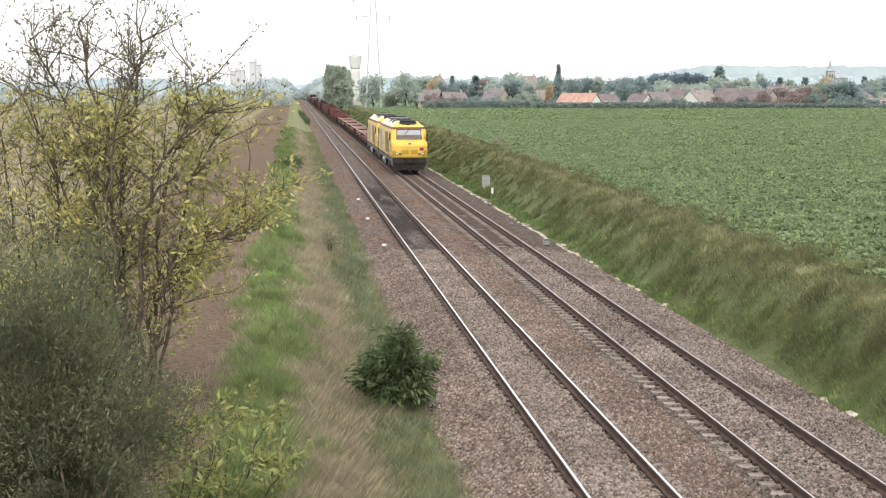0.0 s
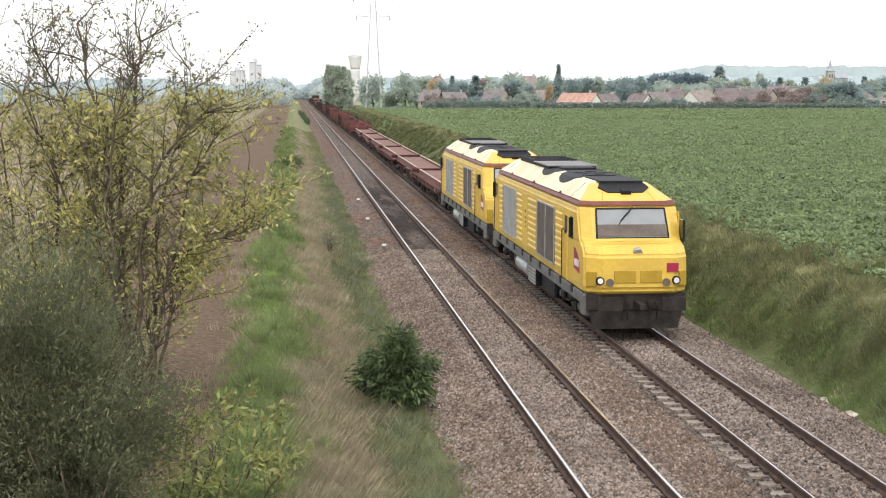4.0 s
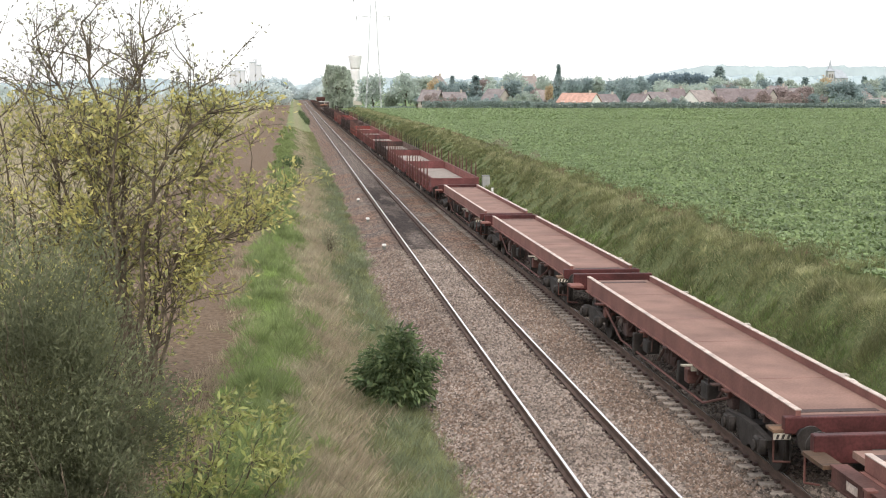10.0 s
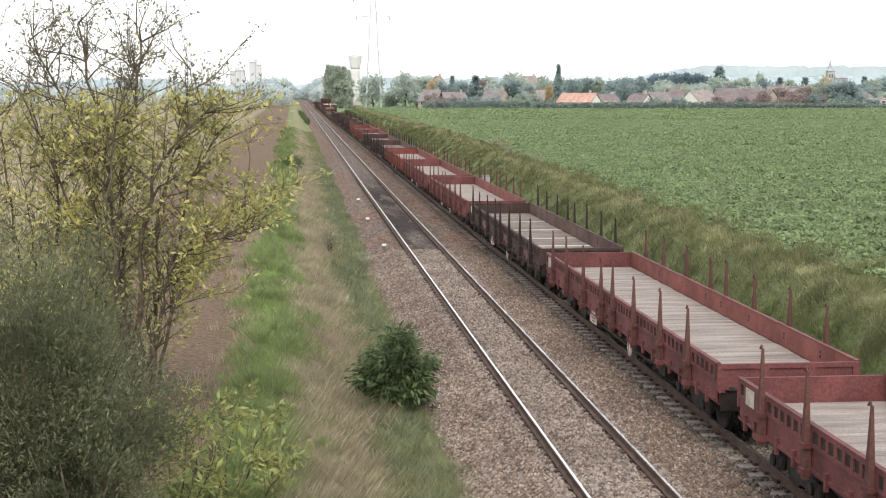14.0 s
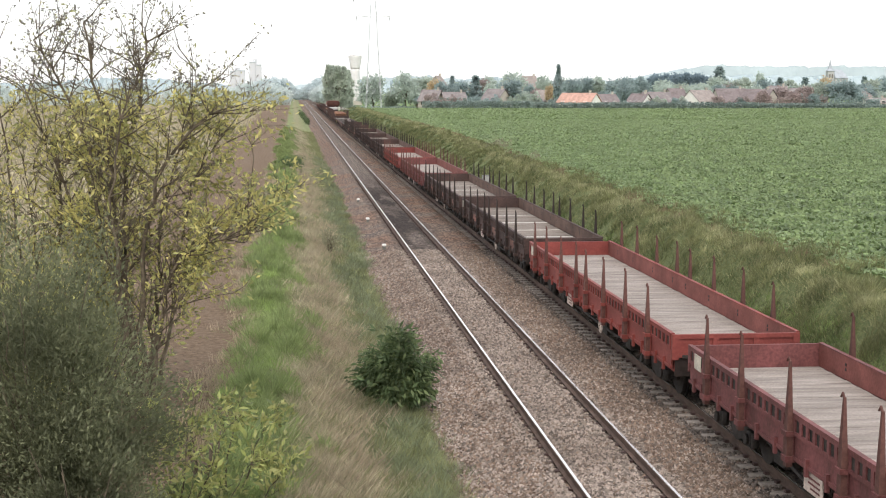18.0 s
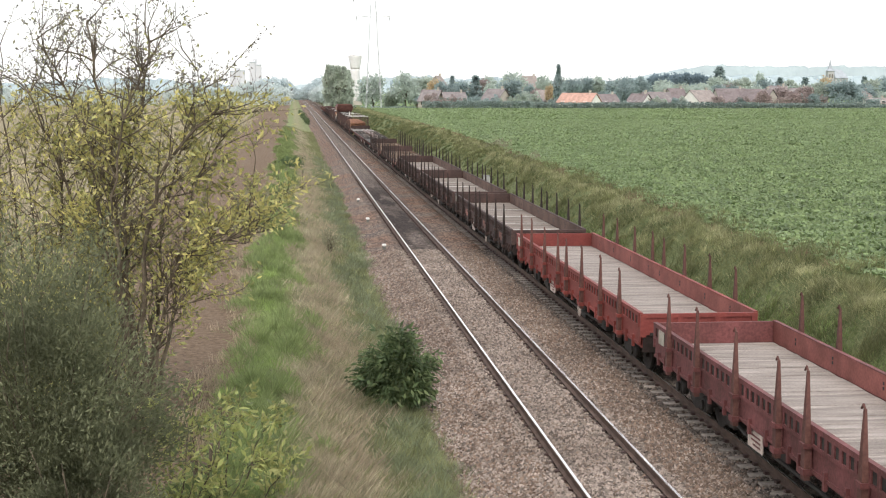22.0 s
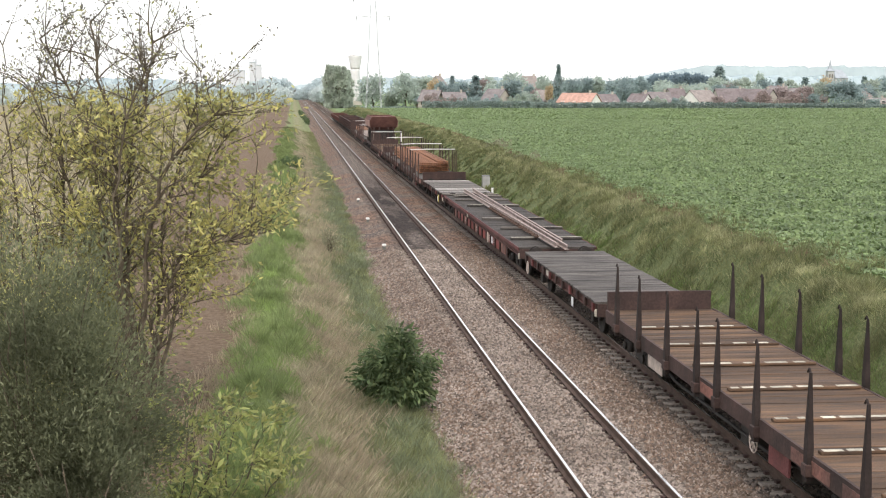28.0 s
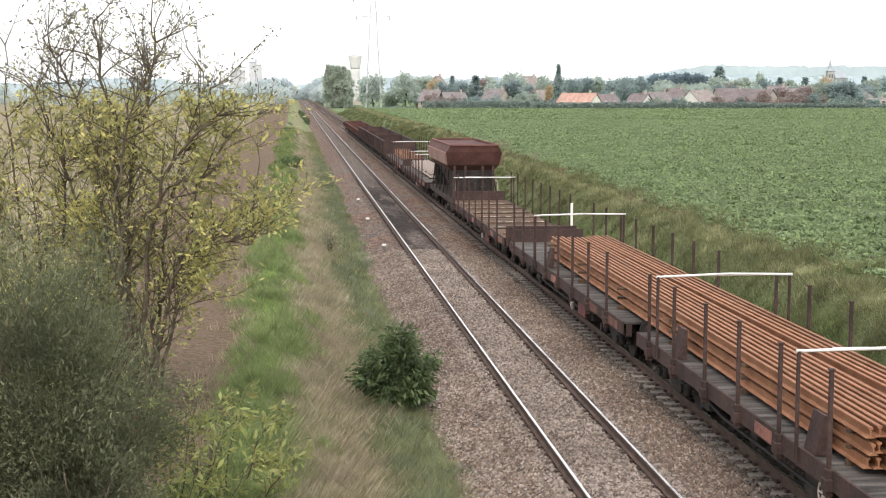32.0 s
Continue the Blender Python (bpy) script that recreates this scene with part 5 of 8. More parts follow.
# ---- hopper wagon ----
def hopper(y0):
    e = thing("hopper_wagon", "dark red ballast hopper wagon with dusty pink slope side", "wagon", "hopper")
    L = 12.2
    def ring(z, w, a, b):
        return [(-w, a, z), (w, a, z), (w, b, z), (-w, b, z)]
    bm = bmesh.new()
    loft(bm, [ring(2.30, 0.95, 2.0, L - 2.0), ring(2.78, 1.35, 1.5, L - 1.5), ring(3.45, 1.45, 1.2, L - 1.2), ring(3.80, 1.22, 1.1, L - 1.1)], caps=False)
    bmesh.ops.solidify(bm, geom=bm.faces, thickness=0.05)
    part("tub", bm, M["dull_red"], e, "dark red hopper tub")
    bm = bmesh.new()
    loft(bm, [ring(1.3, 0.5, 4.2, L - 4.2), ring(2.31, 0.94, 2.0, L - 2.0)])
    part("chute", bm, M["rust_brown"], e)
    part("load", boxes((-1.19, 1.19, 1.25, L - 1.25, 3.6, 3.74)), M["dull_red"], e, "dull red covered top of the tub")
    for s in (-1, 1):
        part("top_rim", boxes((*sorted((s * 1.18, s * 1.28)), 1.05, L - 1.05, 3.79, 3.85)), M["pink_red"], e)
        bm = bmesh.new()
        loft(bm, [[(s * 1.36, 1.40, 2.80), (s * 1.36, L - 1.40, 2.80), (s * 1.455, L - 1.15, 3.44), (s * 1.455, 1.15, 3.44)], [(s * 1.425, 1.40, 2.80), (s * 1.425, L - 1.40, 2.80), (s * 1.52, L - 1.15, 3.44), (s * 1.52, 1.15, 3.44)]])
        part("side_sheet", bm, M["dusty_pink"], e, "dusty pinkish side sheet")
    for y in (1.05, L - 1.1):
        part("top_rim", boxes((-1.18, 1.18, y, y + 0.06, 3.79, 3.85)), M["pink_red"], e)
        for x in (-1.0, -0.45, 0.45, 1.0):
            part("end_post", boxes((x - 0.06, x + 0.06, y + (0.1 if y < 5 else -0.1), y + (0.2 if y < 5 else 0.0), 1.1, 2.75)), M["rust_brown"], e)
        part("end_wall", boxes((-1.05, 1.05, y + (0.35 if y < 5 else -0.4), y + (0.4 if y < 5 else -0.35), 1.15, 2.5)), M["steel_grey"], e)
    part("underframe", boxes((-1.25, 1.25, 0.1, L - 0.1, 0.85, 1.12), (-0.4, 0.4, 0.2, L - 0.2, 0.6, 0.86)), M["rust_brown"], e)
    for s in (-1, 1):
        for k in range(6):
            y = 1.3 + k * 1.85
            part("brace", cyl(bmesh.new(), (s * 1.22, y, 1.1), (s * 1.05, y + 0.4, 2.45), 0.04, 6), M["steel_grey"], e)
    for x in (-1.1, 1.1):
        part("platform_rail", cyl(cyl(bmesh.new(), (x, 0.15, 1.1), (x, 0.15, 2.0), 0.025, 6), (x, 0.15, 2.0), (x, 1.1, 2.0), 0.025, 6), M["timber_pale"], e)
    buffers(e, 0, -1)
    buffers(e, L, 1)
    for y in (2.0, L - 2.0):
        bogie(e, y)
    enlist(e, y0)


hopper(685.9)
F1 = enlist(copy_thing(E2, pose(XR, 0, 0)), 699.6)
F2 = enlist(copy_thing(E2, pose(XR, 0, 0)), 719.5)
rail_stack(702.0, 15.0, 2, 6, M["edge_pale"], "low stack of pale dusty rails on bearers", x0=-0.75, pitch=0.22)
rail_stack(721.5, 15.0, 2, 6, M["rail_rust"], "low stack of rusty rails on bearers", x0=-0.7, pitch=0.22)


def gondola(m, word, L=15.6, top=2.1):
    e = thing("open_box_wagon", f"{word} open box wagon with ribbed steel sides", "wagon", "open box wagons")
    running_gear(e, L, m, 1.2)
    part("floor", boxes((-1.3, 1.3, 0.05, L - 0.05, 1.12, 1.2)), M["wood_rust"], e)
    for s in (-1, 1):
        part("top_rail", boxes((*sorted((s * 1.30, s * 1.43)), 0, L, top, top + 0.07)), m, e)
        bm = boxes((*sorted((s * 1.32, s * 1.38)), 0, L, 1.0, top))
        for k in range(9):
            y = 0.2 + k * (L - 0.5) / 8
            box(bm, *sorted((s * 1.38, s * 1.45)), y, y + 0.13, 1.0, top)
        part("side_wall", bm, m, e, "ribbed steel side wall")
    for y in (0.0, L - 0.06):
        part("end_wall", boxes((-1.32, 1.32, y, y + 0.06, 1.0, top + 0.05)), m, e)
        for x in (-0.8, 0.0, 0.8):
            part("rib", boxes((x - 0.07, x + 0.07, y - 0.06 if y < 1 else y + 0.06, y if y < 1 else y + 0.12, 1.0, top - 0.05)), m, e)
    return e


G = enlist(gondola(M["rust_brown"], "dark brown high-sided"), 740.0)
for y in (756.4, 772.8):
    enlist(copy_thing(G, pose(XR, 0, 0)), y)
G = enlist(gondola(M["dull_red"], "dull red low-sided", 17.0, 1.6), 789.4)
for y in (807.5, 825.6):
    enlist(copy_thing(G, pose(XR, 0, 0)), y)

# ---- sleepers, kerb, loose stones ----
def mesh_np(name, verts, faces, materials, slots=None):
    """A mesh from arrays: verts (n, 3), faces (m, k)."""
    me = bpy.data.meshes.new(name)
    nv, (nf, k) = len(verts), faces.shape
    me.vertices.add(nv)
    me.vertices.foreach_set("co", np.ascontiguousarray(verts, np.float32).ravel())
    me.loops.add(nf * k)
    me.loops.foreach_set("vertex_index", np.ascontiguousarray(faces, np.int32).ravel())
    me.polygons.add(nf)
    me.polygons.foreach_set("loop_start", np.arange(0, nf * k, k, dtype=np.int32))
    me.polygons.foreach_set("loop_total", np.full(nf, k, np.int32))
    for x in materials:
        me.materials.append(x)
    if slots is not None:
        me.polygons.foreach_set("material_index", slots.astype(np.int32))
    me.update(calc_edges=True)
    return me


def sleeper_bm():
    """Twin concrete blocks, a steel tie and the rail clips."""
    bm = bmesh.new()
    clips = []
    for s in (-1, 1):
        c = s * 0.7525
        loft(bm, [[(c - 0.43, -0.145, -0.36), (c + 0.43, -0.145, -0.36), (c + 0.43, 0.145, -0.36), (c - 0.43, 0.145, -0.36)],
                  [(c - 0.42, -0.125, -0.185), (c + 0.42, -0.125, -0.185), (c + 0.42, 0.125, -0.185), (c - 0.42, 0.125, -0.185)]])
        n = len(bm.faces)
        for d in (-0.11, 0.11):
            box(bm, c + d - 0.04, c + d + 0.04, -0.055, 0.055, -0.185, -0.13)
        clips += list(bm.faces)[n:]
    box(bm, -0.34, 0.34, -0.09, 0.09, -0.30, -0.203)
    for f in clips:
        f.material_index = 1
    return bm


def lay_sleepers(track):
    me = bpy.data.meshes.new("sleeper")
    bm = sleeper_bm()
    bm.to_mesh(me)
    me.materials.append(M["concrete"])
    me.materials.append(M["rust_brown"])
    rnd = random.Random(4)
    for k in range(150):
        o = new("sleeper", me)
        o.parent = track
        o.matrix_basis = pose(rnd.uniform(-0.02, 0.02), 21.17 + 0.6 * k, 0.008 * rnd.random() + (-0.042 if track is TRACKS[0] else 0.004 if k < 62 else -0.024), 0, 0, rnd.uniform(-0.5, 0.5))
    v = np.array([x.co[:] for x in bm.verts])
    tri = np.array([[w.index for w in f.verts] for f in bm.faces])
    slots = np.array([f.material_index for f in bm.faces])
    bm.free()
    ys = 21.17 + 0.6 * np.arange(150, 420)
    V = np.concatenate([v + (0, y, -0.024 if track is TRACKS[1] else -0.08) for y in ys])
    F = np.concatenate([tri + i * len(v) for i in range(len(ys))])
    o = new("far_sleepers", mesh_np("far_sleepers", V, F, [M["concrete"], M["rust_brown"]], np.tile(slots, len(ys))))
    o.parent = track
    o["kind"] = "stuff"


for tr in TRACKS:
    lay_sleepers(tr)


def bed_z(x):
    return np.interp(x, [2.75, 3.35, 3.9, 4.25, 6.85, 7.4, 7.95, 10.6, 11.1, 11.9, 12.25], [-0.56, -0.42, -0.33, -0.215, -0.215, -0.25, -0.215, -0.215, -0.33, -0.42, -0.50])


def scatter_stones():
    g = np.random.default_rng(11)
    n = 150000
    y = 22 + 40 * g.random(n) ** 1.25
    x = g.uniform(2.85, 12.15, n)
    keep = np.ones(n, bool)
    for c in (XL - 0.7525, XL + 0.7525, XR - 0.7525, XR + 0.7525):
        near = np.abs(x - c) < 0.10
        keep &= ~near
        k = np.abs((y - 21.17 + 0.3) % 0.6 - 0.3) < 0.13
        keep &= ~(k & (np.abs(x - c) < (0.45 if c > 7.5 else 0.41)) & (g.random(n) < (np.where(x < XR - 0.75, 0.96, 0.1) if c > 7.5 else 0.3)))
    k = np.abs((y - 21.17 + 0.3) % 0.6 - 0.3) < 0.09
    keep &= ~(k & (np.abs(x - XR) < 0.4) & (g.random(n) < 0.02))
    x, y = x[keep], y[keep]
    n = len(x)
    r = g.uniform(0.021, 0.050, n)
    z = bed_z(x) + 0.3 * r + np.where((x > XR - 0.65) & (x < XR + 1.3), 0.022, 0.0)
    ang = g.uniform(0, 6.28, (n, 1)) + np.array([[0, 1.57, 3.14, 4.71]]) + g.uniform(-0.4, 0.4, (n, 4))
    rad = r[:, None] * g.uniform(0.75, 1.35, (n, 4))
    base = np.stack([x[:, None] + rad * np.cos(ang), y[:, None] + rad * np.sin(ang), z[:, None] + r[:, None] * g.uniform(-0.7, 0.35, (n, 4))], -1)
    top = np.stack([x + 0.5 * r * g.uniform(-1, 1, n), y + 0.5 * r * g.uniform(-1, 1, n), z + r * g.uniform(0.5, 1.1, n)], -1)[:, None]
    V = np.concatenate([base, top], 1).reshape(-1, 3)
    i = 5 * np.arange(n)[:, None, None]
    F = (i + np.array([[[0, 1, 4], [1, 2, 4], [2, 3, 4], [3, 0, 4]]])).reshape(-1, 3)
    rusty = ((x > 6.7) & (x < 8.3) & (g.random(n) < 0.55)) | ((x < 4.4) & (g.random(n) < 0.35)) | (g.random(n) < 0.1)
    o = new("ballast_stones", mesh_np("ballast_stones", V, F, [M["stone_a"], M["stone_rust"], M["stone_dark"]], np.repeat(np.where((np.abs(x - XR + 0.95) < 0.4) & (g.random(n) < 0.75), 2, np.where((x > 8.4) & (g.random(n) < 0.25), 2, rusty.astype(int))), 4)))
    tagged(o, "loose pinkish grey and rusty crushed stones", "stones", kind="stuff")


M["stone_a"] = mat("grey_pink_ballast_stone", (0.235, 0.195, 0.165), 0.95, var=0.2, scale=0.35, fine=20, island=0.65, tint=(0.17, 0.136, 0.112))
M["stone_dark"] = mat("dark_brown_ballast_stone", (0.15, 0.124, 0.104), 0.95, var=0.2, scale=0.35, fine=20, island=0.7, tint=(0.085, 0.07, 0.06))
M["stone_rust"] = mat("rust_stained_ballast_stone", (0.168, 0.12, 0.09), 0.95, var=0.2, scale=0.35, fine=20, island=0.45)
scatter_stones()

kerb = thing("kerb", "broken pale concrete and chalky rubble along the bank foot", "kerb", kind="structure")
rnd = random.Random(9)
SLABS = []
for k in range(7):
    bm = bmesh.new()
    n, ln = 7, rnd.uniform(0.14, 0.42)
    rim = [(rnd.uniform(0.75, 1.1) * 0.14 * math.cos(q * math.tau / n), rnd.uniform(0.75, 1.1) * ln * math.sin(q * math.tau / n)) for q in range(n)]
    loft(bm, [[(a, b, -0.08) for a, b in rim], [(a, b, 0.0) for a, b in rim], [(a * 0.75, b * 0.8, 0.035 + 0.02 * rnd.random()) for a, b in rim]])
    me = bpy.data.meshes.new("slab")
    bm.to_mesh(me)
    bm.free()
    me.materials.append(M["kerb"])
    SLABS.append(me)
for k in range(210):
    y = 26 + k * 0.5
    if rnd.random() < (0.82 if y < 46 else 0.6 if y < 62 else 0.22):
        continue
    o = new("slab", SLABS[rnd.randrange(7)])
    o.parent = kerb
    o.matrix_basis = pose(12.14 + rnd.gauss(0, 0.09), y + rnd.uniform(-0.2, 0.2), -0.475 + rnd.uniform(-0.02, 0.03), rnd.uniform(-3, 3), rnd.uniform(-6, 6), rnd.uniform(-25, 25))


def marker(x, y, h):
    t = thing("cable_marker", "small white-capped concrete marker post beside the track", "marker post", "marker posts", pose(x, y, -0.42))
    part("post", boxes((-0.085, 0.085, -0.06, 0.06, 0, h), bevel=0.015), M["concrete"], t)
    part("cap", boxes((-0.095, 0.095, -0.07, 0.07, h, h + 0.10), bevel=0.03), M["white_paint"], t, "whitish worn cap")
    part("plate", boxes((-0.05, 0.06, -0.068, -0.058, h - 0.12, h - 0.01)), M["loco_grey"], t, "small dark plate")


for x, y, h in ((3.89, 63.1, 0.27), (3.84, 76.2, 0.27), (3.96, 90.3, 0.22)):
    marker(x, y, h)


def track_box(x, y, z, w, h, label):
    t = thing("track_box", label, "equipment box", "trackside boxes", pose(x, y, z))
    part("case", boxes((-w / 2, w / 2, -w / 2, w / 2, 0.08, h), bevel=0.025), M["grille"], t)
    part("lid", boxes((-w / 2 - 0.02, w / 2 + 0.02, -w / 2 - 0.02, w / 2 + 0.02, h, h + 0.05), bevel=0.015), M["loco_grey"], t)
    part("foot", boxes((-0.05, 0.05, -0.05, 0.05, -0.1, 0.08)), M["steel_grey"], t)
    return t


track_box(11.34, 64.5, -0.4, 0.26, 0.30, "small weathered grey track circuit box on ballast")
track_box(11.25, 74.5, -0.4, 0.2, 0.2, "small dark track box beside the rail")
track_box(11.9, 88.0, -0.42, 0.22, 0.25, "small grey track box beside the kerb")
cab = track_box(13.0, 98.0, -0.15, 0.5, 0.95, "grey trackside cabinet at the foot of the bank")
part("leg", boxes((-0.3, -0.24, -0.05, 0.05, -0.3, 0.5)), M["loco_grey"], cab)
mp = thing("marker_post", "white marker post at the foot of the bank", "marker post", "marker posts", pose(12.9, 94.0, -0.35))
part("post", boxes((-0.07, 0.07, -0.04, 0.04, 0, 0.62), bevel=0.01), M["white_paint"], mp)

# ---- plants ----
def leaf_mat(name, color, var=0.35, island=0.45, rough=0.6, translucent=0.35):
    m = mat(name, color, rough, var=var, scale=0.8, fine=5.0, bump=0.0, island=island, spec=0.25)
    n, l = m.node_tree.nodes, m.node_tree.links
    bsdf = n["Principled BSDF"]
    tr = n.new("ShaderNodeBsdfTranslucent")
    tr.inputs["Color"].default_value = (*[min(1, c * 1.3) for c in color], 1)
    mix = n.new("ShaderNodeMixShader")
    mix.inputs["Fac"].default_value = translucent
    l.new(bsdf.outputs[0], mix.inputs[1])
    l.new(tr.outputs[0], mix.inputs[2])
    l.new(mix.outputs[0], n["Material Output"].inputs["Surface"])
    return m


M["grass_lush"] = leaf_mat("lush_grass", (0.235, 0.288, 0.118), island=0.55)
M["grass_bright"] = leaf_mat("fresh_verge_leaf", (0.265, 0.345, 0.12), island=0.45)
M["grass_tan"] = leaf_mat("reddish_tan_dead_grass", (0.38, 0.31, 0.22), island=0.55)
M["grass_brown"] = leaf_mat("brown_dead_weed", (0.24, 0.185, 0.115), island=0.55)
M["foot_green"] = leaf_mat("bright_low_weed", (0.185, 0.25, 0.088), island=0.5)
M["grass_foot"] = leaf_mat("grey_green_weed", (0.215, 0.24, 0.145), island=0.55)
M["grass_crest"] = leaf_mat("pale_olive_crest_grass", (0.30, 0.295, 0.155), island=0.5)
M["grass_dry"] = leaf_mat("dry_straw_grass", (0.43, 0.38, 0.26), island=0.6)
M["grass_mid"] = leaf_mat("olive_grass", (0.24, 0.25, 0.125), island=0.6)
# Grass green taken darker to carry the shadows between clumps.
M["grass_bank"] = leaf_mat("shadow_darkened_bank_grass", (0.108, 0.132, 0.056), island=0.55)
M["grass_bank_olive"] = leaf_mat("olive_bank_grass", (0.185, 0.195, 0.088), island=0.55)
M["leaf_mid"] = leaf_mat("mid_green_leaf", (0.17, 0.215, 0.095), island=0.4)
M["beet"] = leaf_mat("beet_leaf", (0.224, 0.292, 0.132), island=0.38)
M["leaf_yellow"] = leaf_mat("yellowing_leaf", (0.55, 0.50, 0.19), island=0.35)
M["leaf_olive"] = leaf_mat("olive_leaf", (0.375, 0.375, 0.15), island=0.4)
M["leaf_grey"] = leaf_mat("dull_grey_green_leaf", (0.26, 0.25, 0.16), island=0.4)
M["leaf_dark"] = leaf_mat("dark_green_leaf", (0.095, 0.135, 0.06), island=0.5)
M["leaf_shrub"] = leaf_mat("feathery_dark_shrub_leaf", (0.165, 0.178, 0.1), var=0.5, island=0.4)
# Top leaves' dark outline against the sky is put into this colour.
M["leaf_silhouette"] = leaf_mat("silhouette_grey_brown_leaf", (0.17, 0.158, 0.135), island=0.4)
M["leaf_lime"] = leaf_mat("fresh_lime_leaf", (0.34, 0.37, 0.13), island=0.45)
M["bark"] = mat("grey_brown_bark", (0.135, 0.11, 0.078), 0.9, var=0.35, scale=6, fine=40, bump=0.5)


def height(x, y):
    """Ground height for arrays, as ground_z without its small bumps."""
    def ss(t):
        t = np.clip(t, 0, 1)
        return t * t * (3 - 2 * t)
    left = 0.42 - 0.94 * ss((x + 1.0) / 3.9)
    c = 14.1 + 3.3 * np.clip((y - 30) / 150.0, 0, 1)
    right = -0.5 + 2.0 * ss((x - 12.2) / (c - 12.2)) - 0.12 * np.clip((x - c) / 3.0, 0, 1)
    left = left + np.where((x > -1.3) & (y < 220), 0.085 * lump(x, y) * np.clip(3.0 - x, 0, 1), 0)
    right = right + np.where((x > 12.4) & (x < c + 1.5) & (y < 260), 0.14 * lump(x * 0.8, y * 0.8) * np.clip((x - 12.4) / 0.8, 0, 1), 0)
    return np.where(x < 8, left, right)


def wander(y, s=0.0):
    """Sideways drift of the plant bands along the verge."""
    return 0.22 * np.sin(y * 0.21 + s) + 0.16 * np.sin(y * 0.53 + 1.7 * s + 1.0) + 0.10 * np.sin(y * 1.31 + s)


def blades(name, label, n, xr, yr, hr, wr, material, seed, ypow=1.3, clump=0.25, xpeak=None, per=14, mound=0.0, flop=(0.08, 0.6)):
    """Bent grass blades in tufts, two triangles each; mound makes them arch outwards from the heart of a tussock."""
    g = np.random.default_rng(seed)
    nc = max(1, n // per)
    cy = yr[0] + (yr[1] - yr[0]) * g.random(nc) ** ypow
    if xpeak is None:
        cx = g.uniform(*xr, nc)
    elif xpeak[0] is None:
        cx = 14.1 + 3.3 * np.clip((cy - 30) / 150.0, 0, 1) + g.normal(xpeak[2], xpeak[1], nc)
    else:
        cx = np.clip(g.normal(xpeak[0], xpeak[1], nc) + wander(cy), *xr)
    lean = g.uniform(0, 6.28, nc)
    big = g.uniform(0.55, 1.25, nc)
    i = g.integers(0, nc, n)
    far = np.clip(cy[i] / 45.0, 0.7, 3.5)
    ox, oy = g.normal(0, clump, n) * (0.6 if not mound else 0.8), g.normal(0, clump, n)
    x, y = cx[i] + ox, cy[i] + oy
    z = height(x, y) - 0.03
    h = g.uniform(*hr, n) * big[i]
    w = g.uniform(*wr, n) * far
    a = lean[i] + g.normal(0, 1.6, n)
    b = h * g.uniform(*flop, n)
    if mound:
        out = np.hypot(ox, oy) / clump
        a = np.arctan2(oy, ox) + g.normal(0, 0.5, n)
        b = h * np.clip(0.25 + 0.45 * out, 0.2, 1.3) * g.uniform(0.6, 1.2, n)
        z = z + mound * np.clip(1 - 0.5 * out * out, 0, 1) * big[i]
        h = h * np.clip(1.1 - 0.35 * out, 0.3, 1.1)
    dx, dy = np.cos(a), np.sin(a)
    fx = g.uniform(0, 6.28, n)
    px, py = np.cos(fx) * w, np.sin(fx) * w
    h = h * g.uniform(0.8, 1.0, n)
    v0 = np.stack([x - px, y - py, z], -1)
    v1 = np.stack([x + px, y + py, z], -1)
    v2 = np.stack([x + px * 0.8 + dx * b * 0.54, y + py * 0.8 + dy * b * 0.54, z + h * 0.6], -1)
    v3 = np.stack([x + dx * b, y + dy * b, z + h], -1)
    V = np.stack([v0, v1, v2, v3], 1).reshape(-1, 3)
    k = 4 * np.arange(n)[:, None, None]
    F = (k + np.array([[[0, 1, 2], [0, 2, 3]]])).reshape(-1, 3)
    o = new(name, mesh_np(name, V, F, [material]))
    tagged(o, label, "grass", kind="stuff")


blades("lush_grass", "lush green tussocks on the crown of the verge", 120000, (-1.75, 0.5), (19, 230), (0.14, 0.36), (0.006, 0.011), M["grass_lush"], 1, 1.9, 0.24, (-0.70, 0.42), 240, 0.26)
blades("verge_weeds", "bright young leaves between the verge tussocks", 26000, (-1.7, 0.3), (19, 130), (0.08, 0.22), (0.010, 0.018), M["grass_bright"], 13, 1.7, 0.15, (-0.75, 0.42), 70, 0.2)
blades("dry_grass", "tall dry straw-coloured grass on the cutting slope", 105000, (-0.2, 2.7), (19, 230), (0.12, 0.36), (0.004, 0.008), M["grass_dry"], 2, 1.9, 0.24, (0.75, 0.55), 30, flop=(0.2, 0.9))
blades("seed_heads", "reddish tan seed heads of tall dead grass", 30000, (-0.1, 2.3), (19, 160), (0.2, 0.46), (0.0035, 0.0066), M["grass_tan"], 14, 1.8, 0.3, (0.85, 0.5), 40, flop=(0.15, 1.1))
blades("slope_grass", "olive green grass down to the ballast", 140000, (-0.4, 3.0), (19, 240), (0.10, 0.32), (0.005, 0.009), M["grass_mid"], 3, 1.9, 0.24, None, 50, flop=(0.2, 0.9))
blades("slope_foot_grass", "grey-green grass and weeds at the ballast edge", 50000, (1.3, 3.0), (19, 150), (0.10, 0.36), (0.006, 0.011), M["grass_foot"], 15, 1.6, 0.22, (2.35, 0.4), 70, 0.08)
blades("bank_grass", "long green grass over the bank, clump shadows in its colour", 120000, (12.5, 18.2), (24, 420), (0.12, 0.34), (0.005, 0.009), M["grass_bank"], 4, 2.2, 0.24, None, 60)
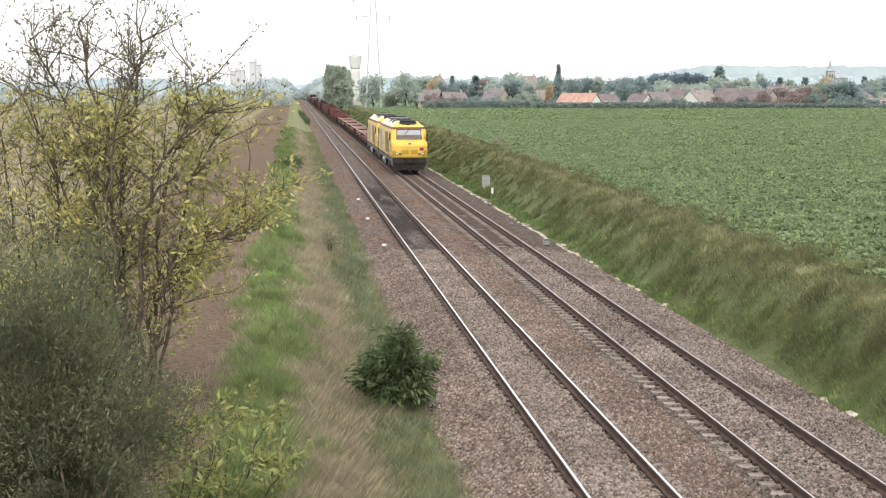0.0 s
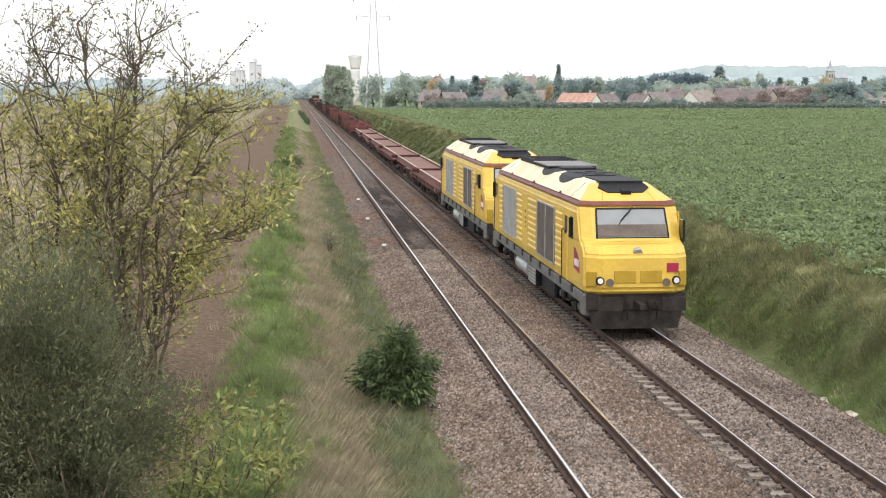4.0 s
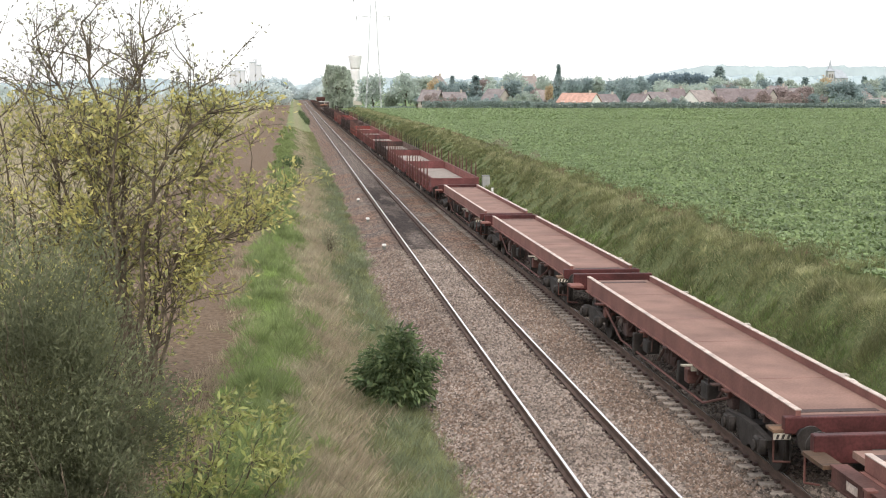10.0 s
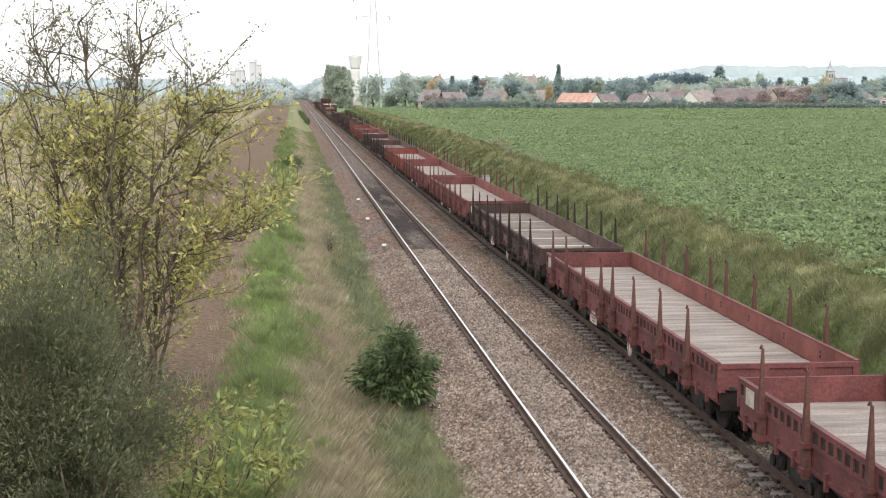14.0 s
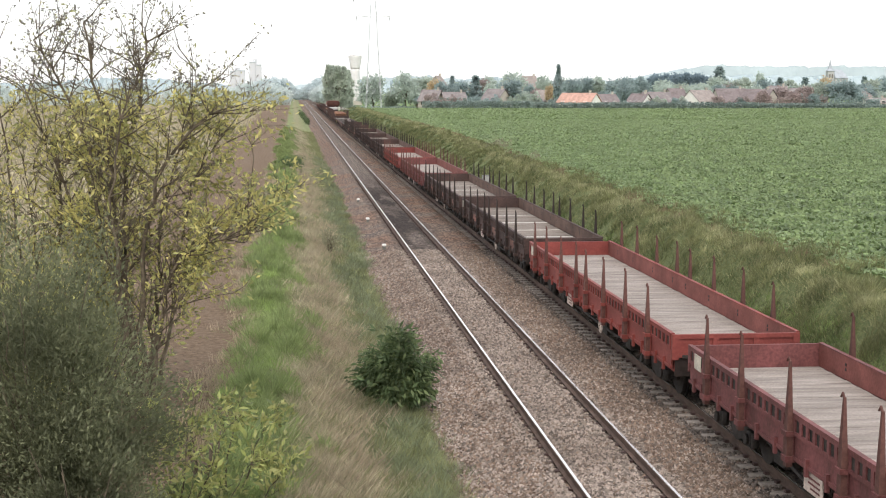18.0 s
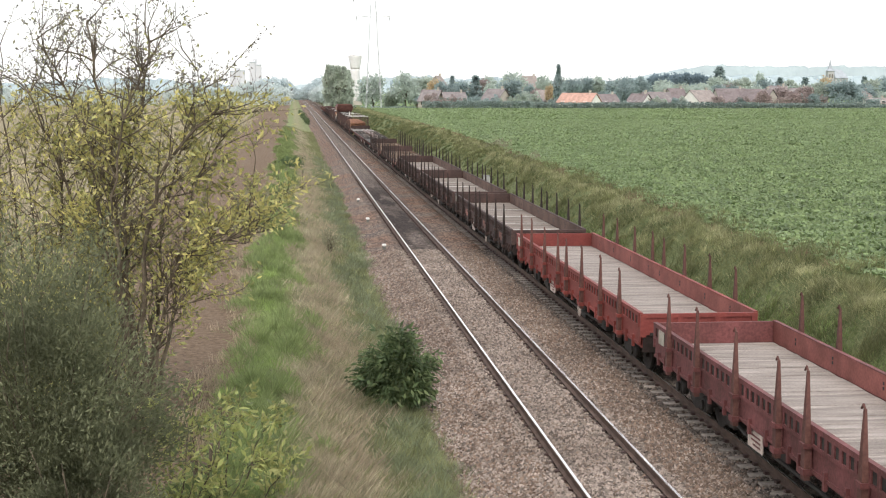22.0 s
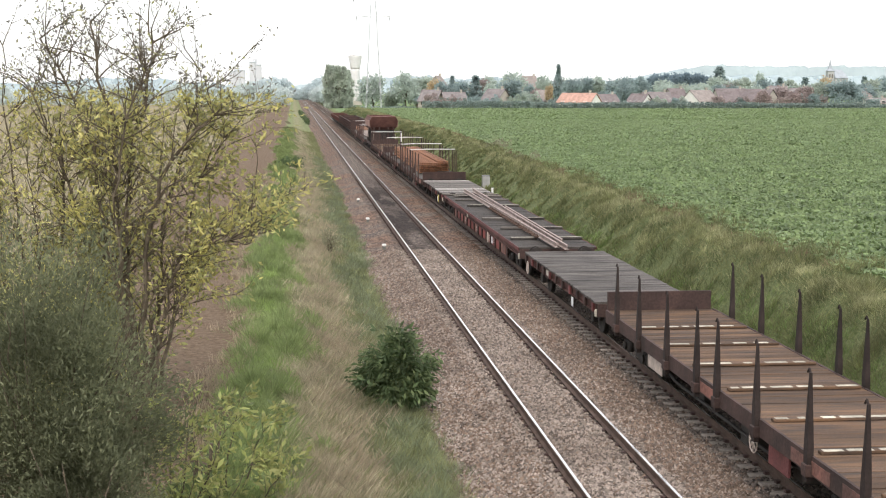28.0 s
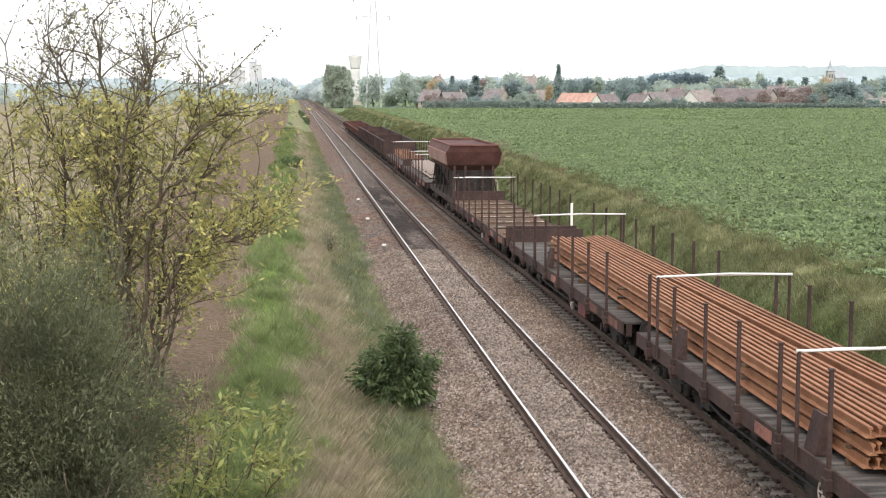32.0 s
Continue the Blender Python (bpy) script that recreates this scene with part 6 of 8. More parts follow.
blades("bank_grass_light", "olive grass mixed into the bank", 100000, (12.5, 18.4), (24, 420), (0.12, 0.34), (0.005, 0.009), M["grass_bank_olive"], 5, 2.2, 0.22, None, 90, 0.12)
blades("bank_tussocks", "dark matted tussocks over the flank of the bank", 105000, (12.7, 17.6), (26, 220), (0.14, 0.36), (0.006, 0.010), M["grass_bank_olive"], 11, 1.9, 0.26, None, 150, 0.24)
blades("crest_olive_grass", "pale olive grass along the crest of the bank", 85000, (13.4, 18.6), (28, 390), (0.12, 0.34), (0.006, 0.011), M["grass_crest"], 12, 1.8, 0.26, (None, 0.5, 0.0), 60, 0.14)
blades("bank_foot_grass", "fresh green weeds at the foot of the bank", 46000, (12.3, 13.5), (24, 140), (0.08, 0.26), (0.008, 0.014), M["foot_green"], 6, 1.5, 0.2, (12.75, 0.3), 60, 0.08)
blades("crest_grass", "brown dead weeds between the bank and the crop", 16000, (14.0, 18.6), (40, 240), (0.14, 0.40), (0.006, 0.011), M["grass_brown"], 7, 1.2, 0.25, (None, 0.25, 1.15), 50)
blades("stubble", "pale stubble and tall dead grass over the field", 40000, (-40.0, -7.5), (40, 300), (0.25, 0.6), (0.012, 0.02), M["grass_dry"], 8, 1.5, 0.5)
blades("soil_weeds", "brown dead weeds at the edge of the ploughed soil", 16000, (-2.5, -1.1), (25, 110), (0.1, 0.34), (0.005, 0.010), M["grass_tan"], 9, 1.3, 0.16, (-1.65, 0.25), 40)


def beet_field():
    g = np.random.default_rng(21)
    xs, ys, sc = [], [], []
    for y0, y1, dens, s in ((38, 75, 9.0, 1.0), (75, 130, 6.5, 1.05), (130, 240, 2.4, 1.6), (240, 378, 0.75, 2.6)):
        n = int((y1 - y0) * (0.46 * y1 - 14) * dens)
        y = g.uniform(y0, y1, n)
        x = g.uniform(14, 0.46 * y1, n)
        ok = (x > 14.1 + 3.3 * np.clip((y - 30) / 150.0, 0, 1) + 0.9 + 0.8 * g.random(n)) & (x < 0.46 * y + 3)
        xs.append(np.round(x[ok] / 0.5) * 0.5 + g.normal(0, 0.07, ok.sum()))
        ys.append(y[ok])
        sc.append(np.full(ok.sum(), s))
    x, y, s = np.concatenate(xs), np.concatenate(ys), np.concatenate(sc)
    z = height(x, y)
    m = 5
    n = len(x)
    x, y, z, s = [np.repeat(q, m) for q in (x, y, z, s)]
    N = n * m
    a = g.uniform(0, 6.28, N)
    ln, wd = s * g.uniform(0.16, 0.30, N), s * g.uniform(0.055, 0.10, N)
    up = g.uniform(0.5, 1.25, N)
    hs = np.sqrt(s)
    dx, dy = np.cos(a), np.sin(a)
    p0 = np.stack([x + 0.03 * dx, y + 0.03 * dy, z + 0.04], -1)
    mid = np.stack([x + dx * ln * 0.6, y + dy * ln * 0.6, z + 0.24 * up * hs], -1)
    side = np.stack([-dy * wd, dx * wd, np.zeros(N)], -1)
    tip = np.stack([x + dx * ln * 1.25, y + dy * ln * 1.25, z + 0.20 * up * hs], -1)
    V = np.stack([p0, mid + side, tip, mid - side], 1).reshape(-1, 3)
    k = 4 * np.arange(N)[:, None]
    o = new("beet_crop", mesh_np("beet_crop", V, k + np.array([[0, 1, 2, 3]]), [M["beet"]]))
    tagged(o, "low leafy green sugar beet crop in rows", "crop", kind="stuff")


beet_field()


def leaves_np(points, dirs, size, seed, ratio=0.38, droop=0.3):
    """Folded leaves at points, along directions."""
    g = np.random.default_rng(seed)
    P, D = np.asarray(points), np.asarray(dirs)
    n = len(P)
    D = D + g.normal(0, 0.7, (n, 3)) - (0, 0, droop)
    D /= np.linalg.norm(D, axis=1)[:, None]
    S = np.cross(D, g.normal(0, 1, (n, 3)))
    S /= np.linalg.norm(S, axis=1)[:, None] + 1e-9
    U = np.cross(S, D)
    L = (size * g.uniform(0.6, 1.3, n))[:, None]
    v = np.stack([P, P + D * L * 0.5 + S * L * ratio * 0.5 + U * L * 0.08, P + D * L, P + D * L * 0.5 - S * L * ratio * 0.5 + U * L * 0.08], 1).reshape(-1, 3)
    k = 4 * np.arange(n)[:, None]
    return v, k + np.array([[0, 1, 2, 3]])


def tube(bm, pts, r0, r1, n=6):
    rings = []
    for i, p in enumerate(pts):
        d = (pts[min(i + 1, len(pts) - 1)] - pts[max(i - 1, 0)]).normalized()
        q = d.to_track_quat("Z", "Y")
        r = r0 + (r1 - r0) * (i / (len(pts) - 1)) ** 0.8
        rings.append([bm.verts.new(p + q @ Vector((r * math.cos(k * math.tau / n), r * math.sin(k * math.tau / n), 0))) for k in range(n)])
    for a, b in zip(rings, rings[1:]):
        for k in range(n):
            j = (k + 1) % n
            bm.faces.new((a[k], a[j], b[j], b[k])).smooth = True
    bm.faces.new(rings[-1])


def grow(bm, rnd, start, way, length, radius, level, tips, bend=0.22):
    """A limb that wanders, tapers and forks; the ends are kept for leaves."""
    steps = max(3, int(length / 0.22))
    pts, d = [start.copy()], way.normalized()
    for k in range(steps):
        d = (d + Vector((rnd.gauss(0, bend), rnd.gauss(0, bend), rnd.gauss(0.04, bend * 0.7)))).normalized()
        pts.append(pts[-1] + d * (length / steps))
    tube(bm, pts, radius, radius * 0.35, 6 if level < 2 else 4)
    if level >= 3:
        for p in pts[1:]:
            tips.append((p, d))
    if level < 3:
        n = (6, 5, 4)[level]
        for k in range(n):
            i = rnd.randint(max(1, int(steps * 0.3)), steps)
            side = Vector((rnd.gauss(0, 1), rnd.gauss(0, 1), rnd.gauss(0.35, 0.5))).normalized()
            grow(bm, rnd, pts[i], d * 0.55 + side * 0.75, length * rnd.uniform(0.35, 0.6), radius * 0.45, level + 1, tips, bend)
        for p in pts[-2:]:
            tips.append((p, d))


def smooth_path(ctrl, rnd, wob):
    out = []
    for a, b in zip(ctrl, ctrl[1:]):
        n = max(2, int((b - a).length / 0.3))
        for k in range(n):
            out.append(a.lerp(b, k / n) + Vector((rnd.gauss(0, wob), rnd.gauss(0, wob), rnd.gauss(0, wob * 0.5))))
    out.append(ctrl[-1])
    return out


MAIN_STEMS = [  # (x, y, z) from the base: each stem's way up, in metres
    (0.094, [(-0.05, 0, 0), (-0.4, 0.1, 2.2), (-0.55, 0.1, 4.2), (-0.55, 0.0, 5.7), (-0.9, -0.1, 6.5), (-1.0, -0.2, 7.5)]),
    (0.106, [(0, 0.1, 0), (-0.25, 0.2, 2.0), (-0.38, 0.2, 3.2), (-0.35, 0.3, 4.8), (-0.05, 0.4, 6.3), (0.05, 0.4, 7.2)]),
    (0.088, [(0.1, 0, 0), (0.0, -0.1, 1.9), (0.05, -0.2, 3.6), (0.3, -0.3, 4.7), (0.75, -0.3, 5.4), (1.2, -0.4, 5.9), (1.6, -0.4, 6.2)]),
    (0.069, [(0.15, -0.1, 0), (0.25, -0.2, 1.2), (0.45, -0.3, 2.6), (0.7, -0.4, 3.3), (1.25, -0.5, 3.6), (1.9, -0.6, 3.75)]),
    (0.062, [(0.1, 0.2, 0), (0.1, 0.4, 1.9), (0.45, 0.6, 2.9), (0.95, 0.8, 3.35), (1.5, 0.9, 3.75), (2.0, 0.9, 4.3)]),
    (0.075, [(-0.1, 0.1, 0), (-0.55, 0.3, 2.6), (-0.85, 0.4, 3.9), (-1.0, 0.5, 5.2), (-1.5, 0.5, 6.4), (-2.0, 0.5, 7.2)]),
    (0.069, [(-0.15, 0.3, 0), (-0.9, 0.6, 2.2), (-1.3, 0.8, 3.9), (-1.7, 0.9, 5.2), (-2.2, 0.9, 6.2)]),
    (0.056, [(0.05, 0.3, 0), (0.2, 0.6, 2.2), (0.25, 0.8, 4.0), (0.6, 0.9, 5.2), (0.85, 0.9, 6.0), (0.9, 1.0, 6.7)]),
    (0.056, [(-0.05, -0.2, 0), (-0.3, -0.5, 2.4), (-0.5, -0.7, 4.4), (-0.3, -0.9, 5.8), (0.2, -0.9, 7.0)]),
    (0.050, [(0.2, 0.1, 0), (0.4, 0.2, 1.6), (0.65, 0.2, 3.2), (0.9, 0.2, 4.6), (1.4, 0.1, 5.5)]),
]
SIDE_STEMS = [
    (0.05, [(0, 0, 0), (-0.2, 0.1, 1.8), (-0.5, 0.2, 3.6), (-0.7, 0.2, 5.4), (-0.8, 0.2, 7.1)]),
    (0.05, [(0.1, 0, 0), (0.2, 0, 1.9), (0.35, 0.1, 3.8), (0.3, 0.1, 5.6), (0.2, 0.1, 6.9)]),
    (0.04, [(0, 0.1, 0), (0.3, 0.2, 1.6), (0.7, 0.3, 3.0), (1.0, 0.4, 4.6), (1.1, 0.4, 6.0)]),
    (0.045, [(-0.1, 0.1, 0), (-0.5, 0.2, 1.8), (-1.0, 0.3, 3.2), (-1.5, 0.4, 4.3)]),
    (0.04, [(0.05, -0.1, 0), (0.05, -0.3, 2.0), (-0.1, -0.5, 3.8), (-0.2, -0.6, 5.2)]),
    (0.035, [(0.1, 0.1, 0), (0.6, 0.1, 1.5), (1.2, 0.1, 2.7), (1.6, 0.1, 3.8)]),
    (0.04, [(-0.1, 0, 0), (-0.7, -0.1, 1.6), (-1.3, -0.1, 2.7), (-1.9, -0.1, 3.6)]),
]


SUCKERS = [  # thin upright shoots about the foot of the smaller tree
    (0.022, [(0.5 * math.sin(2.1 * k), 0.3 * math.cos(1.7 * k), 0), (-1.7 + 0.33 * k, 0.4 * math.sin(k), 1.6), (-1.9 + 0.37 * k, 0.5 * math.sin(k), 3.2), (-2.0 + 0.4 * k, 0.5 * math.sin(k), 4.6 + 0.7 * math.sin(2.7 * k))])
    for k in range(10)
]
SAPLING_STEMS = [
    (0.020, [(0, 0, 0), (0.1, 0, 0.7), (0.15, 0.1, 1.3), (0.3, 0.1, 1.9)]),
    (0.018, [(0.05, 0, 0), (0.35, 0.1, 0.6), (0.55, 0.1, 1.1), (0.7, 0.1, 1.5)]),
    (0.018, [(-0.05, 0, 0), (-0.3, 0, 0.7), (-0.4, -0.1, 1.3), (-0.55, -0.1, 1.9)]),
    (0.015, [(0.1, -0.1, 0), (0.6, -0.2, 0.4), (0.95, -0.2, 0.8), (1.1, -0.2, 1.1)]),
    (0.015, [(-0.1, 0.1, 0), (-0.1, 0.3, 0.8), (-0.1, 0.4, 1.6)]),
    (0.015, [(0, -0.1, 0), (0.2, -0.4, 0.6), (0.3, -0.5, 1.1)]),
    (0.012, [(0.2, 0.1, 0), (0.5, 0.3, 0.5), (0.9, 0.4, 0.7)]),
]


def stemmed_tree(name, label, at, stems, seed, twigs, yellow, reach=1.0, leaf=0.115, each=4, names=("leaf_yellow", "leaf_olive", "leaf_grey"), open_core=True, low_end=0.38, category="tree", ratio=0.38):
    """A many-stemmed tree with thin yellowing leaves; it leans with the wind about its base."""
    rnd = random.Random(seed)
    t = thing(name, label, category, "verge trees", at)
    tips = []
    for r, ctrl in stems:
        bm = bmesh.new()
        path = smooth_path([Vector(p) for p in ctrl], rnd, 0.03)
        tube(bm, path, r, r * 0.18, 7)
        n = len(path)
        for k in range(twigs):
            i = rnd.randint(int(n * low_end), n - 1)
            d = (path[min(i + 1, n - 1)] - path[i - 1]).normalized()
            side = Vector((rnd.gauss(0.1, 1), rnd.gauss(0, 0.8), rnd.gauss(0.35, 0.4))).normalized()
            grow(bm, rnd, path[i], d * 0.5 + side * 0.8, reach * rnd.uniform(0.55, 1.35), 0.009 * reach + 0.09 * r, 2, tips, 0.2)
        tips.append((path[-1], Vector((0, 0, 1))))
        part("stem", bm, M["bark"], t)
    pts = [(p + Vector((rnd.gauss(0, 0.05), rnd.gauss(0, 0.05), rnd.gauss(0, 0.05))), d) for p, d in tips for _ in range(each)]
    pts = [q for q in pts if not open_core or not (-0.9 < q[0].x < 0.75 and q[0].z < 5.0 and rnd.random() < 0.72)]
    pts = [q for q in pts if q[0].z < 4.7 or q[0].x > 0.6 or rnd.random() < 0.6]
    low = [q for q in pts if q[0].z < 6.3]
    high = [q for q in pts if q[0].z >= 6.3]
    rnd.shuffle(low)
    rnd.shuffle(high)
    a, b, c = int(len(low) * yellow), int(len(low) * 0.74), int(len(low) * 0.88)
    h = len(high)
    sets = [(names[0], low[:a]), (names[1], low[a:b] + high[: h // 10]), (names[2], low[b:c] + high[h // 10: h // 4])]
    if h:
        sets.append(("leaf_silhouette", high[h // 4: int(h * 0.6)]))
    for k, (mname, q) in enumerate(sets):
        size = np.array([leaf * (0.72 if p.z >= 6.3 else 1.0) for p, _ in q])
        v, f = leaves_np([p[:] for p, _ in q], [d[:] for _, d in q], size, 30 + k, ratio)
        o = new("foliage", mesh_np("foliage", v, f, [M[mname]]))
        o.parent = t
    return t


TREE = stemmed_tree("verge_tree", "many-stemmed tree with thin yellowing autumn leaves on the verge", pose(-2.85, 27, 0.35), MAIN_STEMS, 17, 34, 0.38, leaf=0.125, each=5)
SIDE_TREE = stemmed_tree("verge_tree", "smaller bushy tree with dense olive and yellow leaves", pose(-4.9, 28.4, 0.4), SIDE_STEMS + SUCKERS, 23, 17, 0.44, leaf=0.13, each=5)


def bush(name, label, at, size, n, leaf, mname, seed, stems=9, category="bush", ratio=0.38, droop=0.3, lift=0.0, second=None, lobes=70, spread=1.0):
    """A bush: stems from one root and leaves over an uneven, gappy body."""
    g = np.random.default_rng(seed)
    rnd = random.Random(seed)
    t = thing(name, label, category, "bushes", at)
    w, d, h = size
    bm = bmesh.new()
    for k in range(stems):
        a = rnd.uniform(0, 6.28)
        e = Vector((w * 0.42 * math.cos(a), d * 0.42 * math.sin(a), h * rnd.uniform(0.55, 0.95)))
        tube(bm, smooth_path([Vector((0.05 * math.cos(a), 0.05 * math.sin(a), -0.1)), e * 0.5 + Vector((0, 0, h * 0.1)), e], rnd, 0.02), 0.022, 0.005, 5)
    part("stem", bm, M["bark"], t)
    nl = max(14, n // lobes)
    c = g.normal(0, 1, (nl, 3))
    c /= np.linalg.norm(c, axis=1)[:, None]
    c *= g.uniform(0.35, 1.12, (nl, 1))
    c = c * (w / 2, d / 2, h / 2) + (0, 0, h * 0.52 + lift)
    i = g.integers(0, nl, n)
    s = 0.13 * (w + h) * spread
    P = c[i] + g.normal(0, 1, (n, 3)) * s * (0.55, 0.55, 0.5)
    P = P[P[:, 2] > 0.02]
    D = P - (0, 0, h * 0.35)
    D /= np.linalg.norm(D, axis=1)[:, None]
    cut = int(len(P) * (0.68 if second else 1.0))
    for k, (p, d, mm) in enumerate(((P[:cut], D[:cut], mname), (P[cut:], D[cut:], second))):
        if len(p):
            v, f = leaves_np(p, d, leaf, seed + 1 + k, ratio, droop)
            o = new("foliage", mesh_np("foliage", v, f, [M[mm]]))
            o.parent = t
    return t


BUSH = bush("verge_bush", "dense dark green leafy bush at the ballast edge", pose(2.28, 32, -0.42), (1.6, 1.5, 1.6), 4600, 0.19, "leaf_dark", 51, ratio=0.34, droop=0.8, second="leaf_mid", lobes=70, spread=0.6)
SHRUBS = [
    bush("feathery_shrub", "feathery dark grey-green shrub in the near corner", pose(-3.2, 18.2, 0.35), (3.2, 2.6, 4.5), 60000, 0.075, "leaf_shrub", 61, 22, "shrub", 0.3, -0.3, lobes=170, spread=0.34),
    bush("feathery_shrub", "lower feathery dark shrub in the near corner", pose(-2.5, 17.0, 0.3), (1.5, 1.8, 2.6), 16000, 0.075, "leaf_shrub", 62, 14, "shrub", 0.3, -0.3, lobes=170, spread=0.34),
    stemmed_tree("ash_sapling", "young sapling with fresh yellow-green leaves", pose(-1.75, 20.6, 0.3), SAPLING_STEMS, 63, 6, 0.45, 0.42, 0.15, 2, ("leaf_lime", "leaf_olive", "leaf_mid"), False, 0.2, "sapling", 0.34),
    stemmed_tree("ash_sapling", "thin yellow-leaved young sapling on the verge", pose(-1.15, 21.4, 0.25), SAPLING_STEMS[:4], 64, 6, 0.5, 0.36, 0.14, 3, ("leaf_olive", "leaf_lime", "leaf_mid"), False, 0.2, "sapling", 0.34),
    bush("yellow_shrub", "olive shrub with yellowing leaves behind the tree", pose(-4.2, 29.5, 0.4), (2.8, 2.4, 3.0), 4200, 0.13, "leaf_olive", 66, 14, "shrub"),
    bush("olive_shrub", "low olive shrub around the tree foot", pose(-4.6, 25.5, 0.35), (2.4, 1.6, 3.4), 3600, 0.13, "leaf_olive", 67, 12, "shrub"),
]
stump = thing("cut_stump", "dark cut-back stump with short shoots on the verge", "stump", at=pose(-1.45, 22.4, height(np.array(-1.45), np.array(22.4)) - 0.08))
for k, (dx, dy, h, r) in enumerate(((0.0, 0.0, 0.62, 0.07), (0.09, 0.05, 0.85, 0.04), (-0.12, 0.03, 0.75, 0.035), (0.2, -0.02, 1.1, 0.018), (-0.2, 0.06, 1.15, 0.016))):
    bm = bmesh.new()
    tube(bm, [Vector((dx * 0.4, dy, 0)), Vector((dx, dy, h * 0.5)), Vector((dx * 1.4, dy, h))], r, r * 0.75, 8)
    part("cut_stem" if k < 3 else "shoot", bm, M["bark"], stump)
bush("weed_clump", "dead brown weed clump on the slope", pose(1.45, 60.0, -0.1), (0.5, 0.5, 1.1), 500, 0.12, "leaf_grey", 71, 7, "weeds")
bush("round_bush", "small dark green bush on the verge crown", pose(-0.15, 115.4, 0.3), (1.7, 1.8, 1.0), 900, 0.18, "leaf_dark", 72, 6)
for k in range(5):
    bush("bramble", "dark low bramble scrub beside the empty track", pose(2.75 - 0.17 * k, 300 + 28 * k, ground_z(2.75 - 0.17 * k, 300)), (1.3, 18.0, 0.9), 700, 0.26, "leaf_dark", 73 + k, 6, "scrub")
bush("crest_bush", "dark scrub on the crest of the bank", pose(17.6, 128.0, 1.3), (2.4, 5.0, 0.9), 900, 0.22, "leaf_grey", 84, 6, "scrub")
bush("crest_bush", "low dark scrub on the crest of the bank", pose(17.0, 105.0, 1.3), (1.6, 4.0, 0.6), 500, 0.2, "leaf_grey", 85, 6, "scrub")

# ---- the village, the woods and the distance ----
# Distance haze is put into these leaf colours: paled and low in contrast.
M["far_leaf"] = leaf_mat("hazed_woodland_leaf", (0.43, 0.48, 0.41), island=0.12, translucent=0.45)
M["far_leaf_dark"] = leaf_mat("hazed_dark_conifer_leaf", (0.32, 0.39, 0.38), island=0.1, translucent=0.45)
M["far_leaf_grey"] = leaf_mat("hazed_grey_green_leaf", (0.47, 0.53, 0.47), island=0.12, translucent=0.45)
M["poplar_leaf"] = leaf_mat("hazed_poplar_leaf", (0.48, 0.525, 0.445), island=0.1, translucent=0.5)
M["far_leaf_gold"] = leaf_mat("hazed_golden_autumn_leaf", (0.55, 0.44, 0.28), island=0.25, translucent=0.45)
M["far_leaf_rust"] = leaf_mat("hazed_reddish_autumn_leaf", (0.38, 0.31, 0.29), island=0.25)
# Orange and brown tiles lose saturation here: village haze put into the colour.
M["roof_orange"] = mat("hazed_orange_roof_tile", (0.47, 0.29, 0.23), 0.85, var=0.2, scale=1, fine=8)
M["roof_brown"] = mat("hazed_brown_roof_tile", (0.20, 0.168, 0.165), 0.85, var=0.2, scale=1, fine=8)
# Pinkish tile greyed and darkened: the dim light there is in the colour.
M["roof_pink"] = mat("dimmed_pinkish_roof_tile", (0.225, 0.2, 0.195), 0.85, var=0.2, scale=1, fine=8)
M["roof_grey"] = mat("grey_brown_roof_tile", (0.30, 0.26, 0.24), 0.85, var=0.2, scale=1, fine=8)
M["render_white"] = mat("white_render", (0.78, 0.76, 0.70), 0.9, var=0.08, scale=0.6, fine=6)
# Cream toned down for the same weak light.
M["render_cream"] = mat("dimmed_cream_render", (0.46, 0.42, 0.36), 0.9, var=0.1, scale=0.6, fine=6)
M["tower_concrete"] = mat("pale_water_tower_concrete", (0.70, 0.69, 0.68), 0.9, var=0.1, scale=0.25, fine=3)
M["pylon_steel"] = mat("galvanised_pylon_steel", (0.55, 0.56, 0.57), 0.6, metal=0.3, var=0.1, scale=1, fine=8)
# Blue-grey air haze is put into the colour of these distant surfaces.
M["haze_wood"] = mat("haze_tinted_woods", (0.38, 0.45, 0.46), 1.0, var=0.12, scale=0.01, fine=0.08, bump=0.0, spec=0.0)
M["haze_hill"] = mat("haze_tinted_hills", (0.37, 0.435, 0.445), 1.0, var=0.08, scale=0.004, fine=0.05, bump=0.0, spec=0.0)
M["church_stone"] = mat("pale_grey_church_stone", (0.43, 0.43, 0.42), 0.9, var=0.15, scale=0.6, fine=5)
M["church_slate"] = mat("pale_grey_slate", (0.37, 0.40, 0.43), 0.9, var=0.1, scale=0.6, fine=5)
# Silo concrete is paled: the haze is in its colour.
M["haze_silo"] = mat("haze_tinted_silo", (0.58, 0.60, 0.62), 1.0, var=0.04, scale=0.02, fine=0.3, bump=0.0, spec=0.0)

# Haze sits in these leaf colours too, strongest in the first two.
M["haze_leaf"] = leaf_mat("hazed_lineside_leaf", (0.60, 0.66, 0.66), island=0.08, translucent=0.5)
M["misty_leaf"] = leaf_mat("hazed_pale_grey_green_leaf", (0.63, 0.68, 0.66), island=0.12, translucent=0.5)
M["hedge_leaf"] = leaf_mat("hazed_hedge_leaf", (0.25, 0.305, 0.275), island=0.15)
M["far_wood"] = leaf_mat("hazed_blue_green_wood_leaf", (0.235, 0.30, 0.33), island=0.08, translucent=0.45)

CROWNS = {}


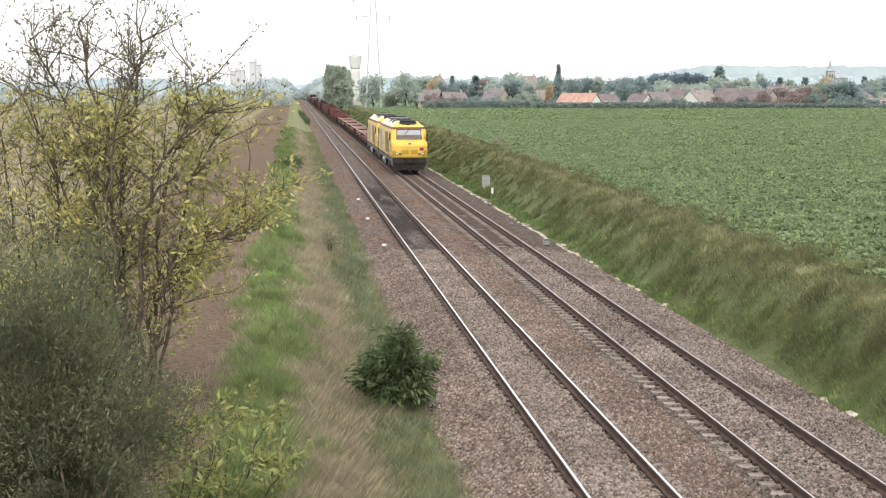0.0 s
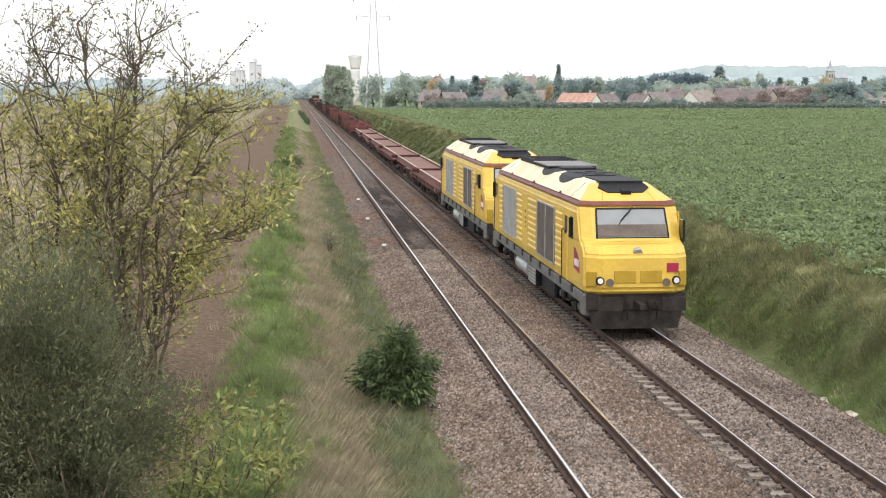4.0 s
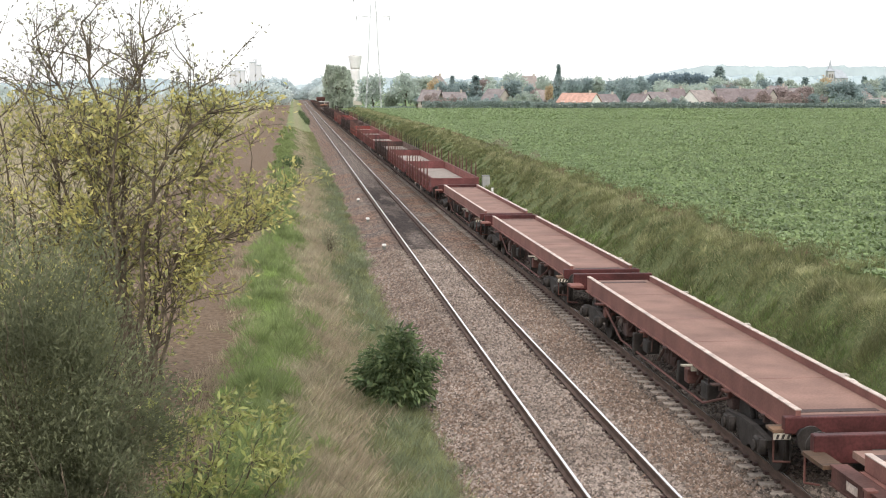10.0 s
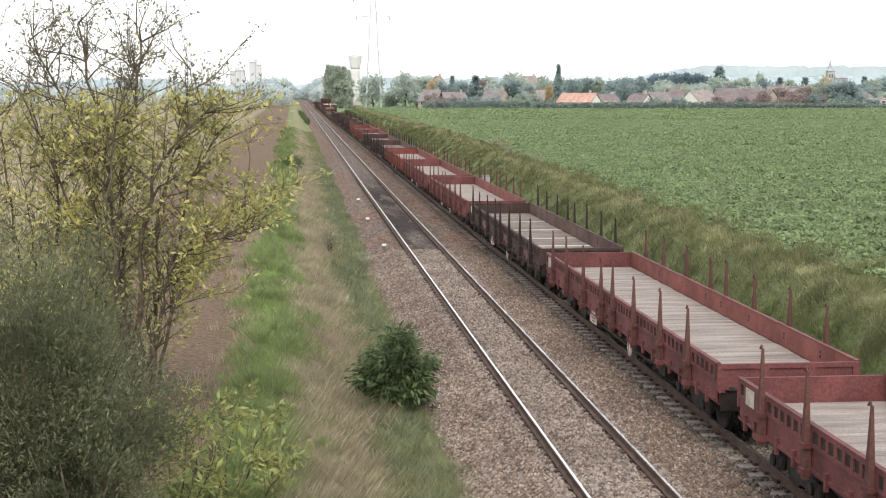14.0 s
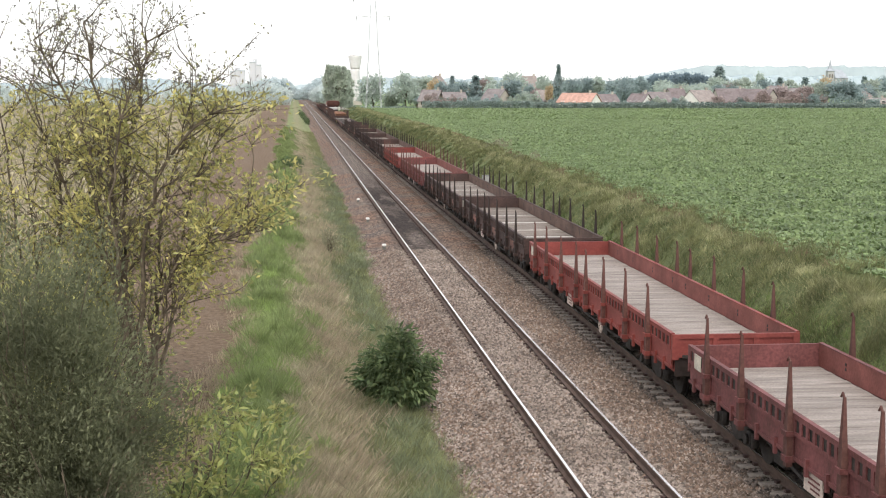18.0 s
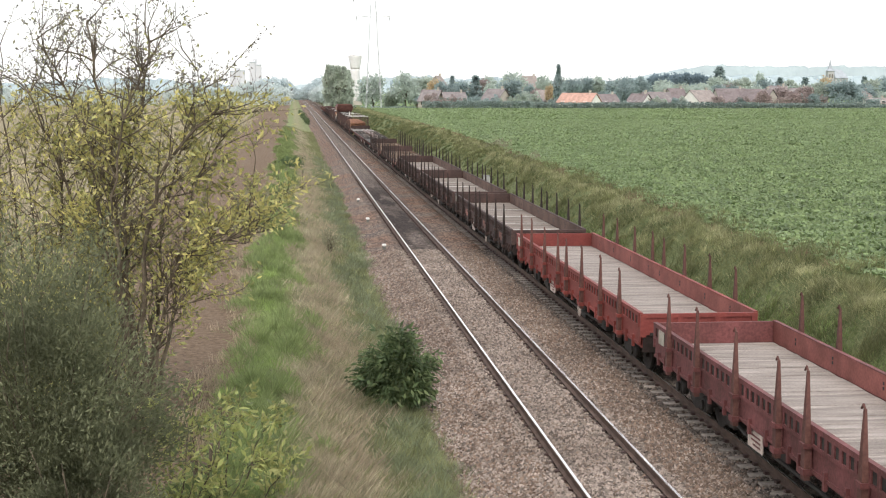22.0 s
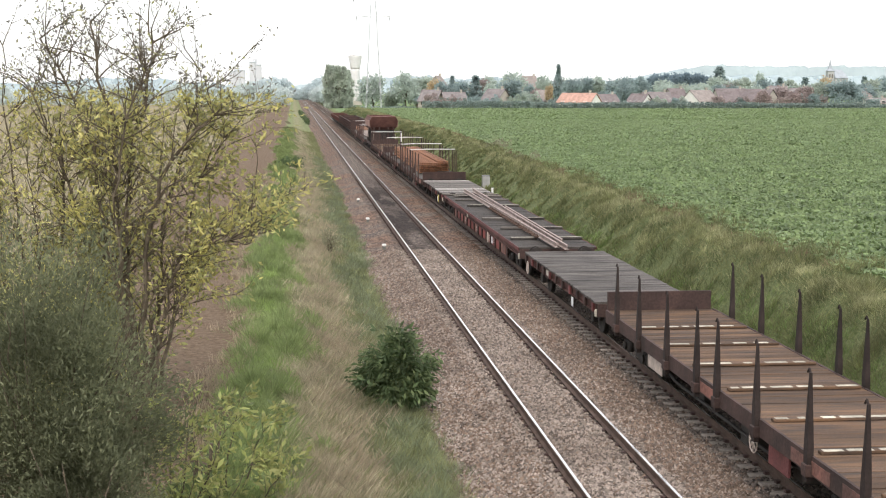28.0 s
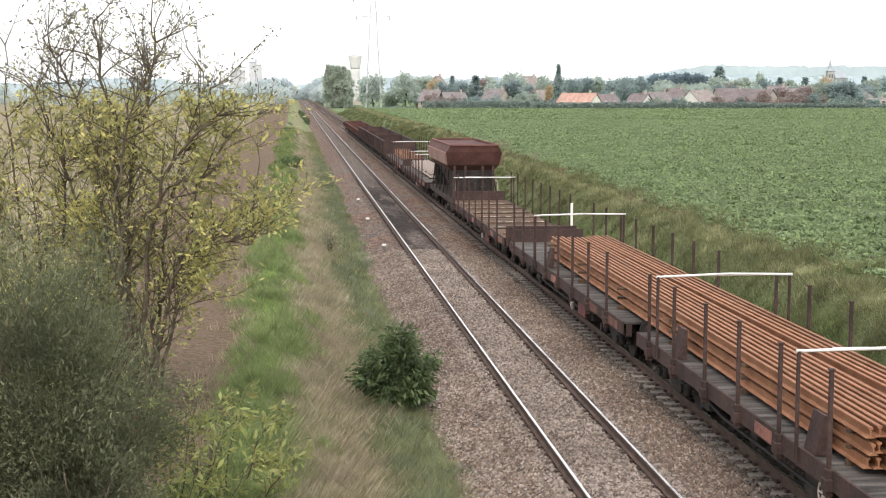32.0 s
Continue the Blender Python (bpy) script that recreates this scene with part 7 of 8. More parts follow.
def crown_mesh(kind, mname, seed):
    """Leaf clumps about a few boughs, in a unit-high tree; shared between trees."""
    key = (kind, mname, seed)
    if key in CROWNS:
        return CROWNS[key]
    g = np.random.default_rng(seed + 100)
    n = 1700
    if kind == "round":
        nl = 36
        c = g.normal(0, 1, (nl, 3))
        c /= np.linalg.norm(c, axis=1)[:, None]
        c = c * g.uniform(0.4, 1.0, (nl, 1)) * (0.33, 0.33, 0.34) + (0, 0, 0.60)
        P = c[g.integers(0, nl, n)] + g.normal(0, 0.06, (n, 3))
    elif kind == "poplar":
        z = g.uniform(0.04, 1.0, n)
        r = 0.13 * np.sqrt(np.clip(np.sin(np.clip(z * 0.93 + 0.12, 0, 1) * math.pi), 0.05, 1)) * (1 + 0.3 * np.sin(z * 21 + seed))
        a = g.uniform(0, 6.28, n)
        q = np.sqrt(g.random(n))
        P = np.stack([r * q * np.cos(a), r * q * np.sin(a), z], -1)
    else:
        z = g.random(n) ** 1.4 * 0.93 + 0.06
        r = 0.24 * (1.02 - z) * (0.75 + 0.35 * np.sin(z * 40))
        a = g.uniform(0, 6.28, n)
        q = np.sqrt(g.random(n))
        P = np.stack([r * q * np.cos(a), r * q * np.sin(a), z], -1)
    D = P - (0, 0, 0.5)
    D /= np.linalg.norm(D, axis=1)[:, None] + 1e-6
    v, f = leaves_np(P, D, 0.075, seed, 0.8, 0.2)
    CROWNS[key] = mesh_np("crown", v, f, [M[mname]])
    return CROWNS[key]


TRUNKS = {}


def far_tree(x, y, z, h, w, kind, mname, seed, label):
    t = thing("tree", label, "tree", "village trees", Matrix.LocRotScale((x, y, z), Euler((0, 0, seed * 1.7)), None))
    if kind not in TRUNKS:
        bm = bmesh.new()
        tube(bm, [Vector((0, 0, -0.03)), Vector((0.01, 0, 0.2)), Vector((0, 0.01, 0.45)), Vector((0.01, 0, 0.7))], 0.028, 0.006, 7)
        for k in range(6):
            a = k * 1.05
            tube(bm, [Vector((0, 0, 0.25 + 0.05 * k)), Vector((0.10 * math.cos(a), 0.10 * math.sin(a), 0.40 + 0.05 * k)), Vector((0.2 * math.cos(a), 0.2 * math.sin(a), 0.52 + 0.05 * k))], 0.012, 0.004, 5)
        me = bpy.data.meshes.new("trunk")
        bm.to_mesh(me)
        bm.free()
        me.materials.append(M["bark"])
        TRUNKS[kind] = me
    for name, me in (("trunk", TRUNKS[kind]), ("crown", crown_mesh(kind, mname, seed % 4))):
        o = new(name, me)
        o.parent = t
        o.matrix_basis = Matrix.Diagonal((w, w, h, 1))
    return t


rnd = random.Random(77)
KINDS = (("round", "far_leaf", "broad green tree by the village"), ("round", "far_leaf_grey", "broad tree by the village, paled grey-green for haze"), ("conifer", "far_leaf_dark", "dark pointed conifer by the village"),
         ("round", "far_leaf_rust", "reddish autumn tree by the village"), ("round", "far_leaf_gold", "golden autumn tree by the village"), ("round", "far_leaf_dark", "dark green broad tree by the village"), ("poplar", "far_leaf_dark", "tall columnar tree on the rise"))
# poplars beside the water tower
for k in range(9):
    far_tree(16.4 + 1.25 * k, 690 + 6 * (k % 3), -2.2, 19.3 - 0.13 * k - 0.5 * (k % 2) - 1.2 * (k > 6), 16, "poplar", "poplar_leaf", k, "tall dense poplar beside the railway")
# garden trees: (x, y, foot, height, spread, kind, shape)
FIELD_EDGE_A = (
    (27.1, 500, -2.5, 14.1, 9.7, 1, 0),
    (38.5, 500, -2.5, 14.1, 10.1, 1, 1),
    (33.4, 505, -2.5, 8.7, 6.7, 0, 2),
    (43.8, 500, -2.5, 9.1, 5.5, 3, 3),
    (46.9, 482, 0.9, 9.0, 4.9, 4, 0),
    (47.9, 470, 0.9, 7.9, 5.5, 5, 1),
    (52.8, 484, 0.9, 9.8, 3.0, 2, 2),
    (51.0, 468, 0.9, 7.5, 4.4, 5, 3),
    (54.7, 470, 0.9, 8.2, 4.0, 5, 0),
    (57.6, 460, 0.9, 9.6, 5.4, 2, 1),
    (66.1, 490, 0.9, 8.0, 5.7, 1, 2),
    (68.6, 455, 0.9, 11.2, 8.2, 1, 3),
    (67.8, 450, 0.9, 8.8, 7.0, 5, 0),
)
FIELD_EDGE_B = (
    (68.4, 470, 0.9, 7.2, 4.8, 0, 1),
    (81.9, 505, 0.9, 8.0, 5.1, 5, 2),
    (86.0, 500, 0.9, 10.7, 5.5, 1, 3),
    (79.1, 447, 0.9, 7.1, 2.6, 4, 0),
    (86.1, 470, 0.9, 13.2, 3.1, 2, 1),
    (91.6, 500, 0.9, 10.4, 5.8, 5, 2),
    (98.3, 510, 0.9, 9.7, 6.8, 5, 3),
    (105.0, 520, 0.9, 10.1, 6.9, 5, 0),
    (110.2, 520, 0.9, 9.9, 6.9, 1, 1),
    (112.6, 510, 0.9, 9.3, 6.0, 5, 2),
    (104.7, 456, 0.9, 8.4, 5.7, 5, 3),
    (114.8, 500, 0.9, 10.0, 7.8, 5, 0),
    (113.7, 470, 0.9, 9.7, 5.5, 5, 1),
)
EAST_VILLAGE_A = (
    (129.1, 500, 0.9, 7.8, 7.0, 1, 2),
    (137.8, 510, 0.9, 8.1, 7.2, 0, 3),
    (146.9, 520, 0.9, 7.7, 6.9, 0, 0),
    (145.7, 505, 0.9, 7.3, 5.9, 1, 1),
    (205.4, 690, 2.0, 14.9, 6.5, 6, 2),
    (200.5, 680, 2.0, 11.0, 9.0, 1, 3),
    (172.9, 560, 0.9, 9.6, 9.2, 0, 0),
    (179.1, 565, 0.9, 10.1, 7.5, 0, 1),
    (209.3, 640, 0.9, 13.7, 5.5, 1, 2),
    (184.8, 560, 0.9, 10.1, 7.4, 5, 3),
    (191.2, 560, 0.9, 10.1, 5.7, 2, 0),
    (199.3, 570, 0.9, 9.3, 8.0, 0, 1),
    (208.8, 580, 0.9, 10.3, 5.4, 2, 2),
    (205.1, 560, 0.9, 8.3, 7.4, 1, 3),
)
EAST_VILLAGE_B = (
    (148.3, 460, 0.9, 7.1, 6.5, 1, 0),
    (147.9, 448, 0.9, 5.3, 4.5, 3, 1),
    (156.0, 455, 0.9, 6.8, 6.0, 3, 2),
    (158.0, 450, 0.9, 5.3, 5.3, 3, 3),
    (162.8, 452, 0.9, 6.8, 5.6, 3, 0),
    (163.1, 445, 0.9, 4.3, 3.5, 5, 1),
    (176.3, 470, 0.9, 10.2, 5.5, 4, 2),
    (171.3, 460, 0.9, 8.6, 7.2, 0, 3),
    (176.0, 455, 0.9, 8.8, 8.9, 5, 0),
    (178.6, 453, 0.9, 7.9, 6.4, 5, 1),
    (242.0, 600, 0.9, 10.9, 4.7, 2, 2),
    (229.4, 560, 0.9, 10.1, 9.6, 0, 3),
    (237.5, 570, 0.9, 11.1, 5.8, 5, 0),
    (212.1, 500, 0.9, 9.7, 9.0, 5, 1),
)
GARDENS_A = (
    (118.8, 446, 0.9, 3.2, 3.1, 5, 2),
    (121.5, 446, 0.9, 2.7, 2.4, 5, 3),
    (132.4, 449, 0.9, 3.6, 3.8, 3, 0),
    (140.0, 447, 0.9, 3.2, 3.1, 5, 1),
    (111.8, 446, 0.9, 2.9, 2.4, 0, 2),
    (99.8, 447, 0.9, 3.2, 3.1, 5, 3),
    (73.4, 447, 0.9, 4.3, 3.1, 1, 0),
    (79.4, 470, 0.9, 5.7, 5.5, 3, 1),
    (74.4, 470, 0.9, 5.3, 6.2, 1, 2),
    (59.5, 462, 0.9, 4.3, 7.2, 5, 3),
)
GARDENS_B = (
    (45.2, 465, 0.9, 4.3, 6.5, 3, 0),
    (41.7, 470, 0.9, 3.5, 5.5, 5, 1),
    (52.3, 460, 0.9, 3.9, 5.4, 3, 2),
    (103.7, 480, 0.9, 5.3, 5.6, 5, 3),
    (123.9, 480, 0.9, 6.8, 5.6, 1, 0),
    (135.6, 480, 0.9, 6.4, 7.5, 1, 1),
    (151.3, 490, 0.9, 7.2, 7.6, 5, 2),
    (165.4, 490, 0.9, 7.2, 7.6, 3, 3),
    (177.0, 500, 0.9, 7.3, 8.6, 0, 0),
    (190.7, 470, 0.9, 6.1, 7.3, 5, 1),
    (194.8, 468, 0.9, 5.3, 7.3, 1, 2),
)
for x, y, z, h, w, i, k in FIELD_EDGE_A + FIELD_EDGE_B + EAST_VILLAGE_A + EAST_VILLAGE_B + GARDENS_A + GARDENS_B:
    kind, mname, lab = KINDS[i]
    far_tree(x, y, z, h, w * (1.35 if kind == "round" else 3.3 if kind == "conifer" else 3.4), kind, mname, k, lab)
# the back row that closes the view between the gardens
x = 44.0
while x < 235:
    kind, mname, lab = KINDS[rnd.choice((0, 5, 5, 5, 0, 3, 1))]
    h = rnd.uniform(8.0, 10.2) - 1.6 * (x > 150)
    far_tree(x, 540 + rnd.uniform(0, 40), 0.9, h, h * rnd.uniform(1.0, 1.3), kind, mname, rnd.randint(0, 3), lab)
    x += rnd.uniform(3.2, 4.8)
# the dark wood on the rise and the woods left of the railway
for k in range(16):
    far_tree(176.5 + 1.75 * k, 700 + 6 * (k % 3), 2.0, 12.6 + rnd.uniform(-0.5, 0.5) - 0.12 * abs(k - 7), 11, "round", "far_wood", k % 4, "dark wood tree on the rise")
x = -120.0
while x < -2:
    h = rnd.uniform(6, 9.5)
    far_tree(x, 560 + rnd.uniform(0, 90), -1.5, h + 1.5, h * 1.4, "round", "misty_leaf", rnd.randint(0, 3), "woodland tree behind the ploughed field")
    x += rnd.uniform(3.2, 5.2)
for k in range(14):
    far_tree(-20 + 1.65 * k, 900 + 14 * (k % 3), -3, 16.2 - 0.05 * (k - 5) ** 2 - 3.0 * max(0, k - 10), 14, "round", "haze_leaf", k % 4, "lineside tree far along the railway, haze in its colour")
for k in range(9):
    far_tree(8.8 + 2.1 * k, 900 + 14 * (k % 3), -3, 11.0 + 1.5 * min(k, 4), 14, "round", "haze_leaf", k % 4, "lineside tree far along the railway, haze in its colour")
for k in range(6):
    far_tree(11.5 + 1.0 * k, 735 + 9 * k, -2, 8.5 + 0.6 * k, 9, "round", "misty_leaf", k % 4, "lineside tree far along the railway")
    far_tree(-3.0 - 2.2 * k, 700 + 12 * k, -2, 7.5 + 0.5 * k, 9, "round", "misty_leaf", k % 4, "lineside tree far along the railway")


def hedge(x0, x1, y, h, seed, base=1.15, rough=0.0, m="hedge_leaf", name="hedge", label="long clipped dark green hedge along the field edge"):
    g = np.random.default_rng(seed)
    n = int((x1 - x0) * 130)
    x = g.uniform(x0, x1, n)
    up = 1 + rough * (0.6 * np.sin(x * 0.9 + seed) + 0.4 * np.sin(x * 2.3 + 2 * seed) + 0.35 * np.sin(x * 0.31 + seed))
    P = np.stack([x, y + g.normal(0, 0.5, n), base + h * up * g.random(n) ** 0.8], -1)
    v, f = leaves_np(P, np.tile((0.0, -0.4, 0.6), (n, 1)), 0.45, seed, 0.8, 0.1)
    o = new(name, mesh_np(name, v, f, [M[m]]))
    tagged(o, label, "hedge", "hedges", kind="stuff")


for k, (x0, x1, y, h, m) in enumerate(((40, 52, 446, 3.0, "far_leaf_rust"), (50, 63, 444, 2.6, "far_leaf_dark"), (62, 76, 445, 3.2, "far_leaf"), (74, 84, 446, 2.4, "far_leaf_dark"), (92, 112, 445, 2.0, "far_leaf_dark"),
                                     (110, 122, 446, 2.6, "far_leaf"), (131, 150, 447, 2.6, "far_leaf_rust"), (146, 168, 446, 3.0, "far_leaf_rust"), (160, 186, 448, 3.4, "far_leaf_dark"))):
    hedge(x0, x1, y, h, 20 + k, 0.9, 0.5, m, "shrubbery", "uneven garden shrubs before the village houses")
hedge(-130, -1, 556, 4.2, 40, -0.5, 0.35, "misty_leaf", "undergrowth", "undergrowth before the far woods, paled grey-green for haze")
hedge(19, 36, 478, 3.4, 1, -2.6)
hedge(30, 47, 458, 3.4, 5, -2.5)
hedge(45, 63, 452, 2.6, 6, 1.1)
hedge(33, 62, 374, 2.2, 2)
hedge(61, 121, 371, 1.9, 3)
hedge(120, 152, 374, 1.7, 4)
hedge(150, 190, 400, 1.2, 7, 1.0)


def house(x, y, z, w, d, wall, roof_h, wall_m, roof_m, rz, label, chimney=True):
    """A village house: walls with openings, a pitched roof with overhang, chimney."""
    w, d, roof_h = w * 0.84, d * 0.9, roof_h * 0.88
    t = thing("house", label, "house", "village houses", pose(x, y, z, 0, 0, rz))
    part("wall", boxes((-w / 2, w / 2, -d / 2, d / 2, -0.5, wall)), wall_m, t)
    bm = bmesh.new()
    loft(bm, [[(-w / 2, -d / 2 + 0.02, wall), (-w / 2, d / 2 - 0.02, wall), (-w / 2, 0, wall + roof_h - 0.1)], [(w / 2, -d / 2 + 0.02, wall), (w / 2, d / 2 - 0.02, wall), (w / 2, 0, wall + roof_h - 0.1)]])
    part("gable", bm, wall_m, t)
    bm = bmesh.new()
    o, k = 0.45, roof_h / (d / 2)
    for s in (-1, 1):
        loft(bm, [[(-w / 2 - 0.3, s * (d / 2 + o), wall - o * k), (-w / 2 - 0.3, 0, wall + roof_h), (-w / 2 - 0.3, 0, wall + roof_h + 0.16), (-w / 2 - 0.3, s * (d / 2 + o), wall - o * k + 0.16)],
                  [(w / 2 + 0.3, s * (d / 2 + o), wall - o * k), (w / 2 + 0.3, 0, wall + roof_h), (w / 2 + 0.3, 0, wall + roof_h + 0.16), (w / 2 + 0.3, s * (d / 2 + o), wall - o * k + 0.16)]])
    r = part("roof", bm, roof_m, t)
    if chimney:
        part("chimney", boxes((w * 0.3, w * 0.3 + 0.6, -0.3, 0.3, wall + roof_h - 0.6, wall + roof_h + 0.9)), M["render_cream"], r)
    n = max(2, int(w / 3))
    for i in range(n):
        xx = -w / 2 + (i + 0.5) * w / n
        win = part("window" if i != 1 else "door", boxes((xx - 0.55, xx + 0.55, -d / 2 - 0.04, -d / 2 + 0.05, 0.0 if i == 1 else 0.9, 2.1)), M["glass"], t)
        part("window_frame", boxes((xx - 0.65, xx + 0.65, -d / 2 - 0.06, -d / 2 + 0.03, 2.1, 2.22)), M["render_white"], win)
    if rz:
        part("window", boxes((-w / 2 - 0.04, -w / 2 + 0.05, -0.5, 0.5, 0.9, 2.0)), M["glass"], t)
    return t


HOUSES = (
    (87.1, 440, 0.8, 13.5, 8, 2.0, 2.9, "render_white", "roof_orange", -38, "white house with an orange tiled roof"),
    (96.7, 446, 0.8, 7.1, 8, 2.0, 2.5, "render_cream", "roof_brown", 10, "cream house with a low brown tiled roof"),
    (107.7, 447, 0.8, 6.5, 8, 2.0, 2.7, "render_white", "roof_brown", -40, "small white house with a brown roof"),
    (114.0, 452, 0.8, 10.5, 8, 2.0, 3.3, "render_white", "roof_pink", 6, "cream house with a pinkish brown roof"),
    (109.6, 449, 0.8, 6.9, 7, 1.9, 3.2, "render_white", "roof_brown", 62, "white gabled house with a brown roof"),
    (127.7, 450, 0.8, 11.0, 8, 2.3, 3.6, "render_white", "roof_grey", 33, "bright white house with a grey-brown roof"),
    (123.0, 462, 0.8, 6.8, 8, 2.4, 4.1, "render_cream", "roof_brown", 20, "cream house with a reddish brown roof"),
    (140.0, 458, 0.8, 11.9, 9, 2.2, 4.3, "render_cream", "roof_brown", 5, "cream house with a wide dark red-brown roof"),
    (147.9, 453, 0.8, 11.8, 9, 2.4, 3.9, "render_cream", "roof_brown", -50, "cream gabled house with a brown roof"),
    (160.3, 472, 0.8, 8.1, 8, 3.2, 4.2, "render_cream", "roof_pink", 14, "cream house with a pinkish tiled roof"),
    (166.8, 470, 0.8, 6.0, 8, 3.0, 3.6, "render_white", "roof_pink", -20, "white house with a pale red roof"),
    (188.9, 470, 0.8, 3.9, 8, 3.6, 2.1, "render_white", "roof_grey", 0, "small white house with a grey roof"),
    (189.2, 460, 0.8, 8.5, 7, 1.5, 1.7, "render_white", "roof_grey", 0, "long low white shed with a grey roof"),
    (50.8, 512, 0.8, 5.5, 8, 5.5, 5.5, "render_cream", "roof_grey", 62, "cream gabled house behind the gardens"),
    (43.5, 458, 0.8, 7.4, 8, 2.2, 3.7, "render_cream", "roof_pink", -30, "cream house with a pinkish roof behind the hedge"),
    (50.1, 456, 0.8, 8.5, 8, 2.2, 2.9, "render_cream", "roof_pink", 8, "low cream house with a wide pinkish roof"),
    (62.9, 450, 0.8, 8.1, 9, 2.0, 4.3, "render_cream", "roof_pink", -48, "cream gabled house with a grey-pink roof"),
    (85.3, 525, 0.8, 5.9, 8, 5.0, 6.2, "render_cream", "roof_grey", 10, "tall cream house with a grey roof"),
    (78.2, 452, 0.8, 5.4, 8, 2.3, 3.6, "render_cream", "roof_grey", -20, "cream house with a grey-brown roof by the hedge"),
)
for x, y, z, w, d, wall, rh, wm, rm, rz, lab in HOUSES:
    house(x, y, z, w, d, wall, rh, M[wm], M[rm], rz, lab)


def water_tower():
    t = thing("water_tower", "pale concrete water tower with a flared tank", "water tower", at=pose(33.8, 800, -2.3))
    def ringed(levels, name, m, label=""):
        bm = bmesh.new()
        loft(bm, [[(r * math.cos(k * math.tau / 24), r * math.sin(k * math.tau / 24), z) for k in range(24)] for z, r in levels])
        for f in bm.faces:
            f.smooth = len(f.verts) == 4
        return part(name, bm, m, t, label)
    ringed([(0, 3.0), (6, 2.75), (18.5, 2.45), (20.0, 2.5)], "shaft", M["tower_concrete"])
    ringed([(20.0, 2.6), (20.6, 2.7), (26.4, 3.75), (26.9, 3.8)], "tank", M["tower_concrete"], "flared concrete tank")
    ringed([(26.9, 3.6), (27.7, 1.9), (27.9, 0.6)], "cap", M["tower_concrete"])
    ringed([(20.0, 2.75), (20.25, 2.75)], "collar", M["render_cream"])
    part("annex", boxes((-3.6, 3.4, -4, 2, 0, 2.4)), M["render_cream"], t)


water_tower()


def pylon():
    """A tall lattice mast with cross arms."""
    t = thing("pylon", "tall galvanised steel lattice electricity pylon", "pylon", at=pose(25.3, 462, -2.4))
    H, b, a = 54.0, 2.6, 0.55
    def half(z):
        return b + (a - b) * min(1, z / 40.0)
    for sx in (-1, 1):
        for sy in (-1, 1):
            part("leg", cyl(cyl(bmesh.new(), (sx * b, sy * b, 0), (sx * a, sy * a, 40), 0.075, 6), (sx * a, sy * a, 40), (sx * 0.2, sy * 0.2, H), 0.06, 6), M["pylon_steel"], t)
    zs = [0]
    while zs[-1] < 48:
        zs.append(zs[-1] + max(1.8, 2.1 * half(zs[-1])))
    for z0, z1 in zip(zs, zs[1:]):
        h0, h1 = half(z0), half(z1)
        for i, (ux, uy) in enumerate(((1, 0), (-1, 0), (0, 1), (0, -1))):
            p = lambda s, h, z: (ux * h - uy * s * h, uy * h + ux * s * h, z)
            part("brace", cyl(cyl(bmesh.new(), p(-1, h0, z0), p(1, h1, z1), 0.022, 4), p(1, h0, z0), p(-1, h1, z1), 0.022, 4), M["pylon_steel"], t)
    for z, w in ((31.5, 5.2), (37.5, 6.2), (43.5, 5.0)):
        for s in (-1, 1):
            bm = cyl(bmesh.new(), (0, -0.6, z), (s * w, 0, z + 0.3), 0.07, 5)
            cyl(bm, (0, 0.6, z), (s * w, 0, z + 0.3), 0.07, 5)
            cyl(bm, (0, 0, z + 1.7), (s * w, 0, z + 0.3), 0.07, 5)
            arm = part("cross_arm", bm, M["pylon_steel"], t)
            part("insulator", cyl(bmesh.new(), (s * w, 0, z + 0.3), (s * w, 0, z - 1.3), 0.1, 6), M["glass"], arm)


pylon()


def church(x, y, z):
    t = thing("church", "stone village church with a pointed slate spire", "church", at=pose(x, y, z))
    part("tower", boxes((-2.1, 2.1, -2.1, 2.1, 0, 17)), M["church_stone"], t)
    def sq(h, z):
        return [(-h, -h, z), (h, -h, z), (h, h, z), (-h, h, z)]
    bm = bmesh.new()
    loft(bm, [sq(2.5, 16.8), sq(1.1, 18.8), sq(0.7, 20.4), sq(0.06, 24.2)])
    part("spire", bm, M["church_slate"], t, "grey slate spire")
    part("nave", boxes((2.1, 10.5, -4, 4, 0, 12.5)), M["church_stone"], t)
    bm = bmesh.new()
    loft(bm, [[(2.1, -4.5, 12.3), (2.1, 4.5, 12.3), (2.1, 0, 18.2)], [(11.0, -4.5, 12.3), (11.0, 4.5, 12.3), (7.4, 0, 17.8)]])
    part("nave_roof", bm, M["church_slate"], t)
    for xx in (-0.8, 0.8):
        part("belfry_opening", boxes((xx - 0.4, xx + 0.4, -2.15, -2.0, 12.5, 15)), M["grille_dark"], t)


church(340, 900, 1.3)


def silo(x, y, w, h, steps, label):
    """A tall concrete grain silo: joined square cells of stepped height with a small headhouse."""
    t = thing("grain_silo", label, "silo", "grain silos", pose(x, y, -4))
    n = len(steps)
    for k, q in enumerate(steps):
        a, b = -w / 2 + w * k / n, -w / 2 + w * (k + 1) / n
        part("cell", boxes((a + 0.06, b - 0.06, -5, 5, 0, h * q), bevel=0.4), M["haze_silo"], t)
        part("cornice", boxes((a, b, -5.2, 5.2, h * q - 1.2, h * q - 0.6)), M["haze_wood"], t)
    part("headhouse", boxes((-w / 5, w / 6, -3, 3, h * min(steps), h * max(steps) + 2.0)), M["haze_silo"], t)


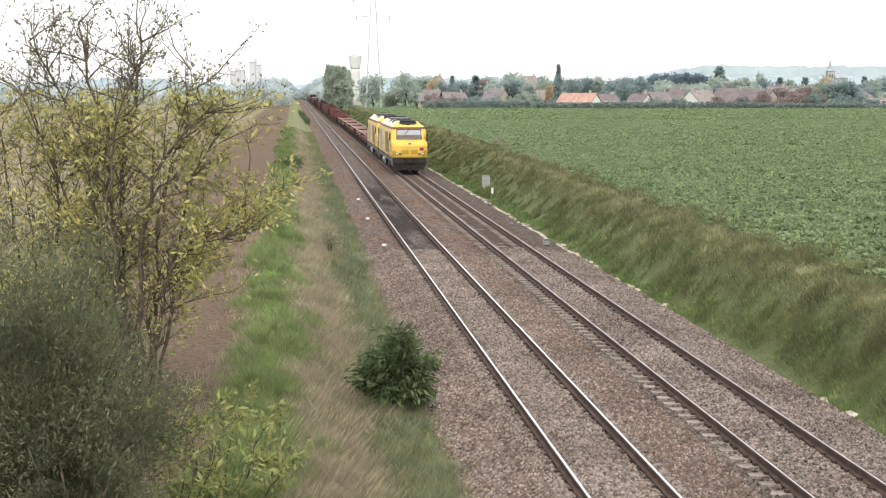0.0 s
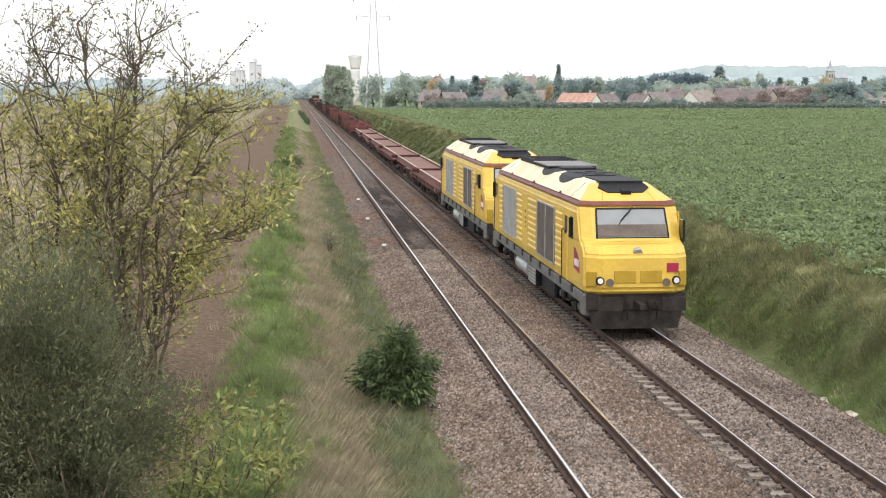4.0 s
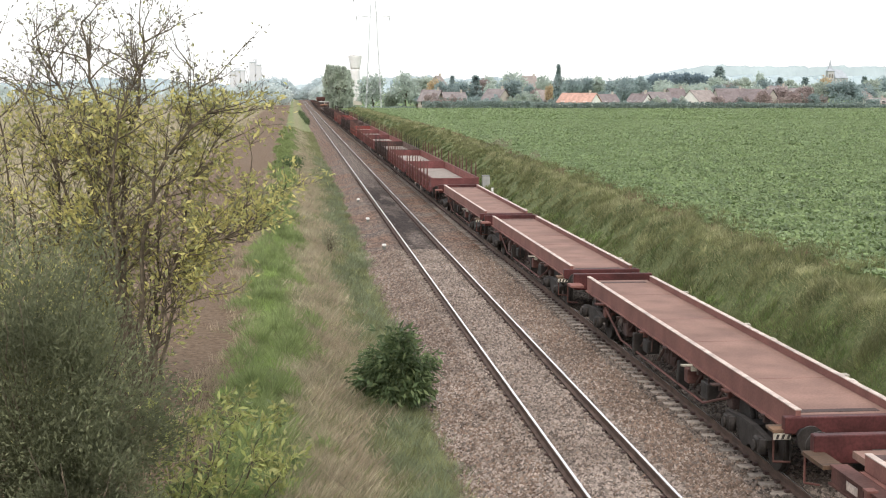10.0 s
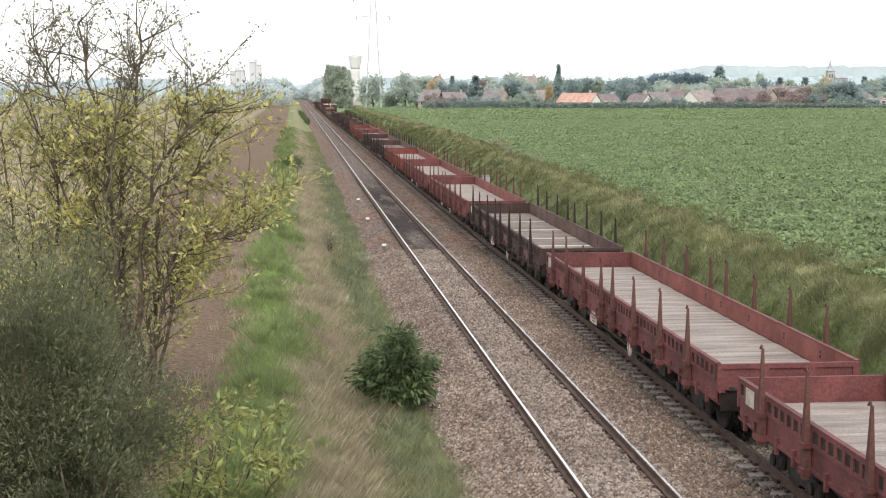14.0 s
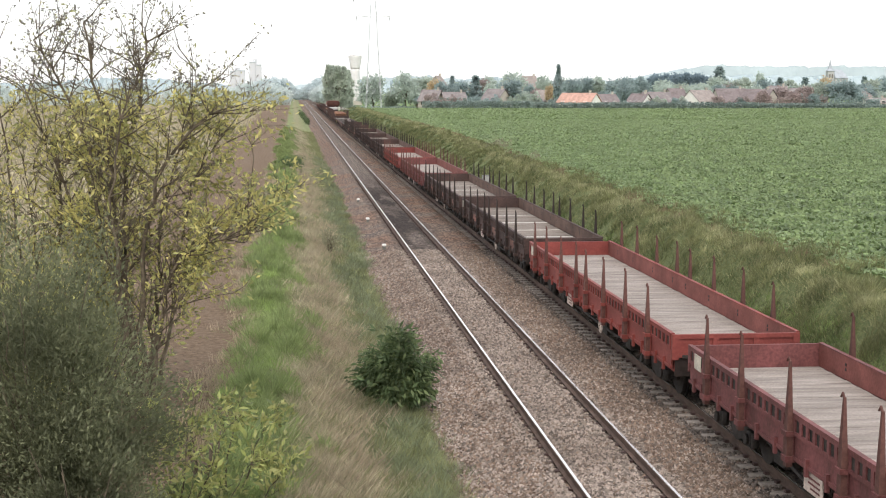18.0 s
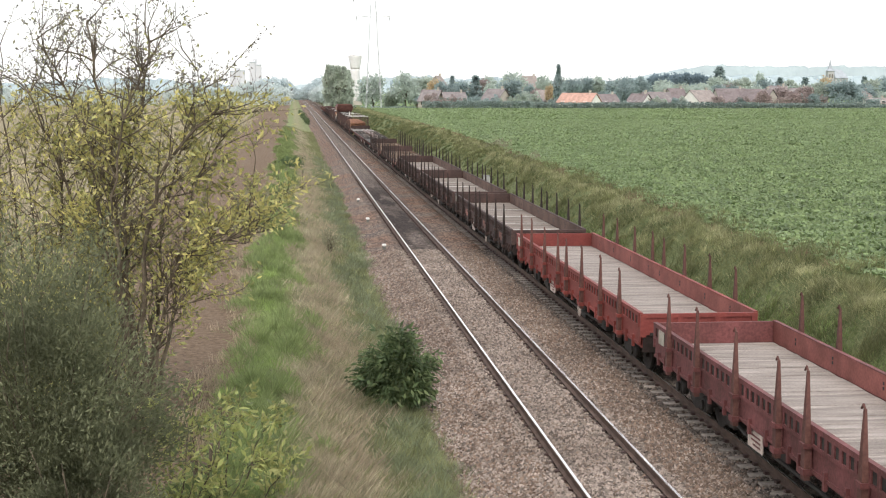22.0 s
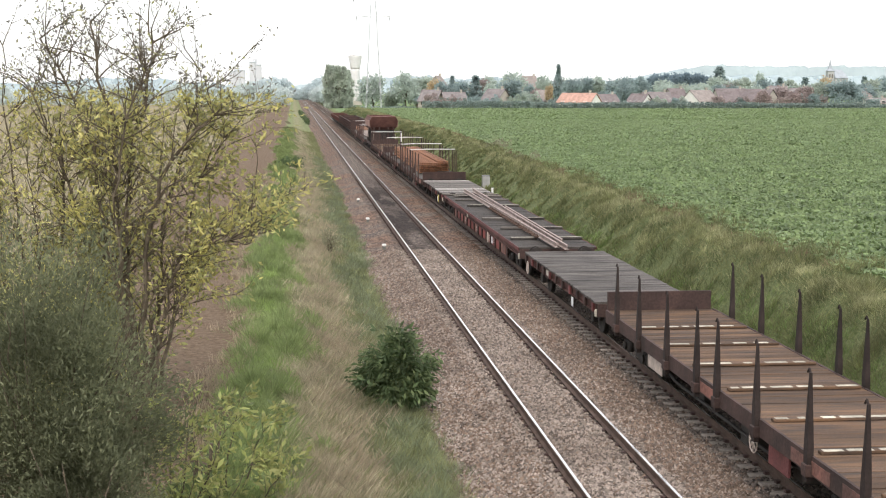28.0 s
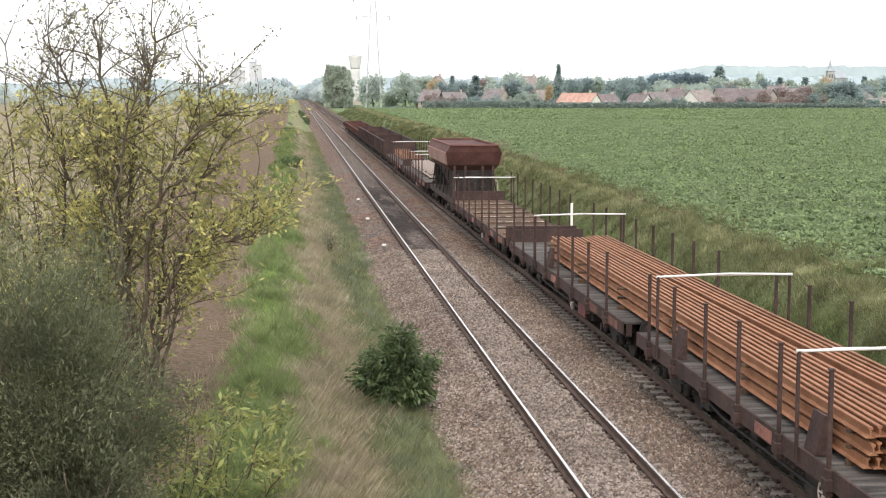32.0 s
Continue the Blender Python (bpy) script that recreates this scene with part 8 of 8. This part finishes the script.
silo(-48.6, 1300, 13.0, 27.0, (0.97, 1.0, 1.0), "broad concrete grain silo paled for haze")
silo(-33.0, 1300, 10.6, 34.5, (1.0, 0.93), "tall concrete silo tower paled for haze")


def ridge(name, label, x0, x1, y, base, top, bump, seed, m):
    """A far wooded skyline: a thick bank with an uneven crest."""
    xs = np.linspace(x0, x1, 260)
    verts, n = [], len(xs)
    for row, dy in enumerate((0, 60, 200)):
        for xx in xs:
            hgt = top(xx) + bump * (fbm(xx, y, 9.0 / (bump * 12), seed) + 0.5 * fbm(xx, y, 30.0 / (bump * 12), seed + 2))
            verts.append((xx, y + dy, base if row == 0 else (hgt if row == 1 else hgt * 0.9)))
    faces = [(r * n + i, r * n + i + 1, (r + 1) * n + i + 1, (r + 1) * n + i) for r in range(2) for i in range(n - 1)]
    o = new(name, mesh_from(name, verts, faces, [m]))
    tagged(o, label, "backdrop", kind="structure")


ridge("backdrop_hills", "wooded hills on the horizon, haze in their pale blue", -900, 1700, 3000, -20, lambda x: 10 + 46 * min(1, max(0, (x - 620) / 260)) + 22 * math.exp(-((x - 250) / 190.0) ** 2), 6, 1.0, M["haze_hill"])
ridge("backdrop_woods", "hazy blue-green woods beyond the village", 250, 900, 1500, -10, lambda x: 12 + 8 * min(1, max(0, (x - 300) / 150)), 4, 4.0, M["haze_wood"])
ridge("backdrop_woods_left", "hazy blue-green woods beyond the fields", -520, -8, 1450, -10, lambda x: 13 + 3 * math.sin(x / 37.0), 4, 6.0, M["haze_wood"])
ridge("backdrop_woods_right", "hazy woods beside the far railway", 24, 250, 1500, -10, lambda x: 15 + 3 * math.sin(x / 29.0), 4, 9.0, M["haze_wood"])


# ---- motion ----
def motions():
    for e, y0 in TRAIN:
        walk(e, [(t, pose(XR, y0 - run(t), 0)) for t in (0, 4, 8, 12, 16, 20, 24, 28, 32)])
    # the tree and the shrubs bend a little more as the wind freshens
    sway = ((0, 0.2), (1, 0.0), (3, 0.1), (5, -0.1), (6, -0.25), (7, 0.25), (8, 0.4), (9, 0.15), (10, 0.6), (11, -0.1), (12, 1.3), (13, 0.2), (14, 0.15), (16.5, 0.7),
            (17.5, 1.2), (18.5, 0.65), (19, 1.6), (20, 0.9), (20.5, 1.6), (21, 0.7), (21.5, 1.7), (22.5, 0.95), (23, 2.0), (24, 1.1), (25, 1.6), (26, 1.4), (27.5, 1.9), (28.5, 1.7), (29.5, 2.1), (30.5, 1.8), (31.3, 2.1), (32, 2.2))
    for ob, k in [(TREE, 1.0), (SIDE_TREE, 0.9)] + [(s, 0.35) for s in SHRUBS] + [(BUSH, 0.3)]:
        m = ob.matrix_basis.copy()
        walk(ob, [(t, m @ pose(0, 0, 0, 0, k * a, 0)) for t, a in sway])


motions()
